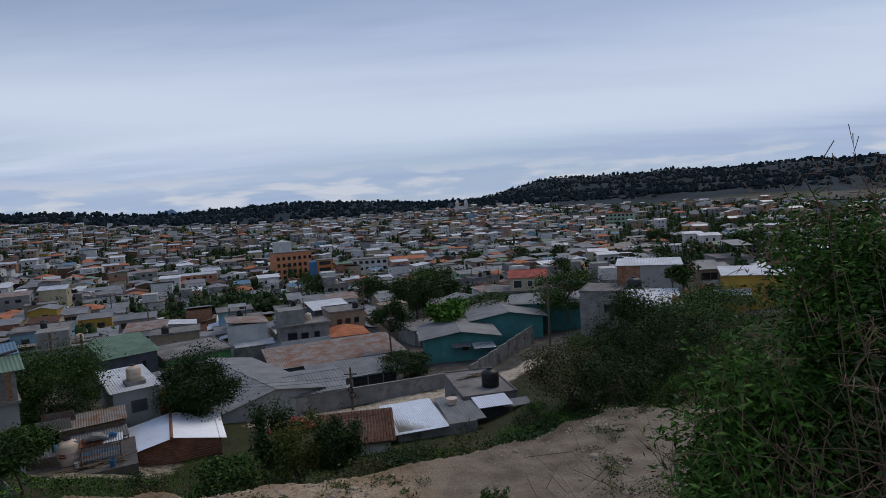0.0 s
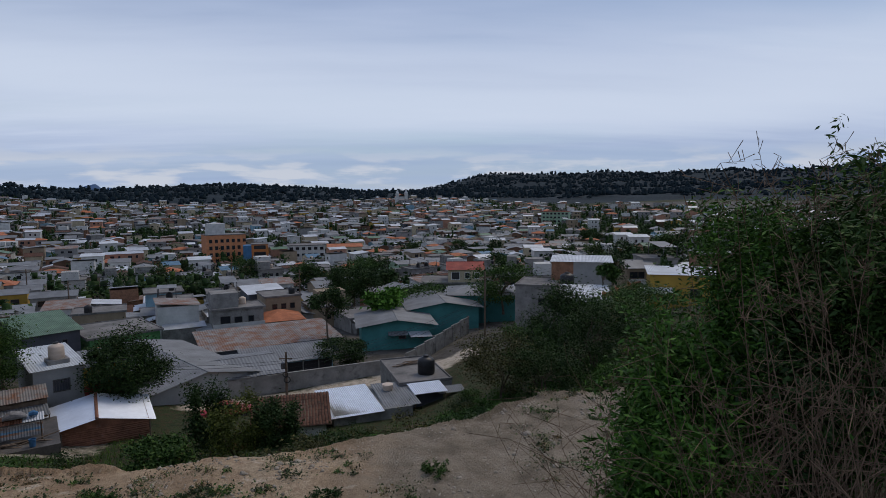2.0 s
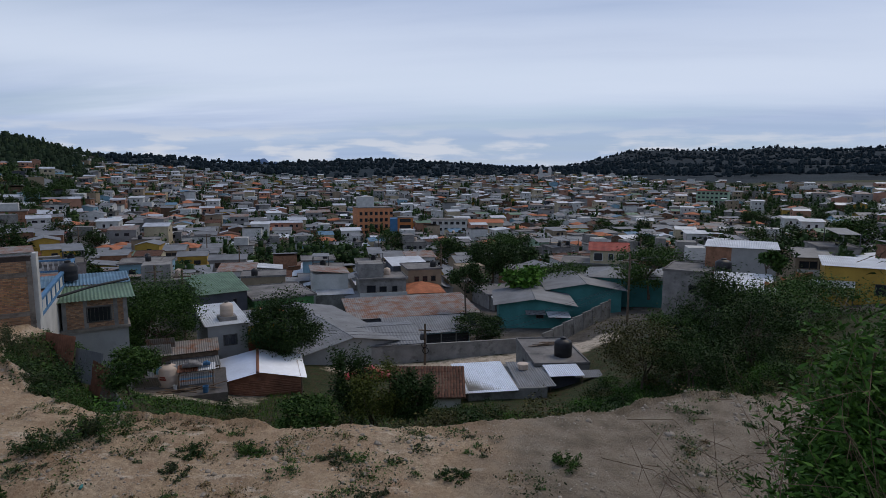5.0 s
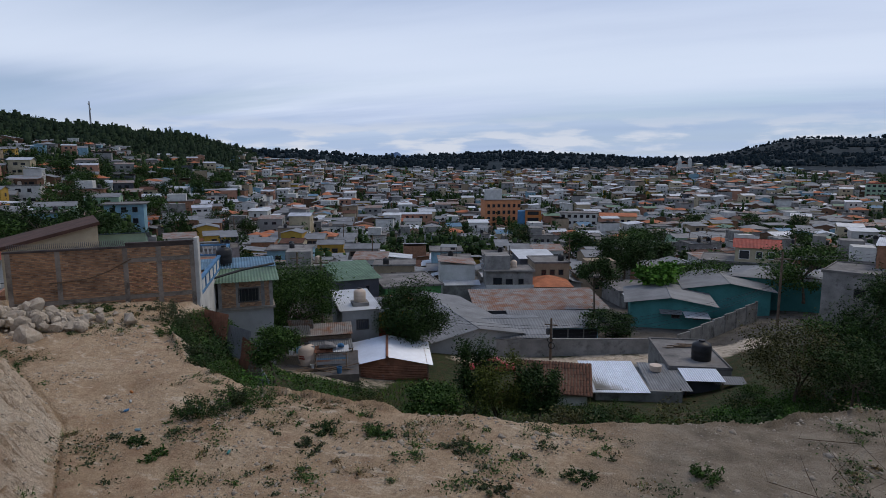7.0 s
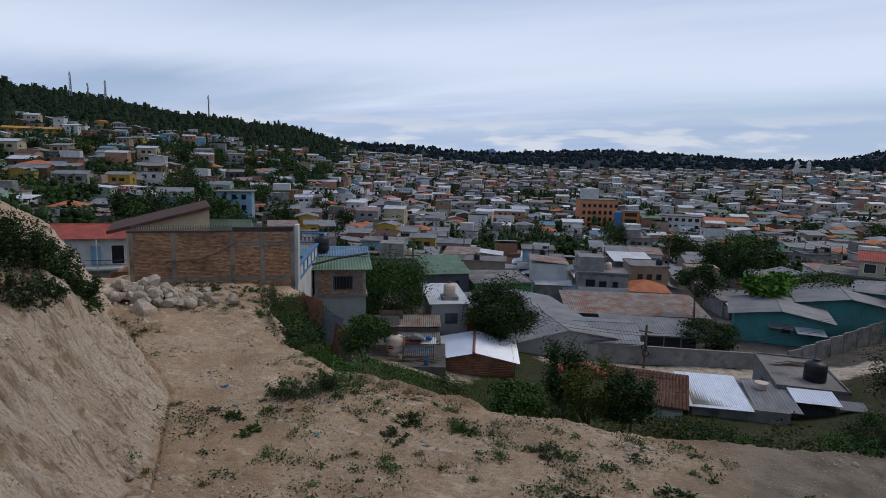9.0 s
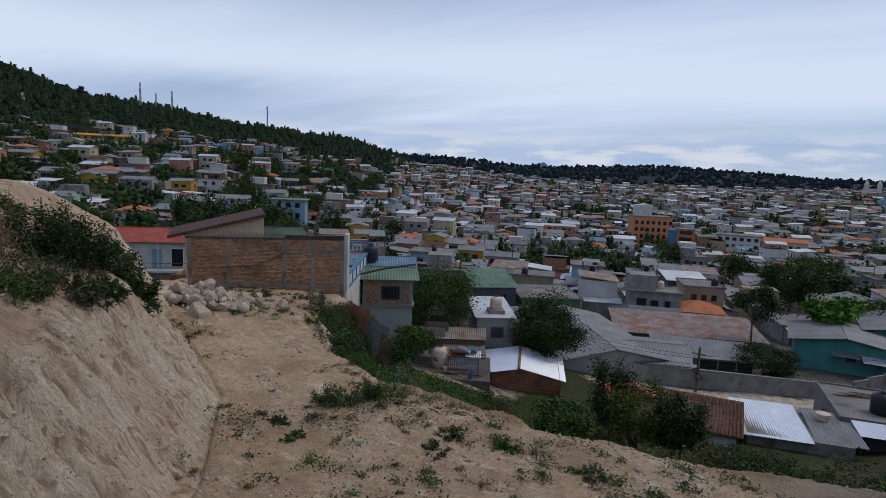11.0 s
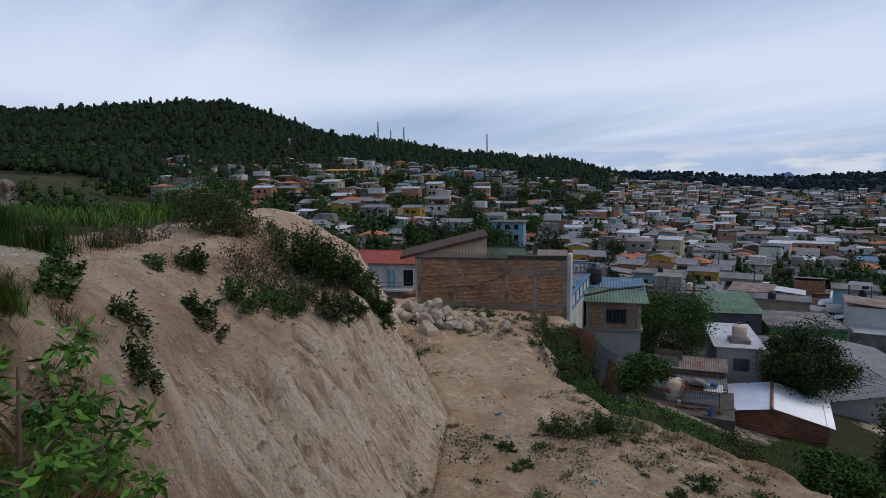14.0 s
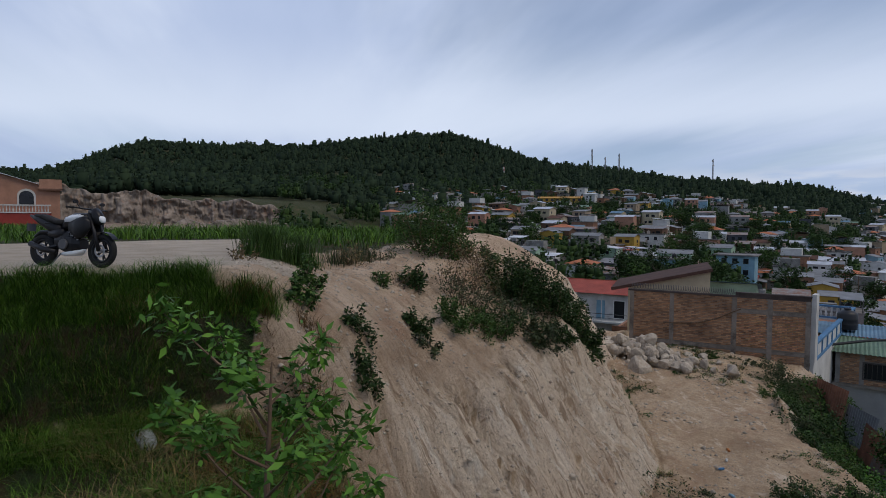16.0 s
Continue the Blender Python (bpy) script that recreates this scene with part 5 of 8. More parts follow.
Mesh().box(14.3, 17.3, -0.4, 1.6, 4.1, 5.5).box(14.1, 17.4, -0.5, 1.7, 4.3, 4.45).ob("chimney", P["salmon"], salmon_house)
for k in range(26):
    Mesh().lathe([(0.06, 0), (0.1, 0.2), (0.05, 0.45), (0.08, 0.75)], 6, (5.4 + 0.4 * k, -2.2, 1.35)).ob("baluster", P["white"], salmon_house)
Mesh().box(4.2, 15.8, -2.35, -2.05, 2.1, 2.25).box(4.2, 15.8, -2.35, -2.05, 1.2, 1.36).ob("rail", P["white"], salmon_house)
Mesh().box(4.2, 15.8, -2.3, 0, -2.5, 1.2).ob("terrace", P["red"], salmon_house)

# ---- the town: houses of a few dozen kinds along tilted streets ----
rng = random.Random(7)
WALLS = [("bare concrete", CONCRETE, 5), ("grey block", BLOCK, 4), ("pale plastered", PLASTER_LIGHT, 4), ("grey painted", P["grey"], 3), ("white", P["white"], 4), ("cream", P["cream"], 3.4), ("tan", P["tan"], 3.4), ("yellow", P["yellow"], 1.2), ("salmon", P["salmon"], 2.2), ("orange", P["orange"], 0.5), ("pale blue", P["skyblue"], 1), ("mint green", P["mint"], 0.9), ("brown", P["brown"], 1.6), ("turquoise", P["teal"], 0.4), ("blue", P["blue"], 0.3), ("dark grey", DARK_PAINT, 2), ("bare brick", material("brick_far", (0.27, 0.14, 0.085), 0.92, 0.35, 2.0, 12, 0.5), 2)]
ROOFS = [("flat concrete roof", "flat", SLAB, 5.5), ("grey sheet roof", "gx", R_GREY, 3), ("sloping grey sheet roof", "back", R_GREY, 3), ("pale sheet roof", "back", R_LIGHT, 3), ("bright zinc roof", "gx", ZINC, 2.5), ("dull zinc roof", "gx", ZINC_DULL, 4), ("red roof", "gx", R_RED, 1.3), ("orange tile roof", "hip", R_ORANGE, 2.2), ("rusty sheet roof", "back", RUST_ZINC, 4), ("grey hipped roof", "hip", R_GREY, 0.8), ("clay tile roof", "gx", CLAY, 2.4), ("green roof", "gx", R_GREEN, 0.4), ("blue roof", "gx", R_BLUE, 0.6)]


def pick(items, r):
    return r.choices(items, [i[-1] for i in items])[0]


def town_house(r, far):
    """One kind of town house at the origin, its front along x and centred: body, roof, openings, a lean-to, a balcony or roof clutter."""
    wn_, wm, _ = pick(WALLS, r)
    rn, kind, rm, _ = pick(ROOFS, r)
    st = r.choices([1, 2, 3], [5, 4, 0.8])[0]
    w, d = r.uniform(4.6, 8.6), r.uniform(4.8, 8.2)
    h = 2.6 * st + r.uniform(0, 0.4)
    m = Mesh().box(-w / 2, w / 2, -d / 2, d / 2, -6, h)
    if kind == "gx":
        q = 0.25 * d / 2
        for xx in (-w / 2, w / 2 - 0.15):
            m.add([(xx, -d / 2, h), (xx + 0.15, -d / 2, h), (xx + 0.15, d / 2, h), (xx, d / 2, h), (xx, 0, h + q), (xx + 0.15, 0, h + q)], [(0, 4, 3), (1, 2, 5)])
    for s in range(1, st):
        zz = h * s / st
        m.box(-w / 2 - 0.06, w / 2 + 0.06, -d / 2 - 0.1, d / 2 + 0.05, zz - 0.15, zz)
    o = m.ob("house", wm)
    rp = {"gx": 0.25, "back": 0.1, "hip": 0.32}.get(kind, 0)
    roof_part(o, w, d, h, kind, rm, rp, r.uniform(0.15, 0.5))
    o.children[-1].matrix_basis = pose(-w / 2, -d / 2, 0)
    fr = r.choice([FRAME, FRAME, WHITE_FRAME, WOOD])
    for s in range(st):
        n = r.choice([2, 2, 3])
        for k in range(n):
            u = w * ((k + 1) / (n + 1) - 0.5)
            if s == 0 and k == 0:
                door_part(o, u, -d / 2, 0, 1.0, 2.1, 0, r.choice([FRAME, WOOD, P["brown"], P["white"]]))
            else:
                window_part(o, u, -d / 2, 2.6 * s + 0.85, r.choice([0.9, 1.2, 1.5]), r.choice([1.0, 1.2]), 0, fr)
        if far or r.random() < 0.6:
            window_part(o, w / 2, r.uniform(-0.2, 0.2) * d, 2.6 * s + 0.85, r.choice([0.9, 1.2]), 1.0, 90, fr)
        if r.random() < 0.4:
            window_part(o, -w / 2, r.uniform(-0.2, 0.2) * d, 2.6 * s + 0.85, r.choice([0.9, 1.2]), 1.0, 270, fr)
    if st > 1 and r.random() < 0.55:
        b0 = h / st
        Mesh().box(-w / 2, w / 2, -d / 2 - 1.1, -d / 2 - 0.1, b0 - 0.15, b0).box(-w / 2, w / 2, -d / 2 - 1.1, -d / 2 - 1.0, b0, b0 + 0.85).ob("balcony", r.choice([wm, CONCRETE, P["white"], PLASTER_LIGHT]), o)
    if r.random() < 0.7:
        # a lower lean-to under its own sheet roof, on one side or in front
        side, aw, ah = r.choice([-1, 1]), r.uniform(1.6, 3.0), r.uniform(2.0, 2.6)
        y0, y1 = -d / 2 + r.uniform(-1.2, 0.8), d / 2 - r.uniform(0, 1.5)
        x0, x1 = (w / 2, w / 2 + aw) if side > 0 else (-w / 2 - aw, -w / 2)
        lm = r.choice([BLOCK, CONCRETE, wm, WOOD, RUST])
        Mesh().box(x0, x1, y0 + 0.2, y1, -6, ah).ob("lean_to", lm, o)
        za, zb = (ah + 0.5, ah + 0.06) if side > 0 else (ah + 0.06, ah + 0.5)
        Mesh().slab([(x0 - 0.2 * (side < 0), y0 - 0.4, za), (x1 + 0.2 * (side > 0), y0 - 0.4, zb), (x1 + 0.2 * (side > 0), y1, zb), (x0 - 0.2 * (side < 0), y1, za)], 0.05).ob("lean_to_roof", r.choice([ZINC_DULL, ZINC, RUST_ZINC, RUST, R_GREY, R_LIGHT]), o)
    if kind == "flat":
        if r.random() < 0.75:
            for _ in range(r.choice([1, 1, 2])):
                tk = tank_mesh(0.55, 1.2).ob("water_tank", r.choice([TANK_BLACK, TANK_BLACK, TANK_BEIGE]), o, smooth=True)
                tk.matrix_basis = pose(r.uniform(-w / 3, w / 3), r.uniform(-d / 3, d / 3), h + 0.14)
        pick_ = r.random()
        if pick_ < 0.35:
            Mesh().box(-w / 2 + 0.1, r.uniform(-0.5, 1), -d / 4, d / 2 - 0.1, h + 0.14, h + 2.4).ob("roof_room", r.choice([wm, BLOCK, P["white"]]), o)
        elif pick_ < 0.75:
            x0, x1 = r.choice([(-w / 2, 0.3), (-0.3, w / 2), (-w / 2, w / 2)])
            Mesh().slab([(x0, -d / 2 + 0.2, h + 2.2), (x1, -d / 2 + 0.2, h + 2.2), (x1, d / 2, h + 2.6), (x0, d / 2, h + 2.6)], 0.05).ob("canopy", r.choice([ZINC, ZINC_DULL, RUST_ZINC, R_LIGHT]), o)
            for px in (x0 + 0.15, x1 - 0.15):
                for py in (-d / 2 + 0.35, d / 2 - 0.15):
                    Mesh().box(px - 0.06, px + 0.06, py - 0.06, py + 0.06, h + 0.1, h + 2.25 if py < 0 else h + 2.55).ob("canopy_post", STEEL, o)
    words = {1: "single-storey", 2: "two-storey", 3: "three-storey"}[st]
    tagged(o, f"{words} {wn_} town house with a {rn}", "house", group="town houses")
    return o, max(w, d)


KINDS = [town_house(rng, False) for _ in range(46)]
FAR_KINDS = [town_house(rng, True) for _ in range(60)]
used = set()
KEEP = [(-30, 40, 13), (-27, 52, 9), (-22, 45, 10), (-8, 47, 9), (0, 52, 10), (5, 58, 9), (-18, 70, 17), (-14, 82, 13), (2, 86, 12), (8, 97, 11), (12, 112, 12), (-34, 82, 10), (-40, 76, 9), (-34, 70, 7), (24, 80, 14), (22, 70, 9), (34, 68, 10), (-64, 40, 12), (-97, 52, 9), (-44, 30, 13), (-8, 62, 12), (-33, 50, 9), (-7, 120, 5), (-9, 81, 6), (3, 68, 9), (-2, 73, 8), (9, 76, 9), (-38, 66, 7)]
LANDMARKS = [(-72, 262, 17), (-66, 244, 11), (-60, 232, 6), (-52, 245, 8), (-40, 262, 13), (-24, 262, 13), (-2, 690, 30), (120, 440, 16), (-123, 108, 9), (-318, 155, 18), (-106, 262, 12)]
spots = []
for gx in np.arange(-620, 420, 8.6):
    for gy in np.arange(-60, 820, 7.8):
        c, s = math.cos(radians(24)), math.sin(radians(24))
        jx, jy = gx + rng.uniform(-2.5, 2.5), gy + rng.uniform(-2, 2)
        x, y = jx * c - jy * s, jx * s + jy * c
        d = math.hypot(x, y)
        az = math.degrees(math.atan2(-x, y))
        if d < 62 or d > 780 or az < -38 or az > 80:
            continue
        if az < -12 and d < 95 or az > 44 and d < 105:
            continue
        if any(math.hypot(x - a, y - b) < q + 3 for a, b, q in KEEP) or any(math.hypot(x - a, y - b) < q for a, b, q in LANDMARKS):
            continue
        keep = 0.94 if d < 150 else 0.88 if d < 300 else 0.7
        if az > 40:
            keep *= 0.85 if d < 260 else 0.66
            if d > 430 + 3 * (60 - az) or az > 70 and d < 215:
                continue
        if az < -15:
            keep *= 0.65
        hole = vnoise(x / 38, y / 38, 91)
        if hole > 0.55 or rng.random() > keep:
            if hole > 0.5 or az > 40 or az < -15 or rng.random() < 0.35:
                spots.append((x, y, d, az, True))
            continue
        spots.append((x, y, d, az, False))
spots.sort(key=lambda q: q[2])
NEAR_LIMIT = [q[2] for q in spots if not q[4]][290]


def flat_parts(ob):
    """Corners, faces and materials of a thing with all its parts, in its own space."""
    out = []
    for o in (ob, *ob.children_recursive):
        if o.name.startswith(("window", "canopy_post")):
            continue
        m = Matrix.Identity(4)
        q = o
        while q is not ob:
            m = q.matrix_basis @ m
            q = q.parent
        me = o.data
        v = np.array([m @ p.co for p in me.vertices])
        out.append((v, [tuple(f.vertices) for f in me.polygons], [me.materials[f.material_index] for f in me.polygons]))
    return out


FLAT = [flat_parts(k[0]) for k in FAR_KINDS]
for k, _ in FAR_KINDS:
    for o in (*k.children_recursive, k):
        bpy.data.objects.remove(o)
far_v, far_f, far_m, far_mats, far_n = [], [], [], [], 0
for x, y, d, az, green in spots:
    if green:
        continue
    z = ground_z(x, y) + rng.uniform(-0.4, 0.8)
    yaw = 24 + rng.uniform(-5, 5) + (20 if az > 40 else -30 if az < -10 else 0) + rng.choice([0, 0, 0, 90, -90, 180])
    if d < NEAR_LIMIT:
        i = rng.randrange(len(KINDS))
        mpose = pose(x, y, z - 0.1, 0, 0, yaw)
        if i in used:
            copy_thing(KINDS[i][0], mpose)
        else:
            KINDS[i][0].matrix_basis = mpose
            used.add(i)
        continue
    a = radians(yaw)
    turn = np.array([[math.cos(a), -math.sin(a), 0], [math.sin(a), math.cos(a), 0], [0, 0, 1]])
    for v, fs, ms in rng.choice(FLAT):
        far_v.append(v @ turn.T + np.array([x, y, z - 0.1]))
        far_f += [tuple(k + far_n for k in f) for f in fs]
        for mt in ms:
            if mt not in far_mats:
                far_mats.append(mt)
            far_m.append(far_mats.index(mt))
        far_n += len(v)
fm = bpy.data.meshes.new("distant_houses")
fm.from_pydata(np.concatenate(far_v).tolist(), [], far_f)
for mt in far_mats:
    fm.materials.append(mt)
fm.polygons.foreach_set("material_index", far_m)
tagged(new("distant_houses", fm), "hundreds of distant town houses with grey, red and pale roofs", "town", kind="stuff")
for i, (kind, size) in enumerate(KINDS):
    if i not in used:
        for o in (*kind.children_recursive, kind):
            bpy.data.objects.remove(o)

# ---- landmarks of the town ----
hotel = house(-77.2, 256, 27, 16, 12, ground_z(-72, 262) + 0.8, 12.8, painted("apricot", (0.72, 0.30, 0.14)), "flat", SLAB, over=0.3, near=False, storeys=4, label="four-storey orange building with rows of dark windows", foot=6, name="apartment_building", category="building", wins=[("f", 1.6 + 2.3 * i, 0.9 + 2.85 * s, 1.3, 1.6) for i in range(7) for s in range(4)] + [("r", 2 + 3.0 * i, 0.9 + 2.85 * s, 1.3, 1.6) for i in range(3) for s in range(4)])
Mesh().box(1.0, 8.2, 3, 8, 12.8, 17.6).ob("tank_tower", P["white"], hotel, "white box on the roof")
corner = house(-56, 243, 12, 6.5, 8, ground_z(-53, 245), 10.5, P["orange"], "flat", SLAB, over=0.2, near=False, storeys=4, label="narrow orange and blue corner building", foot=6, name="apartment_building", category="building", wins=[("f", 3.2, 0.8 + 2.6 * s, 4.6, 1.5) for s in range(4)])
Mesh().box(-3.2, -0.01, 0.5, 8, -6, 10).ob("annex", P["blue"], corner)
white_row = house(-45, 262, 8, 16, 10, ground_z(-38, 262), 8.4, P["white"], "flat", SLAB, over=0.4, near=False, storeys=3, label="white three-storey commercial building", foot=6, name="commercial_building", category="building", wins=[("f", 1.5 + 2.6 * i, 0.8 + 2.8 * s, 1.5, 1.3) for i in range(6) for s in range(3)])
white_row2 = house(-28, 264, 8, 15, 10, ground_z(-22, 262), 7.4, P["cream"], "gx", R_ORANGE, 0.2, 0.4, near=False, storeys=2, label="cream two-storey building with orange roof", foot=6, name="commercial_building", category="building", wins=[("f", 1.5 + 2.6 * i, 0.9 + 3.4 * s, 1.4, 1.6) for i in range(5) for s in range(2)])
mint_block = house(112, 437, -25, 20, 10, ground_z(120, 440), 11.5, P["mint"], "flat", R_RED, over=0.5, near=False, storeys=4, label="four-storey mint green building", foot=6, name="apartment_building", category="building", wins=[("f", 1.8 + 2.8 * i, 0.9 + 2.8 * s, 1.7, 1.3) for i in range(7) for s in range(4)])
cyan_house = house(-126, 104, 42, 8.5, 8, ground_z(-123, 108) + 0.5, 8.2, P["skyblue"], "flat", SLAB, over=0.7, near=False, storeys=3, label="pale blue three-storey house with balconies", foot=6, wins=[("f", 1.8 + 2.4 * i, 0.9 + 2.7 * s, 1.2, 1.3) for i in range(3) for s in range(3)])
school = house(-327, 146, 60, 26, 9, ground_z(-318, 155), 5.2, P["yellow"], "gx", R_YELLOW, 0.2, 0.5, near=False, storeys=2, label="long yellow building with an ochre roof on the hill", foot=6, name="school_building", category="building", wins=[("f", 2 + 3.1 * i, 0.9 + 2.6 * s, 1.6, 1.2) for i in range(8) for s in range(2)])
church = new("church")
church.matrix_basis = pose(13, 690, ground_z(-5, 690) + 2, 0, 0, 5)
Mesh().box(-5, 5, 0, 30, -5, 9).ob("nave", P["white"], church)
Mesh().slab([(-5.5, -0.3, 9), (0, -0.3, 12), (0, 30, 12), (-5.5, 30, 9)], 0.2).slab([(0, -0.3, 12), (5.5, -0.3, 9), (5.5, 30, 9), (0, 30, 12)], 0.2).ob("roof", R_ORANGE, church)
for sx in (-5, 5):
    Mesh().box(sx - 1.8, sx + 1.8, -1.8, 1.8, -5, 13).add([(sx - 2, -2, 13), (sx + 2, -2, 13), (sx + 2, 2, 13), (sx - 2, 2, 13), (sx, 0, 17.5)], [(0, 1, 4), (1, 2, 4), (2, 3, 4), (3, 0, 4)]).ob("bell_tower", P["white"], church)
tagged(church, "white church with two pointed bell towers", "church")

# ---- trees and shrubs ----
nrng = np.random.default_rng(11)


def crown_points(n, rx, ry, rz, clumps, rg, tight=0.2, low=-0.5):
    """Points for leaves, gathered in clumps on and in an ellipsoid."""
    c = rg.normal(size=(clumps * 3, 3))
    c /= np.linalg.norm(c, axis=1, keepdims=True)
    c = c[c[:, 2] > low][:clumps]
    c *= rg.uniform(0.45, 1.0, (len(c), 1)) ** 0.6
    k = rg.integers(0, len(c), n)
    spread = tight * rg.uniform(0.6, 1.4, len(c))
    p = c[k] + rg.normal(size=(n, 3)) * spread[k][:, None] * np.array([1, 1, 0.8])
    return p * np.array([rx, ry, rz]), c * np.array([rx, ry, rz])


def tree(x, y, z, top, rx, rz, n, leaf, mat, label, seed=1, trunk=0.18, clumps=26, tight=0.2, name="tree", category="tree", group="", stems=1, low=-0.92):
    """A tree with its foot at (x, y, z): tapered trunk, limbs, and a crown of leaf clumps whose top is at height top."""
    rg = np.random.default_rng(seed)
    cz = top - rz
    pts, cen = crown_points(n, rx, rx, rz, clumps, rg, tight, low)
    m = Mesh()
    for s in range(stems):
        bx, by = (0.0, 0.0) if stems == 1 else (rg.uniform(-0.35, 0.35) * rx, rg.uniform(-0.35, 0.35) * rx)
        fork = max(0.3, (cz - 0.3 * rz) * 0.8)
        lean = rg.uniform(-0.12, 0.12, 2) * top
        mid = (bx * 1.1 + lean[0] * 0.5, by * 1.1 + lean[1] * 0.5, fork * 0.55)
        fk = (bx * 1.2 + lean[0], by * 1.2 + lean[1], fork)
        m.tube([(bx, by, -0.3), (bx, by, 0.1), mid, fk], [trunk * 1.3, trunk, trunk * 0.8, trunk * 0.65], 7)
        for i in rg.choice(len(cen), min(len(cen), max(4, 10 // stems)), replace=False):
            e = cen[i] + np.array([0, 0, cz])
            q = [fk[k] * 0.5 + e[k] * 0.5 + rg.uniform(-0.1, 0.1) * rx for k in range(3)]
            m.tube([fk, q, tuple(e)], [trunk * 0.5, trunk * 0.3, trunk * 0.1], 5)
    o = m.ob(name, BARK)
    o.matrix_basis = pose(x, y, z)
    v, f = leaves(pts + np.array([0, 0, cz]), leaf, rg)
    bulk("crown", v, f, mat, o)
    return tagged(o, label, category, group=group)


# trees among the nearer houses
tree(-23.6, 52.0, -17.9, 7.7, 3.0, 2.9, 21000, 0.112, LEAF_DARK, "dense dark mango tree between the houses", 21, 0.22, 34)
tree(-34.6, 48.8, -17.5, 9.2, 3.9, 3.9, 25000, 0.105, LEAF_MID, "broad green tree with two trunks behind the shed", 22, 0.2, 40, stems=2)
tree(-38.5, 49.5, -17.5, 8.6, 3.2, 2.8, 15000, 0.105, LEAF_MID, "broad green tree behind the yard", 23, 0.2, 30)
tree(-8.0, 119.0, -22.6, 10.9, 5.0, 3.6, 10080, 0.203, LEAF_DARK, "tall flat-topped dark tree above the roofs", 24, 0.35, 34, 0.16)
tree(-9.2, 81.2, -20.4, 9.2, 2.4, 2.0, 4320, 0.172, LEAF_DARK, "slender dark tree behind the wall", 25, 0.16, 16)
tree(-7.0, 73.5, -20.0, 3.6, 3.2, 1.7, 5280, 0.140, LEAF_DARK, "spreading dark shrub inside the wall", 26, 0.12, 24)
tree(-1.5, 90.5, -20.2, 7.6, 2.6, 2.0, 1680, 0.429, LEAF_FRESH, "clump of big-leaved plants behind the turquoise house", 27, 0.14, 14)
tree(5.0, 100.0, -20.5, 6.5, 4.6, 2.2, 5760, 0.187, LEAF_MID, "feathery green tree by the blue wall", 28, 0.2, 26)
tree(17.5, 93.0, -17.5, 8.0, 4.6, 3.2, 6240, 0.203, LEAF_MID, "green tree beside the grey house", 29, 0.2, 26)
tree(14.0, 50.0, -14.0, 7.4, 2.9, 3.4, 15600, 0.109, LEAF_DARK, "dense dark tree on the slope", 30, 0.16, 34)
tree(11.0, 47.0, -14.0, 4.6, 2.6, 2.0, 7680, 0.101, LEAF_MID, "thicket of green shrub on the slope", 31, 0.1, 24, stems=3)
tree(7.6, 43.5, -13.6, 4.8, 2.9, 2.3, 8640, 0.086, leaf_material("leaf_olive", (0.065, 0.068, 0.028)), "olive-brown shrub on the slope", 32, 0.08, 30, stems=3, name="shrub", category="shrub")
tree(10.5, 40.0, -12.6, 3.6, 2.6, 1.8, 7200, 0.086, LEAF_DARK, "dark shrub on the slope below the terrace", 33, 0.08, 24, stems=3, name="shrub", category="shrub")
tree(15.5, 44.0, -11.6, 4.6, 2.6, 2.2, 7200, 0.094, LEAF_DARK, "dark shrub thicket on the slope", 34, 0.08, 24, stems=3, name="shrub", category="shrub")
tree(20.0, 52.0, -11.6, 3.8, 4.5, 2.0, 8640, 0.109, LEAF_MID, "green thicket below the low house", 35, 0.1, 30, stems=3, name="shrub", category="shrub")
tree(28.0, 60.0, -11.6, 3.4, 5.0, 1.8, 8160, 0.117, LEAF_MID, "green thicket below the yellow house", 36, 0.1, 30, stems=3, name="shrub", category="shrub")
tree(27.0, 73.0, -12.4, 4.8, 1.3, 0.9, 1200, 0.265, LEAF_MID, "small palm-like tree behind the brick wall", 37, 0.12, 10)
tree(-19.4, 25.0, -9.6, 2.7, 1.1, 1.05, 5280, 0.078, LEAF_MID, "young tree beside the brick house", 38, 0.07, 20)
tree(-11.3, 34.2, -14.2, 5.0, 1.15, 2.2, 6240, 0.086, LEAF_DARK, "narrow dark tree at the foot of the slope", 39, 0.09, 22)
tree(-9.2, 33.4, -13.6, 3.7, 1.6, 1.8, 9120, 0.078, leaf_material("leaf_yellowing", (0.075, 0.095, 0.022)), "yellow-green shrub at the foot of the slope", 40, 0.08, 28, stems=3, name="shrub", category="shrub")
tree(-7.2, 33.2, -13.6, 3.7, 1.25, 1.7, 7680, 0.086, LEAF_DARK, "dark round shrub beside the tiled house", 41, 0.08, 24, stems=2, name="shrub", category="shrub")
tree(-13.0, 31.0, -13.0, 1.7, 1.5, 0.9, 5280, 0.101, LEAF_MID, "low leafy shrub at the foot of the slope", 42, 0.06, 20, stems=3, name="shrub", category="shrub")

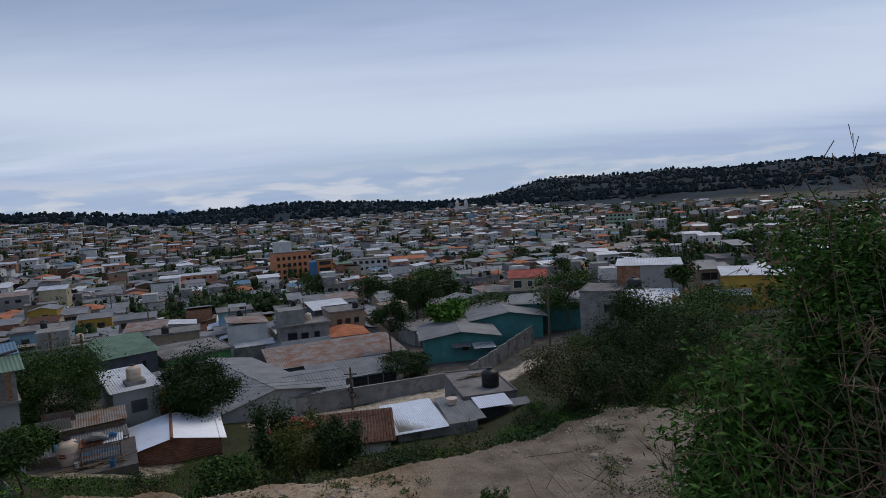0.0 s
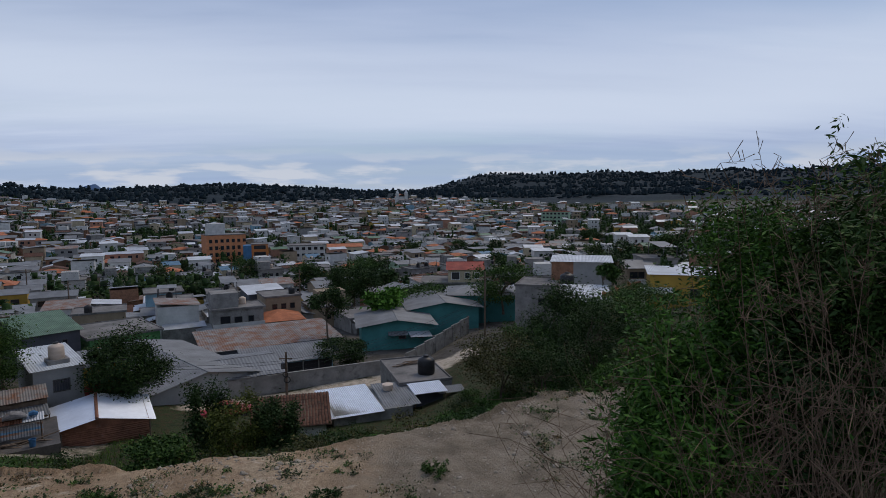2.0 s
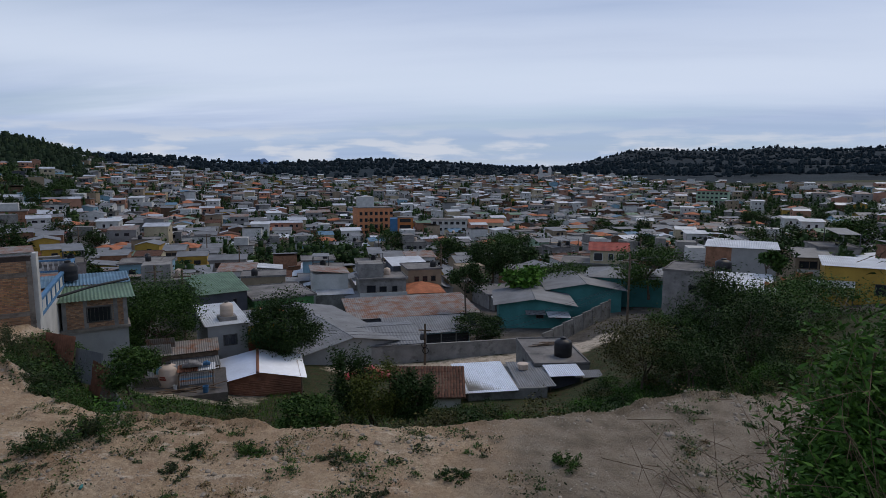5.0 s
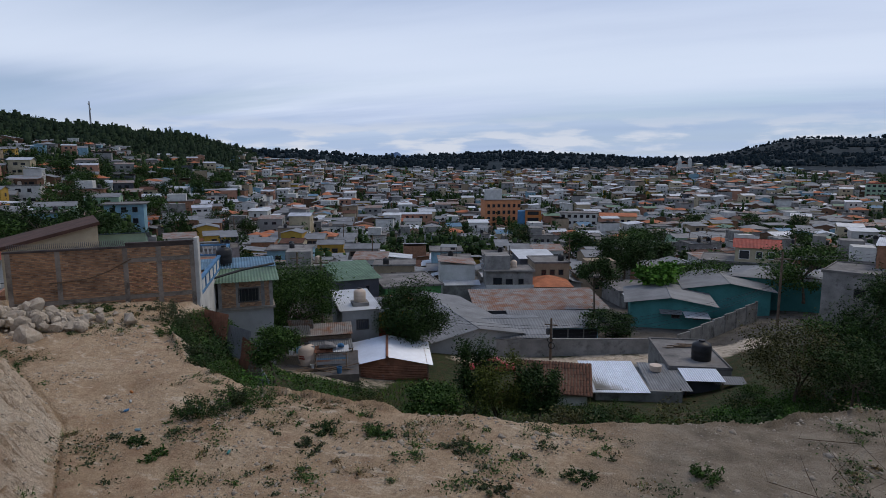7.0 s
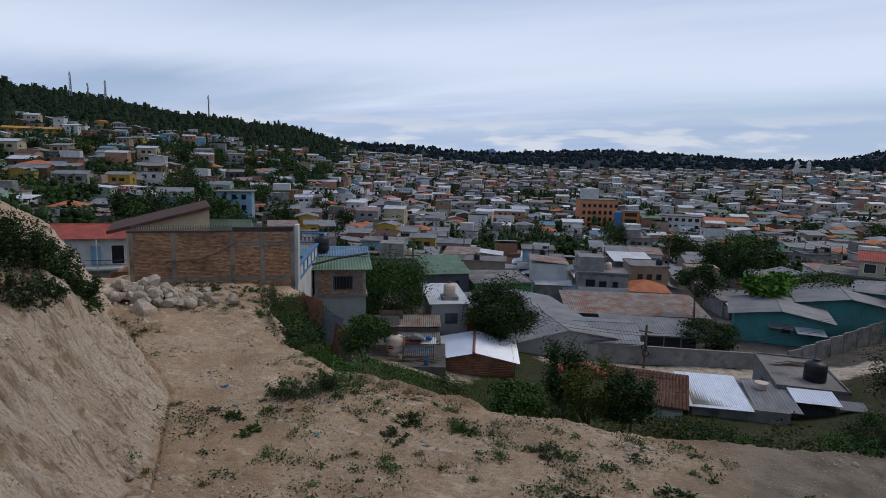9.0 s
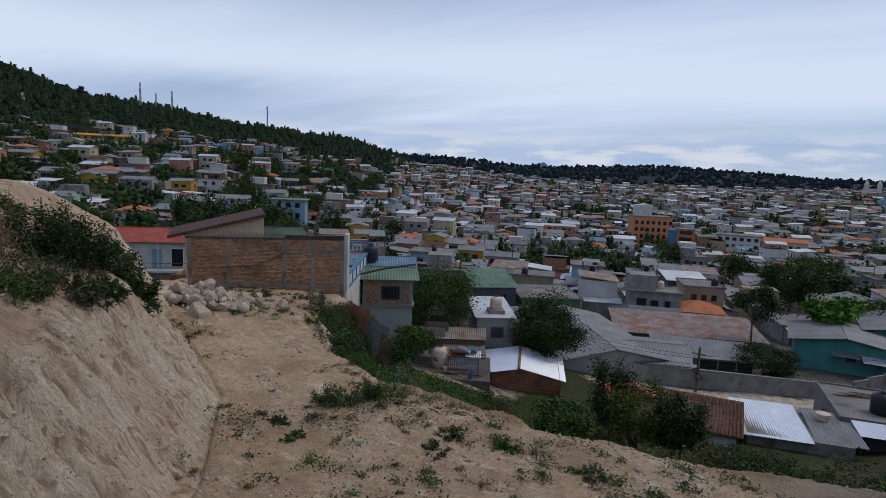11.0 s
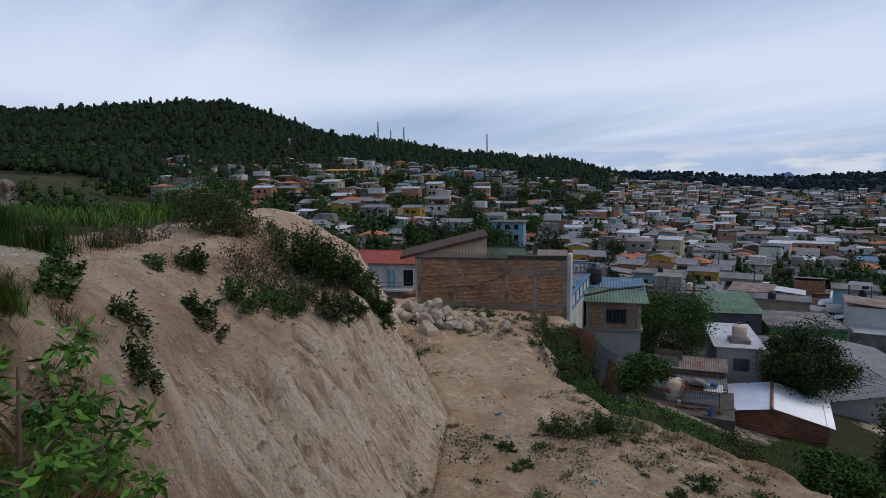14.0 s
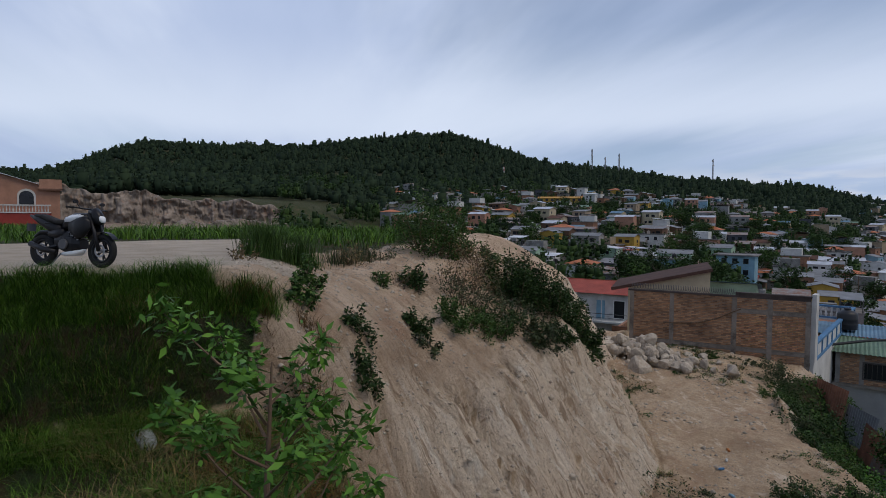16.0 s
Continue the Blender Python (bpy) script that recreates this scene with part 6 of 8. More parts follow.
# low shrubs all over the slope under the rim
SLOPE_KINDS = [tree(0, 0, 0, 0.85 + 0.14 * k, 0.9 + 0.1 * k, 0.5 + 0.07 * k, 1500, 0.07, (LEAF_MID, LEAF_DARK, LEAF_SHRUB, MATS["leaf_olive"], LEAF_DARK)[k], ("low green shrub on the slope below the terrace", "low dark shrub on the slope below the terrace", "fresh green shrub on the slope below the terrace", "olive shrub on the slope below the terrace", "dark leafy shrub on the slope below the terrace")[k], 400 + k, 0.04, 16, 0.26, stems=3, name="shrub", category="shrub", group="shrubs on the slope", low=-0.9) for k in range(5)]
rs = random.Random(12)
made = 0
for _ in range(4000):
    px, py = rs.uniform(-22, 24), rs.uniform(20, 50)
    gz, so, ro, _r, _t = (float(q[0]) for q in land(np.array([px]), np.array([py])))
    if so > 0.3 or ro > 0.2 or gz > -7.6 or math.hypot(px, py) > 52 or any(math.hypot(px - a, py - b) < q for a, b, q in ((-24, 45, 8), (-29, 41, 7), (-8, 47.5, 6), (-2, 51, 6.5), (4, 56, 6), (-31, 36, 5))) or float(vnoise(px / 5, py / 5, 72)) < -0.35:
        continue
    mp = pose(px, py, gz - 0.15, 0, 0, rs.uniform(0, 360))
    if made < 5:
        SLOPE_KINDS[made].matrix_basis = mp
    else:
        copy_thing(SLOPE_KINDS[rs.randrange(5)], mp)
    made += 1
    if made == 130:
        break


# shrubs on the cut bank
def ragged(x, y, h, r, stems, n, leaf, mat, label, seed, name="bush", category="bush", group="bushes on the bank", wide=0.12, long=2.2, sink=0.0):
    """A ragged plant of many upright, uneven stems, leafy from near the foot to their tips."""
    rg = np.random.default_rng(seed)
    m, lp = Mesh(), []
    for s in range(stems):
        a = rg.uniform(0, 2 * np.pi)
        q = math.sqrt(rg.uniform(0, 1))
        b = np.array([math.cos(a), math.sin(a), 0]) * 0.55 * r * q
        b[2] = ground_z(x + b[0], y + b[1]) - ground_z(x, y) - 0.08
        e = b + np.array([math.cos(a) * 0.65 * r * q, math.sin(a) * 0.65 * r * q, h * rg.uniform(0.45, 1.0) * (1.08 - 0.4 * q)]) + rg.normal(size=3) * 0.08 * h
        c = b * 0.5 + e * 0.5 + rg.normal(size=3) * 0.07 * h
        m.tube([tuple(b), tuple(c), tuple(e)], [0.012 * h ** 0.5, 0.008 * h ** 0.5, 0.002], 4)
        for u in rg.uniform(0.12, 1.0, n // stems) ** 0.8:
            p = (1 - u) ** 2 * b + 2 * u * (1 - u) * c + u * u * e
            lp.append(p + rg.normal(size=3) * wide * h * (1.15 - 0.75 * u))
    o = m.ob(name, TWIG)
    o.matrix_basis = pose(x, y, ground_z(x, y) - sink)
    v, f = leaves(np.array(lp), leaf, rg, 0.3, long, 0.12)
    bulk("foliage", v, f, mat, o)
    return tagged(o, label, category, group=group)


LEAF_GREY = leaf_material("leaf_greygreen", (0.05, 0.068, 0.034))
for k, (bx, by, bh, br, st, nn, lf, mt, lab) in enumerate([
        (-22.4, 6.1, 2.7, 1.05, 30, 4200, 0.042, LEAF_MID, "upright dark bush on the crest of the bank"),
        (-23.0, 7.0, 1.3, 0.9, 16, 2000, 0.05, LEAF_MID, "low dark bush on the crest of the bank"),
        (-20.4, 8.5, 1.8, 0.95, 26, 4000, 0.046, LEAF_DARK, "dense dark bush hanging over the cut bank"),
        (-20.2, 9.5, 1.7, 0.95, 26, 4000, 0.046, LEAF_DARK, "dense dark bush hanging over the cut bank"),
        (-21.0, 10.7, 1.6, 0.95, 26, 3600, 0.046, LEAF_DARK, "dense dark bush hanging over the cut bank"),
        (-21.9, 11.7, 1.4, 0.8, 20, 3200, 0.055, LEAF_DARK, "dark bush on the nose of the cut bank"),
        (-21.4, 7.6, 1.3, 0.9, 20, 800, 0.038, LEAF_DRY, "dry grey-brown bush on the bank"),
        (-19.3, 6.6, 1.5, 0.8, 26, 800, 0.036, LEAF_DRY, "dry grey-brown bush on the bank"),
        (-18.2, 6.0, 1.3, 0.75, 28, 800, 0.036, LEAF_GREY, "tall dry weeds on the bank"),
        (-18.7, 7.4, 1.2, 0.8, 26, 1000, 0.038, LEAF_GREY, "tall grey-green weeds on the bank"),
        (-17.6, 6.9, 1.0, 0.75, 20, 1300, 0.04, LEAF_DARK, "low green bush on the bank"),
        (-16.6, 5.4, 0.95, 0.65, 20, 1500, 0.038, LEAF_MID, "low bush on the bank slope"),
        (-16.9, 6.2, 0.9, 0.65, 18, 1200, 0.038, LEAF_MID, "low bush on the bank slope"),
        (-17.9, 8.2, 0.8, 0.6, 16, 1500, 0.045, LEAF_GREY, "low grey-green bush on the bank"),
        (-18.9, 9.2, 0.8, 0.7, 16, 1500, 0.045, LEAF_DARK, "low dark bush on the lip of the cut"),
        (-17.8, 4.35, 0.75, 0.34, 14, 700, 0.05, LEAF_DARK, "small upright succulent bush on the bank"),
        (-15.8, 4.05, 0.62, 0.32, 13, 650, 0.045, LEAF_DARK, "small upright succulent bush on the bank"),
        (-15.2, 4.2, 0.42, 0.3, 10, 330, 0.04, LEAF_GREY, "small dark weed on the bank"),
        (-17.1, 3.3, 0.5, 0.3, 9, 260, 0.045, LEAF_MID, "small green weed on the bank"),
        (-17.6, 3.9, 0.75, 0.5, 12, 90, 0.03, LEAF_DRY, "bare dry twiggy weed on the bank"),
        (-13.6, 2.45, 0.6, 0.3, 10, 420, 0.045, LEAF_DARK, "small dark bush hanging on the bank"),
        (-12.6, 2.4, 0.7, 0.32, 11, 520, 0.045, LEAF_DARK, "small dark bush hanging on the bank"),
        (-14.2, 1.45, 0.7, 0.32, 9, 420, 0.05, LEAF_MID, "small green weed at the edge of the grass"),
        (-13.2, 1.25, 0.5, 0.35, 9, 400, 0.05, LEAF_MID, "small green weed at the edge of the grass"),
        (-11.6, 1.2, 0.55, 0.4, 9, 500, 0.045, LEAF_DARK, "small dark weed at the edge of the grass"),
        (-12.0, 0.4, 0.5, 0.3, 8, 300, 0.055, LEAF_FRESH, "broad-leaved young plant in the grass"),
        (-24.6, 9.2, 0.9, 0.6, 14, 900, 0.05, LEAF_MID, "low green bush on the crest"),
        (-18.9, 2.9, 0.9, 0.5, 26, 300, 0.03, GRASS_DRY, "dry pale bush on the crest"),
        (-20.2, 3.8, 0.8, 0.6, 20, 500, 0.035, LEAF_GREY, "dry pale bush on the crest"),
        (-15.0, 0.2, 0.5, 0.5, 12, 120, 0.035, LEAF_DRY, "dry stalky weed at the edge of the road")]):
    ragged(bx, by, bh, br, st, int(nn * (1.9 if nn >= 3000 else 1.3)), lf, mt, lab, 60 + k)
for k, (bx, by, n) in enumerate(((-16.4, 0.54, 900), (-17.2, 1.4, 700), (-16.9, 0.9, 260), (-19.9, 3.2, 300), (-19.0, 2.5, 260))):
    rg = np.random.default_rng(90 + k)
    q = rg.normal(size=(n, 3)) * np.array([0.24, 0.24, 0]) + np.array([0, 0, -0.05])
    v, f = blades(q, 0.85 if k < 2 else 0.6, 0.0065, rg, 0.55)
    o = bulk("reed_clump", v, f, LEAF_MID if k < 3 else LEAF_GREY)
    o.matrix_basis = pose(bx, by, ground_z(bx, by))
    tagged(o, "upright green reed clump at the edge of the road" if k < 3 else "grey-green reed clump on the crest of the bank", "reeds", group="reed clumps")

# sapling close to the camera, growing up out of the hollow
sap_z = -3.4
sapling = new("sapling")
sapling.matrix_basis = pose(-6.75, 0.85, sap_z)
rg = np.random.default_rng(5)
Mesh().tube([(0, 0, -0.4), (0.02, 0.03, 1.2), (-0.03, 0.0, 2.3), (0.03, 0.05, 3.35)], [0.045, 0.036, 0.026, 0.008], 8).ob("stem", TWIG, sapling)
lp, ls = [], []
for k in range(16):
    h0 = 1.3 + 1.9 * k / 16
    a = k * 2.4
    ln = rg.uniform(0.6, 1.15) * (1.15 - 0.35 * k / 16)
    tip = (math.cos(a) * ln * 0.85, math.sin(a) * ln * 0.85, h0 + ln * 0.75)
    mid = (tip[0] * 0.45, tip[1] * 0.45, h0 + ln * 0.28)
    Mesh().tube([(0, 0, h0), mid, tip], [0.016, 0.011, 0.004], 5).ob("branch", TWIG, sapling)
    for u in np.linspace(0.25, 1.05, 26) ** 0.6:
        base = np.array(mid) * (1 - u) + np.array(tip) * u
        for _ in range(4):
            lp.append(base + rg.normal(size=3) * 0.075)
v, f = leaves(np.array(lp), 0.043, rg, 0.5, 2.9, 0.10)
bulk("foliage", v, f, LEAF_FRESH, sapling)
tagged(sapling, "leafy green sapling with pale branching stem", "sapling")

# thicket beside the camera: leafy stems and dry brush
for k, (sx, sy, top, r, n, lf, mt, lab) in enumerate([
        (2.45, 5.2, 0.2, 0.75, 9500, 0.061, LEAF_SHRUB, "fresh green leafy shrub beside the path"),
        (2.55, 4.3, -0.35, 0.75, 8500, 0.061, LEAF_SHRUB, "fresh green leafy shrub at the edge of the bank"),
        (2.0, 4.2, -1.0, 0.55, 5200, 0.058, LEAF_SHRUB, "low leafy shrub at the edge of the bank"),
        (3.3, 5.3, 1.75, 0.55, 11000, 0.050, LEAF_SHRUB, "tall shrub with hanging narrow leaves"),
        (4.3, 5.0, 1.6, 0.85, 10000, 0.066, LEAF_MID, "tall shrub with hanging narrow leaves"),
        (5.3, 5.6, 1.9, 1.1, 11000, 0.066, LEAF_MID, "tall dark shrub beside the camera"),
        (5.1, 4.2, 1.9, 1.0, 8500, 0.066, LEAF_MID, "tall dark shrub beside the camera"),
        (3.9, 5.9, 1.45, 0.7, 9000, 0.050, LEAF_MID, "dark leafy shrub in the thicket"),
        (3.4, 4.4, 0.7, 0.7, 2100, 0.065, LEAF_DARK, "dark leafy shrub in the thicket")]):
    rg = np.random.default_rng(130 + k)
    gz = ground_z(sx, sy)
    o = new("shrub")
    o.matrix_basis = pose(sx, sy, gz)
    hh = top - gz
    lp = []
    for s in range(7):
        a = rg.uniform(0, 2 * np.pi)
        rr_ = r * rg.uniform(0.3, 1.0)
        e = np.array([math.cos(a) * rr_, math.sin(a) * rr_, hh * rg.uniform(0.72, 1.0)])
        b = np.array([math.cos(a) * 0.15, math.sin(a) * 0.15, -0.2])
        m1 = b * 0.5 + e * 0.5 + rg.normal(size=3) * 0.08 - np.array([math.cos(a), math.sin(a), 0]) * 0.12
        Mesh().tube([tuple(b), tuple(m1), tuple(e)], [0.022, 0.014, 0.004], 5).ob("stem", TWIG, o)
        lo = 0.45 if hh > 4 else 0.25
        # leaves sit in sprays along the stem, drooping at the tips
        for u in rg.uniform(lo, 1.0, n // 42):
            p = (1 - u) ** 2 * b + 2 * u * (1 - u) * m1 + u * u * e + rg.normal(size=3) * np.array([0.30, 0.30, 0.2]) * r
            lp += list(p + rg.normal(size=(13, 3)) * np.array([0.06, 0.06, 0.075]))
    v, f = leaves(np.array(lp), lf * 0.45, rg, 0.3, 3.3, 0.1)
    bulk("foliage", v, f, mt, o)
    tagged(o, lab, "shrub", group="shrubs of the thicket")
tw = Mesh()
rg = np.random.default_rng(77)
for k in range(560):
    a, dd = radians(-rg.uniform(27, 48)), rg.uniform(4.2, 6.8)
    bx, by = -math.sin(a) * dd - 0.3, math.cos(a) * dd - 0.6
    gz = ground_z(bx, by)
    tall = k % 9 == 0 and a < radians(-36)
    h1 = rg.uniform(1.0, 3.4) if not tall else rg.uniform(1.2, 1.75) - gz
    h1 = min(h1, (0.2 if not tall else 1.9) - gz)
    pt = np.array([bx, by, gz])
    way = np.array([rg.normal() * 0.35, rg.normal() * 0.35, 1.0]) if not tall else np.array([rg.normal() * 0.1, rg.normal() * 0.1, 1.0])
    line = [tuple(pt)]
    for q in range(5):
        way = way + rg.normal(size=3) * (0.32 if not tall else 0.1) * np.array([1, 1, 0.5])
        pt = pt + way / np.linalg.norm(way) * h1 / 5
        line.append(tuple(pt))
    tw.tube(line, [0.007, 0.006, 0.005, 0.004, 0.003, 0.0015], 4)
    for q in range(4 if not tall else 9):
        s0 = np.array(line[2 + q % 4]) if not tall else np.array(line[3 + q % 3])
        e1 = s0 + rg.normal(size=3) * (np.array([0.22, 0.22, 0.10]) if not tall else np.array([0.09, 0.09, 0.06])) + np.array([0, 0, 0.12])
        e2 = e1 + rg.normal(size=3) * np.array([0.14, 0.14, 0.12])
        tw.tube([tuple(s0), tuple(e1), tuple(e2)], [0.0035, 0.0025, 0.0012], 3)
        if tall:
            for w_ in range(7):
                st = e1 + (e2 - e1) * w_ / 6
                hd = st + rg.normal(size=3) * 0.05 + np.array([0, 0, 0.04])
                tw.tube([tuple(st), tuple(hd)], [0.0016, 0.0028], 3)
tagged(tw.ob("dry_brush", TWIG), "tangle of dry brown twigs beside the path", "brush", kind="stuff")

# grass of the hollow and the verge, weeds and ground cover
def scatter(n, x0, x1, y0, y1, test, rg):
    x, y = rg.uniform(x0, x1, n), rg.uniform(y0, y1, n)
    z, soil, road, rock, town = land(x, y)
    k = test(x, y, z, soil, road)
    return np.stack([x, y, z], 1)[k]


rg = np.random.default_rng(31)
p = scatter(430000, -26, -3.5, -14, 8, lambda x, y, z, s, r: (s < 0.85 * rg.random(len(x))) & (r < 0.5) & (np.degrees(np.arctan2(-(x + 1.88), y - 1.0)) > 74) & (np.hypot(x + 1.88, y - 1) < 12.6 + 0.5 * vnoise(x, y, 64)) & (np.hypot(x + 1.9, y - 1) > 2.6) & (vnoise(x * 1.3, y * 1.3, 66) + 0.4 * vnoise(x * 4, y * 4, 67) + 0.12 * (np.hypot(x + 1.9, y - 1) - 9.5) > -0.42), rg)
v, f = blades(p, 0.22 * (1 + 0.8 * vnoise(p[:, 0] * 1.7, p[:, 1] * 1.7, 63)), 0.0042, rg, 1.9)
tagged(bulk("grass", v, f, GRASS), "lush green grass on the slope below the road", "grass", kind="stuff")
p2 = p[vnoise(p[:, 0] * 0.9, p[:, 1] * 0.9, 12) + 0.35 * (10.2 - np.hypot(p[:, 0] + 1.9, p[:, 1] - 1)) > 0.1][::2]
v, f = blades(p2, 0.26, 0.0042, rg, 2.2)
tagged(bulk("dry_grass", v, f, GRASS_DRY), "dry yellowish grass among the green", "grass", kind="stuff")
p = scatter(110000, -14.2, -8.5, -9, 2, lambda x, y, z, s, r: (s < 0.5) & (r < 0.6) & (np.abs(np.hypot(x + 1.88, y - 1) - 10.55) < 1.3) & (vnoise(x * 1.5, y * 1.5, 75) > -0.6), rg)
v, f = blades(p, 0.24, 0.0045, rg, 1.7)
tagged(bulk("lip_grass", v, f, GRASS), "thick green grass hanging over the lip of the hollow", "grass", kind="stuff")
p = scatter(90000, -16, -6, -3, 5, lambda x, y, z, s, r: (r < 0.4) & (np.abs(np.degrees(np.arctan2(-(x + 1.88), y - 1.0)) - 91 + 5 * fbm(x, y, 69, 2) + 0.9 * (10 - np.hypot(x + 1.88, y - 1))) < 4.5) & (np.hypot(x + 1.88, y - 1) < 11.0) & (np.hypot(x + 1.88, y - 1) > 4) & (vnoise(x * 2.2, y * 2.2, 70) > -0.25), rg)
v, f = blades(p, 0.2, 0.0045, rg, 1.9)
tagged(bulk("red_grass", v, f, leaf_material("grass_red", (0.12, 0.075, 0.03), 0.5)), "reddish-brown dry grass along the edge of the hollow", "grass", kind="stuff")
p = scatter(60000, -62, -14, -34, 12, lambda x, y, z, s, r: (s < 0.3) & (r < 0.3) & (np.hypot(x + 1.9, y - 1) > 22), rg)
p[:, 2] -= 0.05
v, f = blades(p, 0.45 * (1 + 0.7 * vnoise(p[:, 0] / 2, p[:, 1] / 2, 65)), 0.02, rg, 1.0)
tagged(bulk("verge_grass", v, f, GRASS), "tall green grass beyond the dirt road", "grass", kind="stuff")
# vegetation of the slope below the terrace rim
p = scatter(52000, -36, 18, 17, 46, lambda x, y, z, s, r: (s < 0.5) & (r < 0.4) & (vnoise(x / 2.2, y / 2.2, 44) > -0.55), rg)
v, f = blades(p, 0.32, 0.013, rg, 0.8)
tagged(bulk("slope_grass", v, f, GRASS), "rough green grass on the slope below the rim", "grass", kind="stuff")
p = scatter(60000, -34, 6, 17.5, 36, lambda x, y, z, s, r: (s < 0.55) & (r < 0.4) & (vnoise(x / 2.6, y / 2.6, 45) > -0.1), rg)
p[:, 2] += rg.uniform(0.05, 0.6, len(p)) * (0.5 + 0.5 * vnoise(p[:, 0] / 1.3, p[:, 1] / 1.3, 46))
v, f = leaves(p, 0.11, rg, 0.9, 1.3, 0.1)
tagged(bulk("ground_cover", v, f, LEAF_MID), "broad-leaved creeping ground cover along the rim", "plants", kind="stuff")
# weeds on the terrace: low leafy patches, a few of them dry
seeds = scatter(5200, -34, 10, 9, 27, lambda x, y, z, s, r: (s > 0.9) & (z < -6.2) & (vnoise(x / 2.4, y / 2.4, 47) + 0.5 * vnoise(x * 1.1, y * 1.1, 48) > 0.12), rg)[:520]
sr = np.repeat(rg.lognormal(-1.85, 0.55, len(seeds)), 46)
wp = np.repeat(seeds, 46, 0)
off = rg.normal(size=(len(wp), 3)) * np.column_stack([sr, sr, 0.22 * sr])
wp = wp + off + np.column_stack([0 * sr, 0 * sr, 0.25 * sr * np.exp(-(off[:, 0] ** 2 + off[:, 1] ** 2) / (2 * sr ** 2)) + 0.012])
dryness = np.repeat(rg.random(len(seeds)), 46)
for nm, mt, lo, hi, lab in (("weeds", LEAF_GREY, 0.0, 0.5, "low grey-green weeds spread over the bare soil"), ("weed_leaves", LEAF_MID, 0.5, 0.8, "small green leafy weeds on the bare soil"), ("dry_weeds", LEAF_DRY, 0.8, 1.1, "reddish dry weeds on the bare soil")):
    v, f = leaves(wp[(dryness >= lo) & (dryness < hi)], 0.048, rg, 0.9, 2.0, 0.15)
    tagged(bulk(nm, v, f, mt), lab, "weeds", kind="stuff")
wp = np.repeat(seeds[::3], 14, 0)
wp = wp + rg.normal(size=wp.shape) * np.array([0.1, 0.1, 0.0])
v, f = blades(wp, 0.16, 0.006, rg, 1.6)
tagged(bulk("grass_tufts", v, f, GRASS), "sparse thin grass on the bare soil", "grass", kind="stuff")
WEEDS = [(-14.9, 14.9, 0.75, 0.75), (-13.8, 16.2, 0.95, 0.9), (-14.6, 16.0, 0.7, 0.6), (-10.4, 15.6, 0.35, 0.5), (-8.8, 16.1, 0.4, 0.45), (-10.2, 14.6, 0.3, 0.5), (-15.4, 12.9, 0.25, 0.4), (-14.2, 12.4, 0.25, 0.35), (-6.0, 16.0, 0.3, 0.45), (-2.4, 15.6, 0.3, 0.4), (0.8, 16.8, 0.4, 0.4), (-4.4, 14.2, 0.25, 0.4), (-22.5, 22.4, 0.6, 0.8), (-24.0, 23.0, 0.5, 0.9), (-26.6, 25.4, 1.3, 0.9), (-25.4, 24.6, 0.9, 0.8), (-23.3, 23.2, 0.9, 0.7), (-21.0, 21.4, 1.0, 0.8), (-19.2, 20.2, 1.1, 0.8), (-17.6, 19.2, 0.8, 0.7), (-28.6, 25.2, 0.3, 0.9), (-30.2, 24.0, 0.3, 0.8)]
for k, (bx, by, bh, br) in enumerate(WEEDS):
    ragged(bx, by, bh, br, 18, int(600 + 2000 * br * bh), 0.04, (LEAF_DARK, LEAF_MID, LEAF_GREY)[k % 3], "low green bush growing on the bare terrace", 160 + k, group="bushes on the terrace", wide=0.16)

# ---- trees of the town and woods of the hills ----
TREE_KINDS = []
for k in range(9):
    h = 5.5 + 0.6 * k
    t = tree(0, 0, 0, h, 2.4 + 0.25 * (k % 4), h * 0.33, 1100, 0.29, (LEAF_DARK, LEAF_MID, LEAF_DARK)[k % 3], ("rounded dark green town tree", "leafy green tree among the houses", "dark tree among the roofs")[k % 3], 200 + k, 0.16, 16, 0.24, group="town trees")
    TREE_KINDS.append(t)
tr = random.Random(3)
cand = [s for s in spots if s[4] and s[2] < 330]
tr.shuffle(cand)
placed = 0
extra = []
for x, y, d, az, green in cand:
    for _ in range(2):
        px, py = x + tr.uniform(-4.5, 4.5), y + tr.uniform(-4.5, 4.5)
        if any(math.hypot(px - a, py - b) < q for a, b, q in KEEP):
            continue
        if placed < 270:
            i = placed % len(TREE_KINDS)
            mp = pose(px, py, ground_z(px, py) - 0.2, 0, 0, tr.uniform(0, 360))
            if placed < len(TREE_KINDS):
                TREE_KINDS[i].matrix_basis = mp
            else:
                copy_thing(TREE_KINDS[i], mp)
            placed += 1
        else:
            extra.append((px, py))


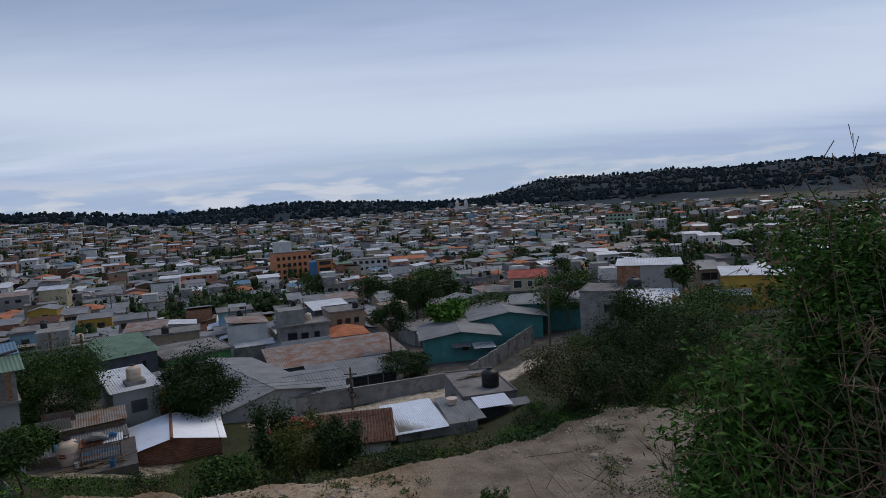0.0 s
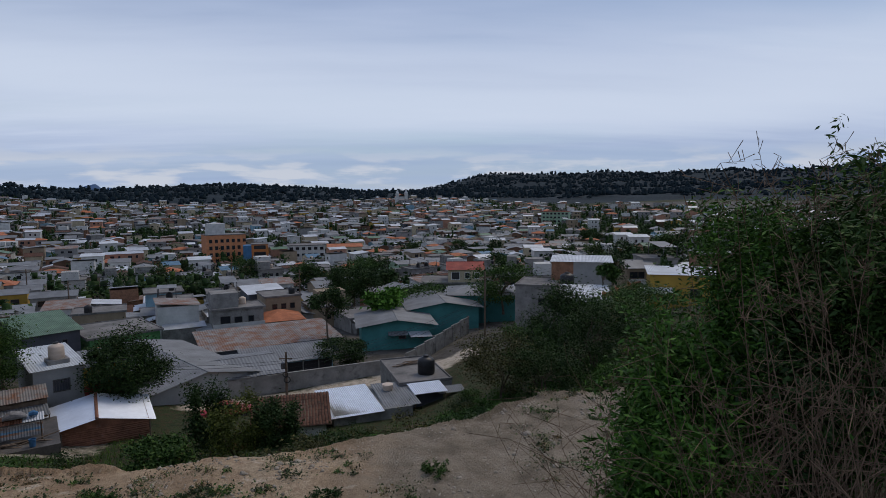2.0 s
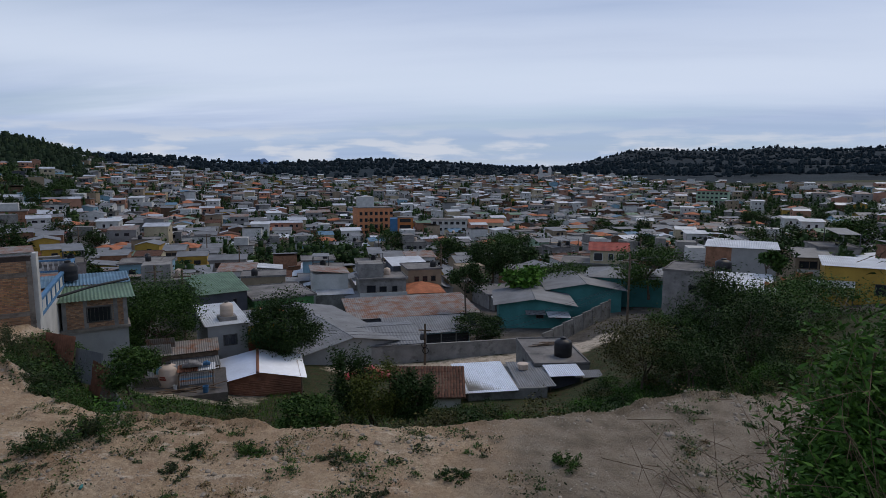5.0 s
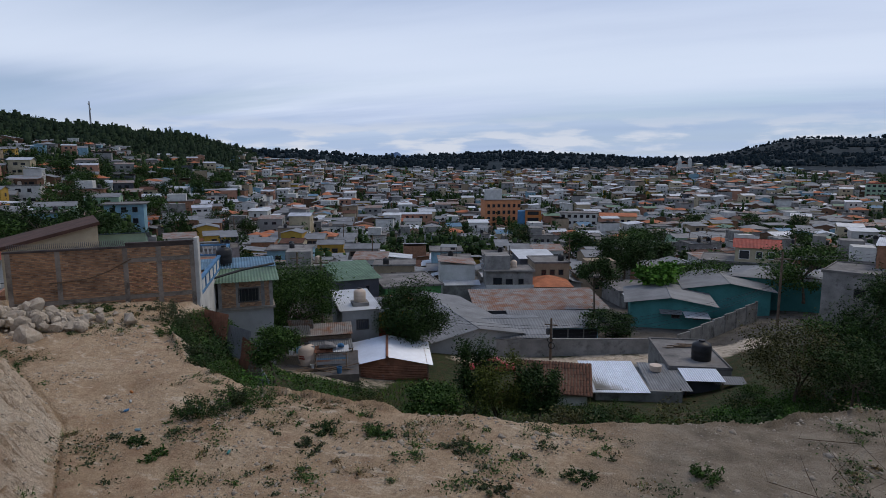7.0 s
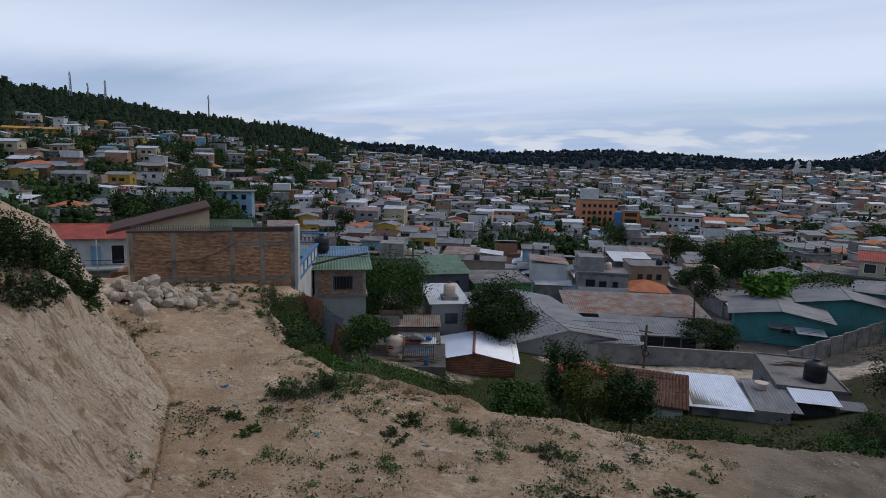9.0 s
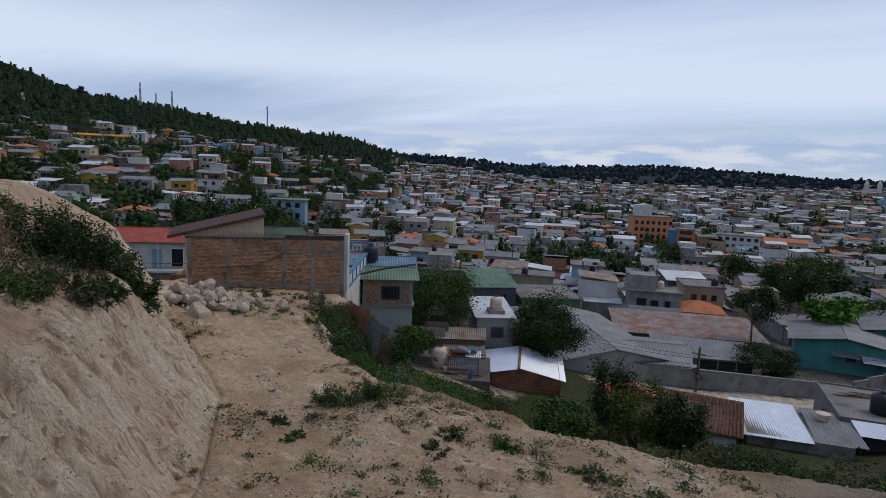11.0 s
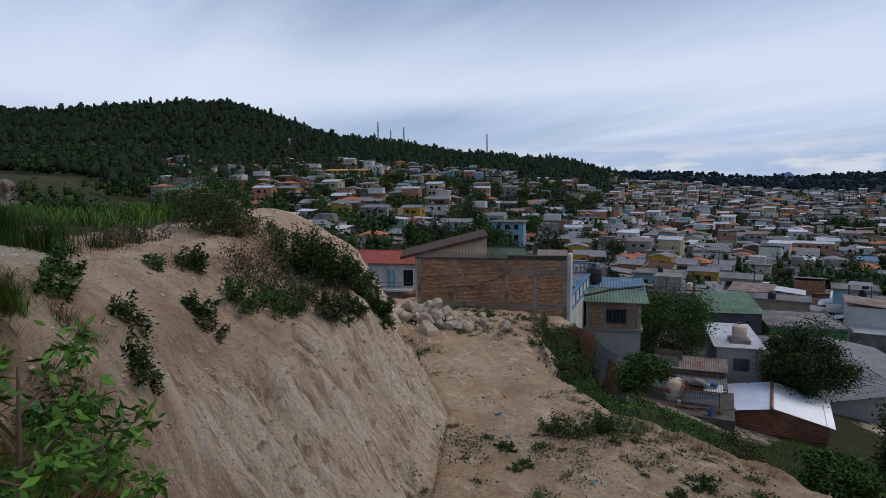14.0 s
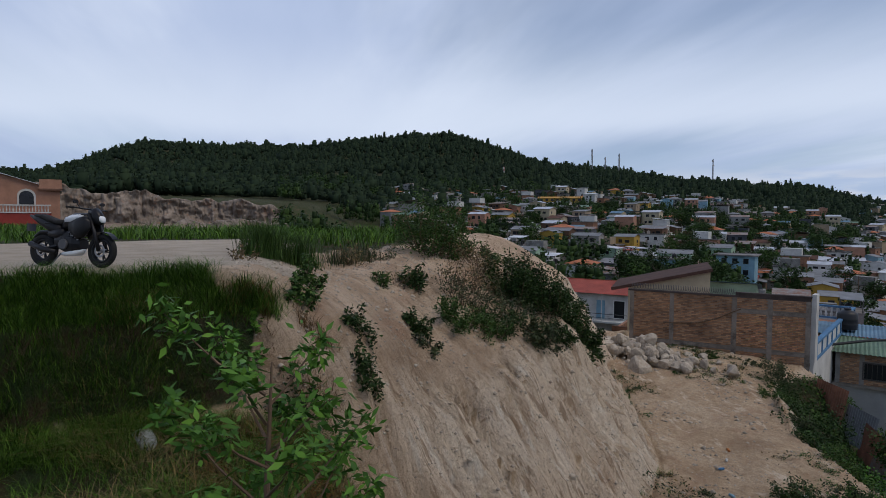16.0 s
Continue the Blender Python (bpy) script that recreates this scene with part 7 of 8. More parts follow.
def woods(name, xy, zz, heights, width, quads, leaf, mat, label, rg, pine=0.5, core=1.0):
    """Many distant crowns in one mesh: each a ragged cluster of leaf sprays, tall or round."""
    n = len(xy)
    base = np.repeat(np.column_stack([xy, zz]), quads, 0)
    h = np.repeat(heights, quads)
    is_pine = np.repeat(rg.random(n) < pine, quads)
    u = rg.random(n * quads)
    a = rg.uniform(0, 2 * np.pi, n * quads)
    prof = np.where(is_pine, 0.42 * (1.05 - u), 0.62 * np.sqrt(np.clip(1 - (2 * u - 1) ** 2, 0.05, 1)))
    r = prof * np.repeat(width, quads) * rg.uniform(0.3, 1.1, n * quads)
    p = base + np.stack([np.cos(a) * r, np.sin(a) * r, h * np.where(is_pine, 0.25 + 0.8 * u, 0.25 + 0.72 * u)], 1)
    v, f = leaves(p, leaf, rg, 0.5, 1.3, 0.2)
    # two rough solid boxes added inside every crown to darken its interior
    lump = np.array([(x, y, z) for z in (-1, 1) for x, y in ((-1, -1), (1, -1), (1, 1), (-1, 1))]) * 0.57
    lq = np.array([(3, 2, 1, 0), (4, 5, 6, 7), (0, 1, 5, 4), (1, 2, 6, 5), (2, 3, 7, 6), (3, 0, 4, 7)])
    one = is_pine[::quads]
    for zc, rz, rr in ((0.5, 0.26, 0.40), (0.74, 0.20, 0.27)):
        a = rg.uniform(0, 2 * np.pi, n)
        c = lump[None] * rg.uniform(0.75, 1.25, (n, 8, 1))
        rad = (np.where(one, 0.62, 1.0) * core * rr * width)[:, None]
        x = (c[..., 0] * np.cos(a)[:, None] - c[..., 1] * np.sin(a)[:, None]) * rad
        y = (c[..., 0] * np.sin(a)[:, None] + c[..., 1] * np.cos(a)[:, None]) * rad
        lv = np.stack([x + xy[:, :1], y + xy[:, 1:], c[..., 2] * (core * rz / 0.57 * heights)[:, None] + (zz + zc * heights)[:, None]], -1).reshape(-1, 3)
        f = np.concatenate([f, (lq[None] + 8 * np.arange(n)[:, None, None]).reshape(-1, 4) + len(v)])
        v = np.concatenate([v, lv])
    return tagged(bulk(name, v, f, mat), label, "trees", kind="stuff")


rg = np.random.default_rng(55)
ex = np.array(extra + [(s[0] + tr.uniform(-4, 4), s[1] + tr.uniform(-4, 4)) for s in spots if s[4] and s[2] >= 330] + [(s[0] + 5, s[1] + 4) for s in spots if s[2] > 180 and tr.random() < 0.34])
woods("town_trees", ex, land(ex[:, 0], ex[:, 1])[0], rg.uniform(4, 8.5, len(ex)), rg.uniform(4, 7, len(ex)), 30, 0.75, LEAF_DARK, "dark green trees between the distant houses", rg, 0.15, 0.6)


def hill_points(n, az0, az1, d0, d1, rg, test):
    a, d = np.radians(rg.uniform(az0, az1, n)), np.sqrt(rg.uniform(d0 ** 2, d1 ** 2, n))
    x, y = -np.sin(a) * d, np.cos(a) * d
    z = land(x, y)[0]
    k = test(np.degrees(a), d, z, x, y)
    return np.column_stack([x, y])[k], z[k]


xy, zz = hill_points(17000, 38, 122, 240, 930, rg, lambda a, d, z, x, y: (d > np.where(a < 72, 395 + 3 * (60 - a) + 25 * vnoise(x / 60, y / 60, 7), 262 + 20 * vnoise(x / 40, y / 40, 6))) & ((vnoise(x / 28, y / 28, 23) > 0.1) | (a < 82 + 9 * vnoise(x / 45, y / 45, 2)) | (a > 94 + 9 * vnoise(x / 45, y / 45, 4)) | (z > 34 + 12 * vnoise(x / 50, y / 50, 9)) | (d > 560)))
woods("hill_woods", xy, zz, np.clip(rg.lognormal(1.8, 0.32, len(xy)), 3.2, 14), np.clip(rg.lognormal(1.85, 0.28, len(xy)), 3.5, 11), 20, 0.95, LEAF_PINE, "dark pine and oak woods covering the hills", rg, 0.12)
xy, zz = hill_points(9000, 6, 90, 105, 470, rg, lambda a, d, z, x, y: (vnoise(x / 24, y / 24, 17) > np.where(a > 44, 0.12, 0.38)) & (d > np.where(a > 60, 105, np.where(a > 44, 120, 150))))
keepout = np.array([(q[0], q[1]) for q in spots if not q[4] and q[3] > 2 and q[2] < 500])
kd = np.min(np.hypot(xy[:, None, 0] - keepout[None, :, 0], xy[:, None, 1] - keepout[None, :, 1]), 1)
xy, zz = xy[kd > 6.5], zz[kd > 6.5]
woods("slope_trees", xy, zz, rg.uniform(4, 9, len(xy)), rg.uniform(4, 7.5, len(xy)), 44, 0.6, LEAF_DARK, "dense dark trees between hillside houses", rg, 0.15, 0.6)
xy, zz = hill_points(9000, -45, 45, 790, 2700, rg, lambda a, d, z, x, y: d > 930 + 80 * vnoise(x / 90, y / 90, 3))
# distance haze is put into the bluish leaf colour of these ridges
woods("ridge_woods", xy, zz, np.clip(rg.lognormal(1.9, 0.4, len(xy)), 3, 14), rg.uniform(9, 17, len(xy)), 10, 1.7, leaf_material("leaf_ridge", (0.016, 0.027, 0.035), 0.25, 0.95), "dark wooded ridges along the horizon, tinted with haze blue", rg, 0.1)

# ---- motorcycle on the road ----
BLACK = material("black_gloss", (0.010, 0.010, 0.012), 0.42, 0.2, 3, 12, 0.05, spec=0.25)
RUBBER = material("rubber", (0.016, 0.016, 0.016), 0.85, 0.25, 5, 30, 0.2)
WHITE_GLOSS = material("white_gloss", (0.70, 0.72, 0.74), 0.3, 0.05, 3, 12, 0.05, spec=0.5)
ALLOY = material("alloy", (0.30, 0.30, 0.31), 0.4, 0.2, 5, 30, 0.1, 0.8)


def torus(R, r, n=36, k=10, at=(0, 0, 0), flat=1.0):
    """A ring standing in the xz plane."""
    m = Mesh()
    vs = [(at[0] + (R + r * math.cos(b)) * math.cos(a), at[1] + r * flat * math.sin(b), at[2] + (R + r * math.cos(b)) * math.sin(a)) for a in np.linspace(0, 2 * math.pi, n, endpoint=False) for b in np.linspace(0, 2 * math.pi, k, endpoint=False)]
    fs = [(i * k + j, i * k + (j + 1) % k, ((i + 1) % n) * k + (j + 1) % k, ((i + 1) % n) * k + j) for i in range(n) for j in range(k)]
    return m.add(vs, fs)


def hull(sections, mi=0):
    """A body skinned over cross sections: each is x, half width, z of its bottom and of its top."""
    m = Mesh()
    k = 12
    vs = []
    for x, hw, z0, z1 in sections:
        zc, rz = (z0 + z1) / 2, (z1 - z0) / 2
        for j in range(k):
            a = 2 * math.pi * j / k
            c, s = math.cos(a), math.sin(a)
            vs.append((x, hw * math.copysign(abs(c) ** 0.7, c), zc + rz * math.copysign(abs(s) ** 0.7, s)))
    n = len(sections)
    fs = [(i * k + j, i * k + (j + 1) % k, (i + 1) * k + (j + 1) % k, (i + 1) * k + j) for i in range(n - 1) for j in range(k)]
    fs += [tuple(reversed(range(k))), tuple(range((n - 1) * k, n * k))]
    return m.add(vs, fs, mi)


BIKE_X, BIKE_Y, BIKE_YAW = -14.1, -3.18, 61
bike = new("motorcycle")
bike.matrix_basis = pose(BIKE_X, BIKE_Y, ground_z(BIKE_X, BIKE_Y) - 0.01, -5, 0, BIKE_YAW) @ Matrix.Diagonal((0.94, 0.94, 0.96, 1))
for wx, tyre_r in ((0.0, 0.064), (1.34, 0.052)):
    R = 0.31 - tyre_r
    w = torus(R, tyre_r, 40, 10, flat=1.0).ob("wheel", RUBBER, bike, "black rubber tyre on a dark alloy wheel", at=pose(wx, 0, 0.31), smooth=True)
    torus(R - 0.06, 0.028, 36, 8, flat=1.6).ob("rim", BLACK, w, smooth=True)
    for s in range(5):
        a = 2 * math.pi * s / 5
        for da in (-0.16, 0.16):
            Mesh().tube([(0.05 * math.cos(a), 0, 0.05 * math.sin(a)), ((R - 0.06) * math.cos(a + da), 0, (R - 0.06) * math.sin(a + da))], [0.016, 0.011], 6).ob("spoke", BLACK, w)
    Mesh().tube([(0, -0.08, 0), (0, 0.08, 0)], [0.04, 0.04], 12).ob("hub", ALLOY, w)
    torus(0.10, 0.018, 28, 6, at=(0, -0.065, 0), flat=0.2).ob("brake_disc", ALLOY, w)
for sy in (-0.09, 0.09):
    Mesh().tube([(1.34, sy, 0.31), (1.24, sy, 0.62), (1.08, sy, 1.0)], [0.036, 0.034, 0.024], 10).ob("fork", BLACK, bike, smooth=True)
    Mesh().tube([(0.0, sy, 0.31), (0.55, sy * 0.8, 0.42)], [0.028, 0.035], 8).ob("swingarm", BLACK, bike)
hull([(0.50, 0.10, 0.70, 0.86), (0.62, 0.16, 0.70, 0.95), (0.80, 0.19, 0.72, 1.01), (0.98, 0.18, 0.76, 1.0), (1.10, 0.10, 0.84, 0.96)]).ob("fuel_tank", BLACK, bike, "black fuel tank", smooth=True)
hull([(0.62, 0.178, 0.80, 0.93), (0.78, 0.205, 0.80, 0.985), (0.95, 0.195, 0.84, 0.985), (1.02, 0.16, 0.88, 0.96)]).ob("tank_panel", WHITE_GLOSS, bike, "white tank panel", smooth=True)
hull([(-0.20, 0.07, 0.93, 0.98), (0.0, 0.11, 0.88, 0.98), (0.14, 0.13, 0.82, 0.93), (0.36, 0.14, 0.78, 0.87), (0.55, 0.12, 0.77, 0.88)]).ob("seat", RUBBER, bike, smooth=True)
hull([(-0.34, 0.04, 0.93, 0.97), (-0.12, 0.09, 0.80, 0.95), (0.15, 0.12, 0.66, 0.87), (0.45, 0.13, 0.52, 0.80)]).ob("tail", BLACK, bike, smooth=True)
hull([(0.20, 0.13, 0.55, 0.68), (0.40, 0.15, 0.50, 0.72), (0.55, 0.15, 0.52, 0.72)]).ob("side_panel", BLACK, bike, smooth=True)
hull([(0.44, 0.13, 0.32, 0.52), (0.58, 0.17, 0.27, 0.60), (0.78, 0.17, 0.27, 0.60), (0.92, 0.11, 0.33, 0.52)]).ob("engine", BLACK, bike, "dark metal engine block")
for k in range(5):
    Mesh().box(0.66, 0.90, -0.12, 0.12, 0.50 + 0.035 * k, 0.512 + 0.035 * k).ob("cooling_fin", ALLOY, bike)
Mesh().tube([(0.62, -0.17, 0.42), (0.62, -0.2, 0.42)], [0.10, 0.09], 16).ob("engine_cover", STEEL, bike)
hull([(0.42, 0.06, 0.22, 0.26), (0.58, 0.13, 0.20, 0.29), (0.80, 0.13, 0.21, 0.33), (0.93, 0.05, 0.28, 0.34)]).ob("belly_pan", WHITE_GLOSS, bike, "white belly pan", smooth=True)
Mesh().tube([(0.45, -0.17, 0.28), (0.20, -0.19, 0.31), (-0.12, -0.2, 0.42)], [0.04, 0.055, 0.05], 12).ob("exhaust", BLACK, bike, smooth=True)
for sy in (-0.15, 0.15):
    hull([(0.72, 0.03, 0.66, 0.84), (0.90, 0.06, 0.52, 0.92), (1.06, 0.07, 0.56, 0.94), (1.18, 0.03, 0.70, 0.86)]).ob("tank_shroud", BLACK, bike, at=pose(0, sy, 0), smooth=True)
hull([(0.34, 0.12, 0.36, 0.62), (0.52, 0.15, 0.32, 0.66), (0.70, 0.14, 0.36, 0.70)]).ob("gearbox", BLACK, bike)
hull([(1.02, 0.05, 0.86, 1.08), (1.18, 0.10, 0.80, 1.10), (1.28, 0.08, 0.78, 1.0), (1.33, 0.03, 0.80, 0.9)]).ob("headlight_cowl", BLACK, bike, smooth=True)
hull([(1.24, 0.075, 0.84, 0.98), (1.33, 0.06, 0.82, 0.94), (1.35, 0.03, 0.83, 0.92)]).ob("headlight", WHITE_GLOSS, bike, "clear headlight", smooth=True)
Mesh().slab([(1.10, -0.09, 1.08), (1.20, -0.07, 1.02), (1.20, 0.07, 1.02), (1.10, 0.09, 1.08)], 0.01).ob("windscreen", GLASS, bike)
Mesh().tube([(1.02, -0.36, 1.08), (1.06, -0.2, 1.07), (1.06, 0.2, 1.07), (1.02, 0.36, 1.08)], [0.014] * 4, 8).ob("handlebar", BLACK, bike)
for sy in (-0.36, 0.36):
    Mesh().tube([(1.02, sy, 1.08), (0.96, sy * 1.32, 1.08)], [0.018, 0.018], 8).ob("grip", RUBBER, bike)
    Mesh().tube([(1.04, sy * 0.7, 1.08), (1.0, sy * 0.8, 1.17)], [0.007, 0.007], 6).ob("mirror_stem", BLACK, bike)
    hull([(0.97, 0.045, 1.16, 1.215), (1.01, 0.05, 1.155, 1.22)]).ob("mirror", BLACK, bike, at=pose(0, sy * 0.85, 0))
mg = []
for a in np.linspace(0.65, 2.5, 10):
    mg.append((1.34 + 0.345 * math.cos(a), 0.31 + 0.345 * math.sin(a)))
m = Mesh()
for k in range(len(mg) - 1):
    (xa, za), (xb, zb) = mg[k], mg[k + 1]
    m.add([(xa, -0.07, za), (xa, 0.07, za), (xb, 0.07, zb), (xb, -0.07, zb), (xa, -0.07, za + 0.012), (xa, 0.07, za + 0.012), (xb, 0.07, zb + 0.012), (xb, -0.07, zb + 0.012)], [(0, 1, 2, 3), (4, 7, 6, 5), (0, 3, 7, 4), (1, 5, 6, 2)])
m.ob("front_mudguard", BLACK, bike)
hull([(-0.20, 0.05, 0.52, 0.60), (-0.05, 0.08, 0.60, 0.68), (0.15, 0.08, 0.60, 0.68)]).ob("rear_mudguard", BLACK, bike)
Mesh().box(-0.34, -0.32, -0.09, 0.09, 0.66, 0.80).ob("number_plate", DARK_PAINT, bike)
Mesh().tube([(0.50, -0.1, 0.25), (0.42, -0.26, 0.0)], [0.012, 0.012], 6).ob("side_stand", STEEL, bike)
for k, (a, b) in enumerate((((1.06, 0.95), (0.62, 0.62)), ((0.62, 0.85), (0.1, 0.8)), ((1.02, 0.8), (0.85, 0.4)))):
    Mesh().tube([(a[0], -0.08, a[1]), (b[0], -0.1, b[1])], [0.022, 0.022], 8).ob("frame_tube", BLACK, bike)
tagged(bike, "black and white motorcycle parked on the dirt road", "motorcycle")

# ---- rubble and stones ----
def rock_mesh(seed, r=1.0):
    rg = np.random.default_rng(seed)
    bm = bmesh.new()
    bmesh.ops.create_icosphere(bm, subdivisions=2, radius=r)
    ax = rg.uniform(0.6, 1.15, 3)
    cuts = []
    for _ in range(9):
        q = rg.normal(size=3)
        cuts.append((Vector(q / np.linalg.norm(q)), r * rg.uniform(0.5, 0.8)))
    for v in bm.verts:
        for q, lim in cuts:
            over = v.co.dot(q) - lim
            if over > 0:
                v.co -= q * over
        v.co = Vector([v.co[k] * ax[k] for k in range(3)]) * (1.25 + rg.normal() * 0.04)
    me = bpy.data.meshes.new("rock")
    bm.to_mesh(me)
    bm.free()
    me.materials.append(STONE)
    return me


ROCKS = [rock_mesh(300 + k) for k in range(8)]
rubble = new("rubble_pile")
rubble.matrix_basis = pose(-30.6, 20.0, -6.75, 0, 0, 44.7)
rk = random.Random(9)
for k in range(290):
    u, w = rk.gauss(-0.3, 1.55), rk.gauss(0, 0.85)
    hgt = 1.35 * math.exp(-((u + 0.4) / 2.0) ** 2 - (w / 1.1) ** 2)
    s = rk.choice([0.07, 0.1, 0.13, 0.17, 0.22, 0.3]) if k > 16 else rk.uniform(0.35, 0.5)
    o = new("rock", ROCKS[k % 8])
    o.parent = rubble
    o.matrix_basis = pose(u, w, max(hgt * rk.uniform(0.55, 1.0), s * 0.4) - 0.02, rk.uniform(0, 360), rk.uniform(0, 360), rk.uniform(0, 360)) @ Matrix.Diagonal((s, s, s, 1))
tagged(rubble, "heap of broken pale rock in front of the brick wall", "rubble pile")
boulder = new("boulder", ROCKS[2])
boulder.matrix_basis = pose(-28.3, 18.6, -6.62, 20, 30, 60) @ Matrix.Diagonal((0.62, 0.55, 0.42, 1))
tagged(boulder, "large pale boulder at the foot of the rubble", "boulder")


def pebbles(name, pts, size, label, rg):
    """Small stones in one mesh: squashed octahedra of uneven corners."""
    n = len(pts)
    base = np.array([(1, 0, 0), (0, 1, 0), (-1, 0, 0), (0, -1, 0), (0, 0, 0.7), (0, 0, -0.5)])
    a = rg.uniform(0, 6.28, n)
    s = (size * rg.lognormal(0, 0.5, n))[:, None, None]
    c = base[None] * rg.uniform(0.6, 1.3, (n, 6, 1)) * s
    x = c[..., 0] * np.cos(a)[:, None] - c[..., 1] * np.sin(a)[:, None]
    y = c[..., 0] * np.sin(a)[:, None] + c[..., 1] * np.cos(a)[:, None]
    v = np.stack([x, y, c[..., 2]], -1) + pts[:, None]
    f = np.array([(0, 1, 4), (1, 2, 4), (2, 3, 4), (3, 0, 4), (1, 0, 5), (2, 1, 5), (3, 2, 5), (0, 3, 5)])
    return tagged(bulk(name, v.reshape(-1, 3), (f[None] + 6 * np.arange(n)[:, None, None]).reshape(-1, 3), STONE), label, "stones", kind="stuff")


rg = np.random.default_rng(71)
p = scatter(26000, -36, 10, 8, 28, lambda x, y, z, s, r: (s > 0.8) & (z < -6) & (vnoise(x / 2.0, y / 2.0, 52) > -0.25), rg)[:9000]
pebbles("stones", p, 0.02, "small pale stones strewn over the bare soil", rg)
p = scatter(26000, -34, 8, 8, 26, lambda x, y, z, s, r: (s > 0.8) & (z < -6.3) & (vnoise(x / 1.6, y / 1.6, 53) > 0.1), rg)[:2300]
pebbles("broken_stones", p, 0.05, "broken stones lying on the terrace", rg)
p = scatter(16000, -26, -8, 0, 14, lambda x, y, z, s, r: (s > 0.6) & (z > -6.4), rg)[:6500]
pebbles("bank_stones", p, 0.027, "small stones stuck in the bank", rg)
for k, (lx, ly, cl) in enumerate([(-17.6, 14.6, P["blue"]), (-18.2, 15.2, P["white"]), (-16.0, 13.4, P["skyblue"]), (-15.2, 15.2, P["white"]), (-12.2, 13.2, P["teal"]), (-19.0, 16.0, P["orange"])]):
    o = Mesh().lathe([(0.02, 0), (0.04, 0.02), (0.045, 0.15), (0.02, 0.19), (0.018, 0.22)], 8).ob("bottle", cl)
    o.matrix_basis = pose(lx, ly, ground_z(lx, ly) + 0.04, 88, 0, 50 * k)
    tagged(o, "crushed plastic bottle lying on the soil", "bottle", group="litter")
sack = hull([(-0.35, 0.05, 0.0, 0.1), (-0.2, 0.2, -0.02, 0.24), (0.1, 0.24, -0.02, 0.28), (0.32, 0.16, 0.0, 0.18), (0.38, 0.03, 0.02, 0.08)]).ob("sack", material("white_sack", (0.40, 0.42, 0.42), 0.6, 0.35, 5, 20, 0.6), smooth=True)
sack.matrix_basis = pose(-11.0, -0.93, ground_z(-11.0, -0.93) - 0.02, 10, 14, 30) @ Matrix.Diagonal((0.75, 0.6, 0.5, 1))
tagged(sack, "crumpled white plastic sack in the grass", "sack")

# ---- yard of the shack: tank, washing, clutter ----
yard_tank = water_tank(-28.3, 41.2, -15.2, 0.74, 1.75, False, "large beige water tank in the yard")
for k, zz in enumerate((0.62, 0.80)):
    Mesh().box(-0.26 + 0.05 * k, 0.26 - 0.05 * k, -0.765, -0.70, zz, zz + 0.1).ob("label_bar", P["red"], yard_tank)
yard = Mesh().box(-4.2, 2.4, -3.0, 3.2, -0.8, 0.0).ob("yard_slab", material("wet_concrete", (0.10, 0.09, 0.08), 0.5, 0.5, 0.9, 9, 0.4, second=(0.20, 0.17, 0.14), second_at=0.58))
yard.matrix_basis = pose(-26.6, 42.0, -15.2, 0, 0, 30)
tagged(yard, "wet concrete yard slab behind the shack", "yard", kind="structure")
wash = new("washing_line")
wash.matrix_basis = pose(-29.6, 40.1, -15.2, 0, 0, 30)
line = [(0.0 + 0.3 * k, 0, 1.75 - 0.25 * math.sin(math.pi * k / 10)) for k in range(11)]
Mesh().tube(line, [0.008] * 11, 4).ob("line", WHITE_FRAME, wash)
for k, (cx, cw, ch, mt) in enumerate([(0.25, 0.5, 0.7, P["white"]), (0.85, 0.45, 0.6, P["skyblue"]), (1.4, 0.35, 0.8, P["orange"]), (1.9, 0.5, 0.75, P["white"]), (2.5, 0.4, 0.6, P["salmon"])]):
    m = Mesh()
    n = 7
    vs = []
    for yy in (0.0, 0.012):
        for r_ in range(3):
            for c_ in range(n):
                vs.append((cx + cw * c_ / (n - 1) * (1 - 0.06 * r_), yy + 0.03 * math.sin(c_ * 1.9 + k) * r_, 1.62 - ch * r_ / 2))
    fs = [(o_ + r_ * n + c_, o_ + r_ * n + c_ + 1, o_ + (r_ + 1) * n + c_ + 1, o_ + (r_ + 1) * n + c_) for o_ in (0, 3 * n) for r_ in range(2) for c_ in range(n - 1)]
    m.add(vs, fs).ob("cloth", mt, wash, "washed cloth hanging on the line")
for px in (0.0, 3.0):
    Mesh().tube([(px, 0, -0.3), (px, 0, 1.8)], [0.03, 0.03], 6).ob("post", WOOD, wash)
tagged(wash, "washing line with hung clothes beside the tank", "washing line")
bench = new("sheet_rack")
bench.matrix_basis = pose(-26.9, 40.3, -15.2, 0, 0, 30)
for k in range(5):
    Mesh().sheet((0, 0.1 + 0.18 * k, 0.55 + 0.1 * k), (2.6, 0.1 + 0.18 * k, 0.55 + 0.1 * k), (2.6, 0.0 + 0.18 * k, 0.35 + 0.1 * k), (0, 0.0 + 0.18 * k, 0.35 + 0.1 * k), 0.16).ob("sheet", (ZINC_DULL, RUST_ZINC, R_BLUE)[k % 3], bench)
Mesh().sheet((-0.1, 1.6, 1.45), (1.4, 1.6, 1.45), (1.4, 0.7, 1.15), (-0.1, 0.7, 1.15), 0.16).ob("sheet", RUST, bench, "rusted roofing sheet")
Mesh().sheet((1.4, 1.6, 1.45), (2.7, 1.6, 1.45), (2.7, 0.7, 1.15), (1.4, 0.7, 1.15), 0.16).ob("sheet", ZINC, bench)
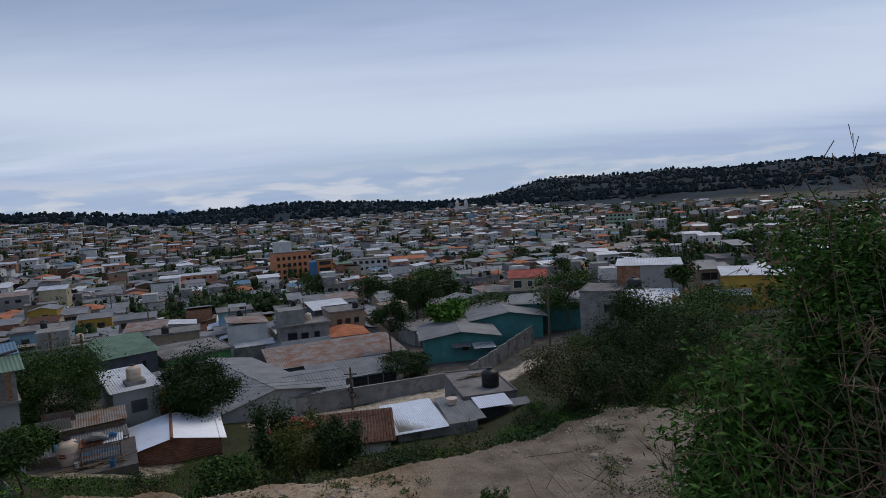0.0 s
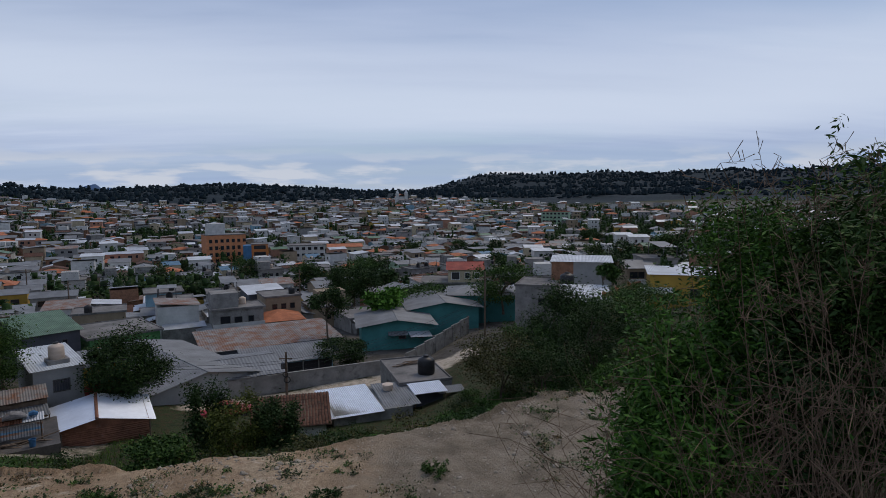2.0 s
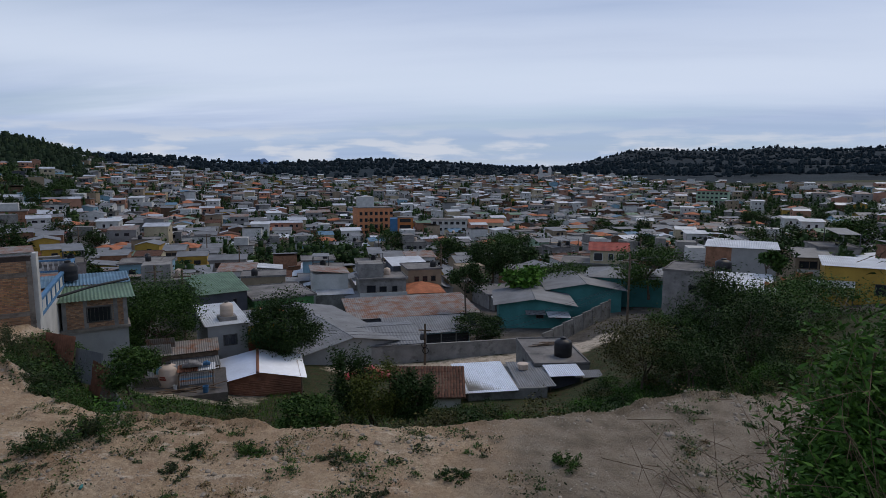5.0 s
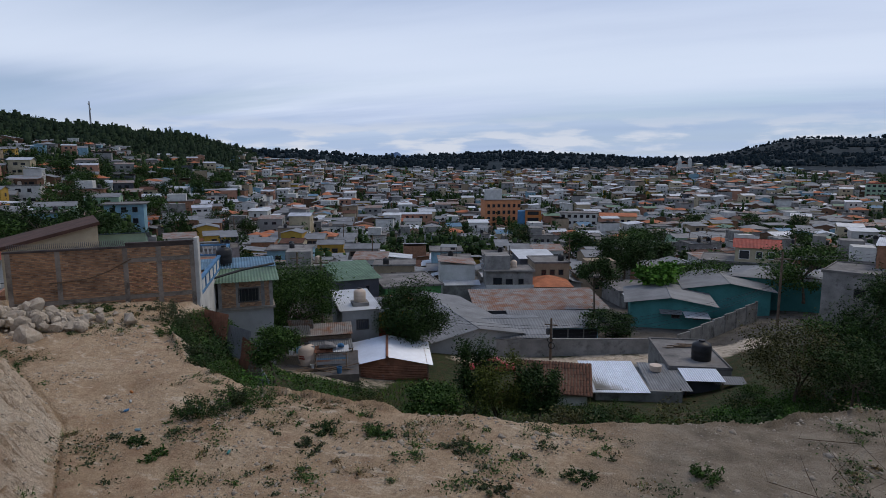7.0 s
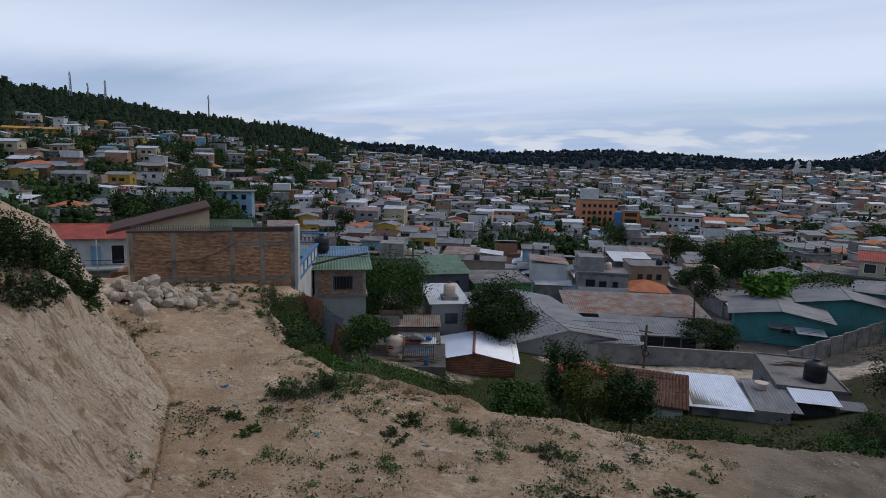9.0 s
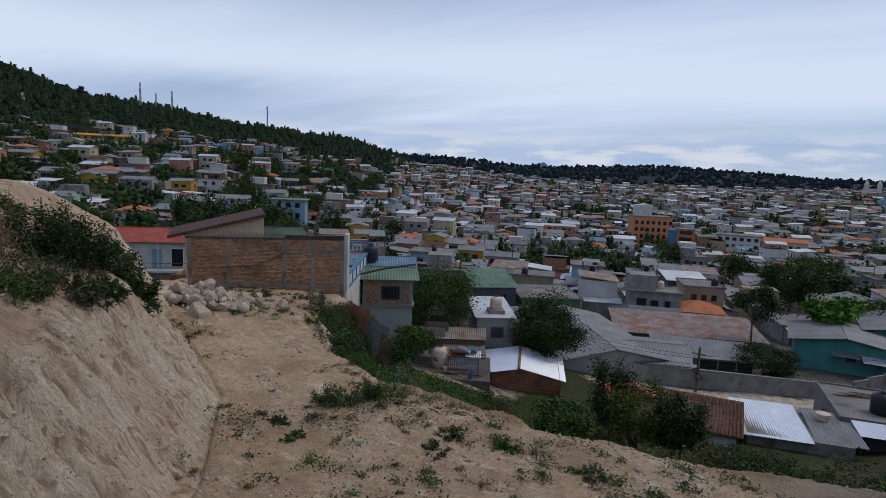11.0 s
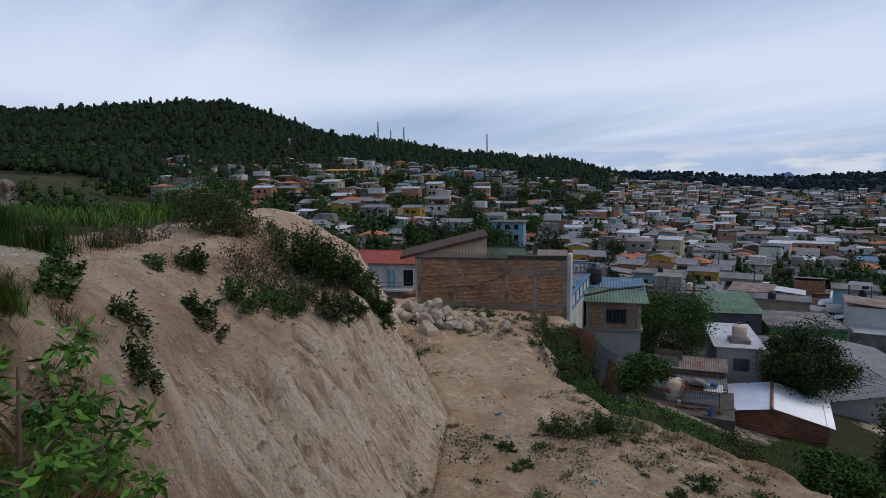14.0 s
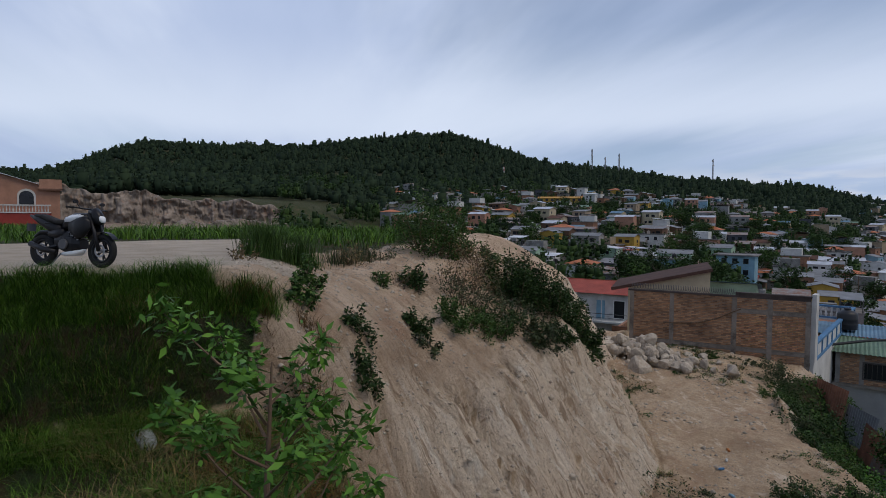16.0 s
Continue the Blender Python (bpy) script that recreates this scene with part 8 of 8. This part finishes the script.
for px, py in ((0.05, 0.0), (2.5, 0.0), (0.05, 1.5), (2.5, 1.5)):
    Mesh().tube([(px, py, -0.2), (px, py, 1.2)], [0.05, 0.05], 6).ob("leg", WOOD, bench)
hull([(0.3, 0.3, 1.4, 1.6), (0.8, 0.5, 1.4, 1.95), (1.4, 0.4, 1.4, 1.8), (1.7, 0.2, 1.4, 1.55)]).ob("bundle", material("grey_cloth", (0.20, 0.19, 0.185), 0.9, 0.4, 3, 12, 0.5), bench, at=pose(0, 1.1, 0))
hull([(0.0, 0.2, 0, 0.25), (0.3, 0.22, 0, 0.35), (0.55, 0.12, 0, 0.2)]).ob("tarpaulin", P["blue"], bench, "blue plastic tarpaulin", at=pose(1.8, 1.2, 1.4))
tagged(bench, "rack of old roofing sheets with bundles on top", "rack")
for k, (bx, by, r, h, mt, nm, lab) in enumerate([(-27.2, 40.3, 0.16, 0.34, P["white"], "bucket", "white plastic bucket in the yard"), (-29.9, 38.6, 0.2, 0.3, P["orange"], "flower_pot", "terracotta flower pot in the yard"), (-30.3, 39.1, 0.18, 0.26, P["red"], "flower_pot", "reddish flower pot in the yard"), (-24.6, 40.2, 0.22, 0.5, P["blue"], "barrel", "small blue barrel in the yard")]):
    o = Mesh().lathe([(r * 0.8, 0), (r, h), (r * 1.06, h), (r * 1.06, h + 0.03), (r * 0.9, h + 0.03), (r * 0.85, h * 0.6)], 12).ob(nm, mt)
    o.matrix_basis = pose(bx, by, -15.2 if by > 39.5 else ground_z(bx, by))
    tagged(o, lab, nm.replace("_", " "))
for k in range(9):
    o = Mesh().box(-1.3, 1.3, -0.06, 0.06, -0.02, 0.03).ob("plank", WOOD)
    o.matrix_basis = pose(-27.6 + 0.35 * k, 39.3 + 0.25 * k, -15.15 + 0.04 * (k % 3), 0, 6 * math.sin(k * 3), 25 + 25 * math.sin(k * 1.7))
    tagged(o, "old plank lying in the yard", "plank", group="planks in the yard")
# leaning sheets down the side of the slope
for k, (fx, fy, fz, mt, yw) in enumerate([(-27.0, 28.3, -8.6, RUST, -8), (-25.2, 28.3, -9.4, ZINC_DULL, -14), (-23.9, 27.9, -9.9, RUST, -30), (-22.6, 27.0, -10.3, RUST_ZINC, -36), (-21.3, 26.1, -10.9, ZINC, -40), (-31.2, 39.0, -12.8, ZINC_DULL, 30), (-30.4, 41.2, -12.6, ZINC, 30), (-31.0, 42.6, -12.5, RUST_ZINC, 30), (-29.6, 38.4, -14.2, ZINC_DULL, 24)]):
    o = Mesh().sheet((0, 0.15, 1.2), (2.1, 0.15, 1.1), (2.1, -0.25, -0.6), (0, -0.25, -0.6), 0.15).ob("fence_sheet", mt)
    o.matrix_basis = pose(fx, fy, fz, 0, 0, yw) if k < 5 else pose(fx, fy, fz, 62, 0, yw)
    tagged(o, "corrugated sheet of a patched fence and lean-to", "roofing sheet", group="patched sheets")

# ---- street: pole, cables, pickup, aerials ----
pole = new("utility_pole")
pole.matrix_basis = pose(-11.85, 63.2, -20.2)
Mesh().tube([(0, 0, -1), (0.02, 0, 5.0)], [0.15, 0.11], 10).ob("shaft", WOOD, pole, "weathered wooden shaft")
Mesh().box(-0.7, 0.7, -0.06, 0.06, 4.2, 4.32).ob("crossarm", WOOD, pole)
torus(0.32, 0.05, 20, 6, at=(0.12, -0.2, 2.0)).ob("cable_coil", RUBBER, pole)
torus(0.26, 0.05, 20, 6, at=(-0.05, -0.22, 2.6)).ob("cable_coil", RUBBER, pole)
Mesh().lathe([(0.18, 0), (0.2, 0.1), (0.2, 0.6), (0.1, 0.7)], 12, (-0.3, -0.15, 3.2)).ob("transformer", STEEL, pole)
tagged(pole, "leaning wooden utility pole with coiled black cable", "utility pole")


def cable(a, b, sag, r=0.018, label="black overhead cable sagging between poles"):
    a, b = Vector(a), Vector(b)
    pts = [a.lerp(b, k / 14) - Vector((0, 0, sag * 4 * (k / 14) * (1 - k / 14))) for k in range(15)]
    o = Mesh().tube([p - a for p in pts], [r] * 15, 4).ob("cable", TANK_BLACK)
    o.matrix_basis = Matrix.Translation(a)
    tagged(o, label, "cable", group="overhead cables")


for k, zz in enumerate((-16.1, -16.4, -17.0, -17.4)):
    cable((-11.85, 63.1, zz), (-38.0, 58.0 + k, zz + 2.6), 0.8 + 0.15 * k)
    cable((-11.85, 63.1, zz), (12.0, 78.0 + k, zz + 3.6), 0.9 + 0.15 * k)
for k in range(3):
    cable((-38.0, 58.0 + k, -13.6 - 0.3 * k), (-46.0, 66.0, -12.0 - 0.3 * k), 0.4)
rp = random.Random(41)
for px, py in ((-38, 59), (12.2, 78.5), (45.6, 121), (-62, 118), (-20, 128), (26, 150), (-88, 150), (-45, 170), (10, 185), (-110, 130), (60, 190), (-75, 215), (-10, 225), (-46.2, 66.2), (38, 108), (-140, 200)):
    gz = ground_z(px, py)
    hgt = 9.0
    o = new("utility_pole")
    o.matrix_basis = pose(px, py, gz, 0, 0, rp.uniform(0, 90))
    Mesh().tube([(0, 0, -1), (0, 0, hgt)], [0.17, 0.12], 8).ob("shaft", WOOD if px != 45.6 else STEEL, o)
    Mesh().box(-0.9, 0.9, -0.07, 0.07, hgt - 0.9, hgt - 0.76).ob("crossarm", WOOD, o)
    tagged(o, "plain utility pole among the houses", "utility pole", group="utility poles")
for a, b in (((-62, 118), (-20, 128)), ((-20, 128), (26, 150)), ((-88, 150), (-45, 170)), ((-45, 170), (10, 185)), ((38, 108), (45.6, 121)), ((12.2, 78.5), (38, 108))):
    for dz in (8.2, 8.6):
        cable((a[0], a[1], ground_z(*a) + dz), (b[0], b[1], ground_z(*b) + dz), 1.0, 0.022)

pickup = new("pickup_truck")
pickup.matrix_basis = pose(-18.6, 55.4, -19.75, 0, 0, 22)
RED_CAR = material("red_car_paint", (0.32, 0.018, 0.02), 0.3, 0.1, 2, 9, 0.0, spec=0.5)
hull([(0.0, 0.80, 0.55, 1.0), (0.15, 0.86, 0.45, 1.06), (1.7, 0.88, 0.42, 1.08), (3.6, 0.88, 0.42, 1.08), (4.7, 0.84, 0.45, 1.0), (5.0, 0.72, 0.5, 0.88)]).ob("body", RED_CAR, pickup, smooth=True)
hull([(1.75, 0.70, 1.0, 1.2), (1.95, 0.72, 1.0, 1.68), (2.9, 0.72, 1.0, 1.72), (3.75, 0.68, 1.0, 1.15)]).ob("cab", RED_CAR, pickup, smooth=True)
for sy in (-0.735, 0.735):
    Mesh().add([(2.0, sy, 1.15), (3.4, sy, 1.15), (2.95, sy, 1.6), (2.05, sy, 1.6)], [(0, 1, 2, 3)]).ob("side_window", GLASS, pickup)
for wx in (0.95, 3.95):
    for sy in (-0.8, 0.8):
        w = torus(0.25, 0.1, 24, 8).ob("wheel", RUBBER, pickup, at=pose(wx, sy, 0.35))
        Mesh().tube([(0, -0.06, 0), (0, 0.06, 0)], [0.2, 0.2], 14).ob("rim", ALLOY, w)
tagged(pickup, "red pickup truck parked by the street wall", "pickup truck")


def lattice(x, y, z, h, w, mt, label):
    o = new("radio_mast")
    o.matrix_basis = pose(x, y, z)
    legs = [(w * math.cos(a), w * math.sin(a)) for a in (0.3, 2.4, 4.5)]
    for k, (lx, ly) in enumerate(legs):
        Mesh().tube([(lx, ly, -4), (lx * 0.35, ly * 0.35, h)], [0.32, 0.22], 5).ob("leg", mt, o)
        nx, ny = legs[(k + 1) % 3]
        for q in range(7):
            t0, t1 = q / 7, (q + 1) / 7
            s0, s1 = 1 - 0.65 * t0, 1 - 0.65 * t1
            Mesh().tube([(lx * s0, ly * s0, h * t0), (nx * s1, ny * s1, h * t1)], [0.16, 0.16], 4).ob("brace", mt, o)
    for q in range(2):
        Mesh().lathe([(0.9, 0), (0.95, 1.0), (0.9, 2.0)], 8, (0.4 - 0.8 * q, 0, h * (0.72 + 0.16 * q))).ob("aerial", P["white"], o)
    tagged(o, label, "radio mast", group="radio masts")


MAST_GREY = material("mast_grey", (0.30, 0.31, 0.33), 0.6, 0.1)
for x, y, top, h, w, mt, lab in [(-576.8, 172.5, 53, 22, 1.3, P["red"], "red and white radio mast on the hillside"), (-469.3, 178.5, 42, 19, 1.2, P["red"], "red and white radio mast above the houses"), (-614.5, 339.6, 77.5, 30, 1.7, MAST_GREY, "grey lattice radio mast on the ridge"), (-599.7, 365.2, 71.7, 28, 1.5, MAST_GREY, "grey lattice radio mast on the ridge"), (-536.4, 437.2, 62.5, 24, 0.9, MAST_GREY, "slim grey radio mast on the ridge"), (-607, 352, 68, 18, 1.0, MAST_GREY, "short grey radio mast on the ridge")]:
    gz = ground_z(x, y)
    lattice(x, y, min(gz, top - h), max(h, top - gz), w, mt, lab)
for x, y in ((-150, 24), (-182, -10), (-120, 40)):
    o = Mesh().tube([(0, 0, -1), (0, 0, 9)], [0.16, 0.1], 8).ob("utility_pole", WOOD)
    o.matrix_basis = pose(x, y, ground_z(x, y))
    tagged(o, "plain utility pole beyond the road", "utility pole", group="utility poles")

# ---- mountains on the horizon, blue haze put into their base colour ----
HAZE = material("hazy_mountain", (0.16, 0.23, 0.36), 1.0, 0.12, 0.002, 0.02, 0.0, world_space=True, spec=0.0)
mrng = np.random.default_rng(8)
for k, (az0, az1, top, nm) in enumerate(((21, 28, 108, "a"), (7.5, 13, 78, "b"), (-17.5, -9.5, 165, "c"), (-24, -18.5, 172, "d"), (-30, -25, 178, "e"), (28, 36, 60, "f"))):
    m = Mesh()
    n = 40
    pts = []
    for i in range(n + 1):
        u = i / n
        a = radians(az0 + (az1 - az0) * u)
        hgt = top * math.sin(math.pi * u) ** 0.7 * (0.75 + 0.25 * float(fbm(np.array([u * 5 + k * 9.0]), np.array([0.5]), 88, 4)[0])) + 1.6
        pts.append((-math.sin(a) * 4480, math.cos(a) * 4480, hgt))
    vs = pts + [(x * 0.99, y * 0.99, -40) for x, y, z in pts]
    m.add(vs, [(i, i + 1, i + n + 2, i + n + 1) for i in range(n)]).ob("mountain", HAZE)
    tagged(bpy.data.objects["mountain" if k == 0 else f"mountain.{k:03d}"], "far mountain ridge above the mist, painted in pale haze blue", "mountain", kind="structure")

# ---- quarried rock face across the road ----
ROCK_FACE = material("quarry_rock", (0.23, 0.19, 0.155), 0.95, 0.5, 0.35, 2.5, 0.9, second=(0.33, 0.19, 0.12), second_at=0.6, world_space=True)
for k, (a0, a1, dq, top, rough, lab) in enumerate(((88.5, 112, 205, 8.6, 2.2, "long jagged quarried rock face, grey and rusty orange"), (88.5, 99.5, 176, 4.6, 0.9, "smooth grey quarried rock face"))):
    nu, nv = 700, 44
    u, w = np.meshgrid(np.linspace(0, 1, nu), np.linspace(0, 1, nv))
    aa = np.radians(a0 + (a1 - a0) * u)
    run = aa * dq
    crest = top * (1 + 0.28 * fbm(run / 11, 0 * run, 95 + k, 4)) * np.clip(np.minimum(u, 1 - u) * 9, 0.05, 1) ** 0.5
    hz = crest * np.clip(w * 1.25, 0, 1)
    dd = dq + 3.0 * w + np.where(w > 0.8, (w - 0.8) * 40, 0) + rough * (fbm(run / 5.5, hz / 4.0, 97 + k, 5) - 0.8 * np.abs(fbm(run / 2.2, hz / 5.0, 57 + k, 3))) + 3 * fbm(run / 25, 0 * run, 99 + k, 2)
    px, py = -np.sin(aa) * dd - 1.9, np.cos(aa) * dd + 1
    gz = land((-np.sin(aa) * (dq - 4) - 1.9).ravel(), (np.cos(aa) * (dq - 4) + 1).ravel())[0].reshape(aa.shape)
    gi = np.arange(nu * nv).reshape(nv, nu)
    o = bulk("rock_face", np.stack([px, py, np.minimum(gz, 0) - 1.5 + (hz + 1.5)], -1).reshape(-1, 3), np.stack([gi[:-1, :-1], gi[:-1, 1:], gi[1:, 1:], gi[1:, :-1]], -1).reshape(-1, 4)[:, ::-1], ROCK_FACE)
    tagged(o, lab, "rock face", kind="structure")

# ---- clay tiles, bricks: pieces last ----
tile_m = Mesh()
k = 5
ang = [math.pi * i / (k - 1) for i in range(k)]
for yy, r in ((0.0, 0.115), (0.40, 0.095)):
    tile_m.v += [(r * math.cos(a), yy, r * 0.75 * math.sin(a)) for a in ang]
for yy, r in ((0.0, 0.10), (0.40, 0.08)):
    tile_m.v += [(r * math.cos(a), yy, r * 0.75 * math.sin(a)) for a in ang]
tile_m.f = [(i, i + k, i + k + 1, i + 1) for i in range(k - 1)] + [(i + 2 * k, i + 2 * k + 1, i + 3 * k + 1, i + 3 * k) for i in range(k - 1)] + [(i, i + 1, i + 1 + 2 * k, i + 2 * k) for i in range(k - 1)]
tile_m.m = [0] * len(tile_m.f)
t_first = tile_m.ob("tile", CLAY, tile_house)
slope = math.atan2(1.35, 3.7)
tr2 = random.Random(2)
for i in range(25):
    for j in range(11):
        o = t_first if i == 0 and j == 0 else new("tile", t_first.data)
        o.parent = tile_house
        s = j * 0.35
        sag = -0.10 * math.sin(math.pi * i / 24) * math.sin(math.pi * j / 10)
        o.matrix_basis = pose(-0.3 + i * 0.245 + tr2.uniform(-0.012, 0.012), -0.5 + s * math.cos(slope), 2.27 + s * math.sin(slope) + sag + 0.012 * (j % 2), math.degrees(slope) + tr2.uniform(-2, 2), 0, tr2.uniform(-2.5, 2.5))

BL, BH, BP = 0.235, 0.066, 0.088
brick_me = Mesh().box(0, BL, 0, 0.07, 0, BH).ob("brick", BRICK, brick_wall)
brick_data = brick_me.data
bpy.data.objects.remove(brick_me)
rb = random.Random(6)
many = Mesh()
count = 0
cols = [(0.25, 2.35), (2.6, 5.75), (6.0, 7.55), (7.8, WALL_LEN - 0.22)]
slots = []
for j in range(int(WALL_H / BP)):
    z = j * BP + 0.01
    for c, (x0, x1) in enumerate(cols):
        if 0.92 < z < 1.18 or (c >= 2 and 3.12 < z < 3.38):
            continue
        x = x0 + (0.0 if j % 2 else -BL / 2)
        while x < x1:
            a, b = max(x, x0), min(x + BL, x1)
            if b - a > 0.06:
                slots.append((c, a, b, z))
            x += BL + 0.014
for c, a, b, z in slots:
    whole = b - a > BL - 0.001
    out = rb.uniform(-0.012, 0.006)
    if whole and c == 2 and count < 290 or whole and c == 3 and z > 1.2 and count < 290:
        o = new("brick", brick_data)
        o.parent = brick_wall
        o.matrix_basis = pose(a, out, z, 0, 0, rb.uniform(-0.6, 0.6))
        count += 1
    else:
        many.box(a, b, out, 0.06, z, z + BH)
BRICK_ISLE = bpy.data.materials.new("brick_courses")
BRICK_ISLE.use_nodes = True
bn, bl_ = BRICK_ISLE.node_tree.nodes, BRICK_ISLE.node_tree.links
bg = bn.new("ShaderNodeNewGeometry")
br_ = bn.new("ShaderNodeValToRGB")
br_.color_ramp.elements.new(0.5)
for e, cc in zip(br_.color_ramp.elements, [(0.22, 0.125, 0.075), (0.40, 0.22, 0.12), (0.50, 0.30, 0.17)]):
    e.color = (*cc, 1)
bl_.new(bg.outputs["Random Per Island"], br_.inputs[0])
bt = bn.new("ShaderNodeTexNoise")
bt.inputs["Scale"].default_value, bt.inputs["Detail"].default_value = 0.9, 6
bl_.new(bg.outputs["Position"], bt.inputs["Vector"])
bx_ = bn.new("ShaderNodeMix")
bx_.data_type, bx_.blend_type = "RGBA", "MULTIPLY"
bs = bn.new("ShaderNodeValToRGB")
bs.color_ramp.elements[0].position, bs.color_ramp.elements[0].color = 0.35, (0.55, 0.55, 0.55, 1)
bs.color_ramp.elements[1].position, bs.color_ramp.elements[1].color = 0.62, (1, 1, 1, 1)
bl_.new(bt.outputs[0], bs.inputs[0])
bx_.inputs[0].default_value = 1.0
bl_.new(br_.outputs[0], bx_.inputs[6])
bl_.new(bs.outputs[0], bx_.inputs[7])
bl_.new(bx_.outputs[2], bn["Principled BSDF"].inputs["Base Color"])
bn["Principled BSDF"].inputs["Roughness"].default_value = 0.95
tagged(many.ob("brickwork", BRICK_ISLE, brick_wall), kind="stuff")
upper = Mesh()
for j in range(22):
    z = 5.72 + j * BP
    x = 0.0 if j % 2 else -BL / 2
    while x < 3.9:
        a, b = max(x, 0.0), min(x + BL, 3.9)
        mid = (a + b) / 2
        if b - a > 0.06 and not (1.25 < mid < 3.05):
            upper.box(a, b, -0.125 + rb.uniform(-0.006, 0.004), -0.1, z, z + BH)
        elif b - a > 0.06 and (z < 6.0 or z > 7.15):
            upper.box(a, b, -0.125 + rb.uniform(-0.006, 0.004), -0.1, z, z + BH)
        x += BL + 0.014
tagged(upper.ob("brickwork", BRICK_ISLE, green_roofed), kind="stuff")
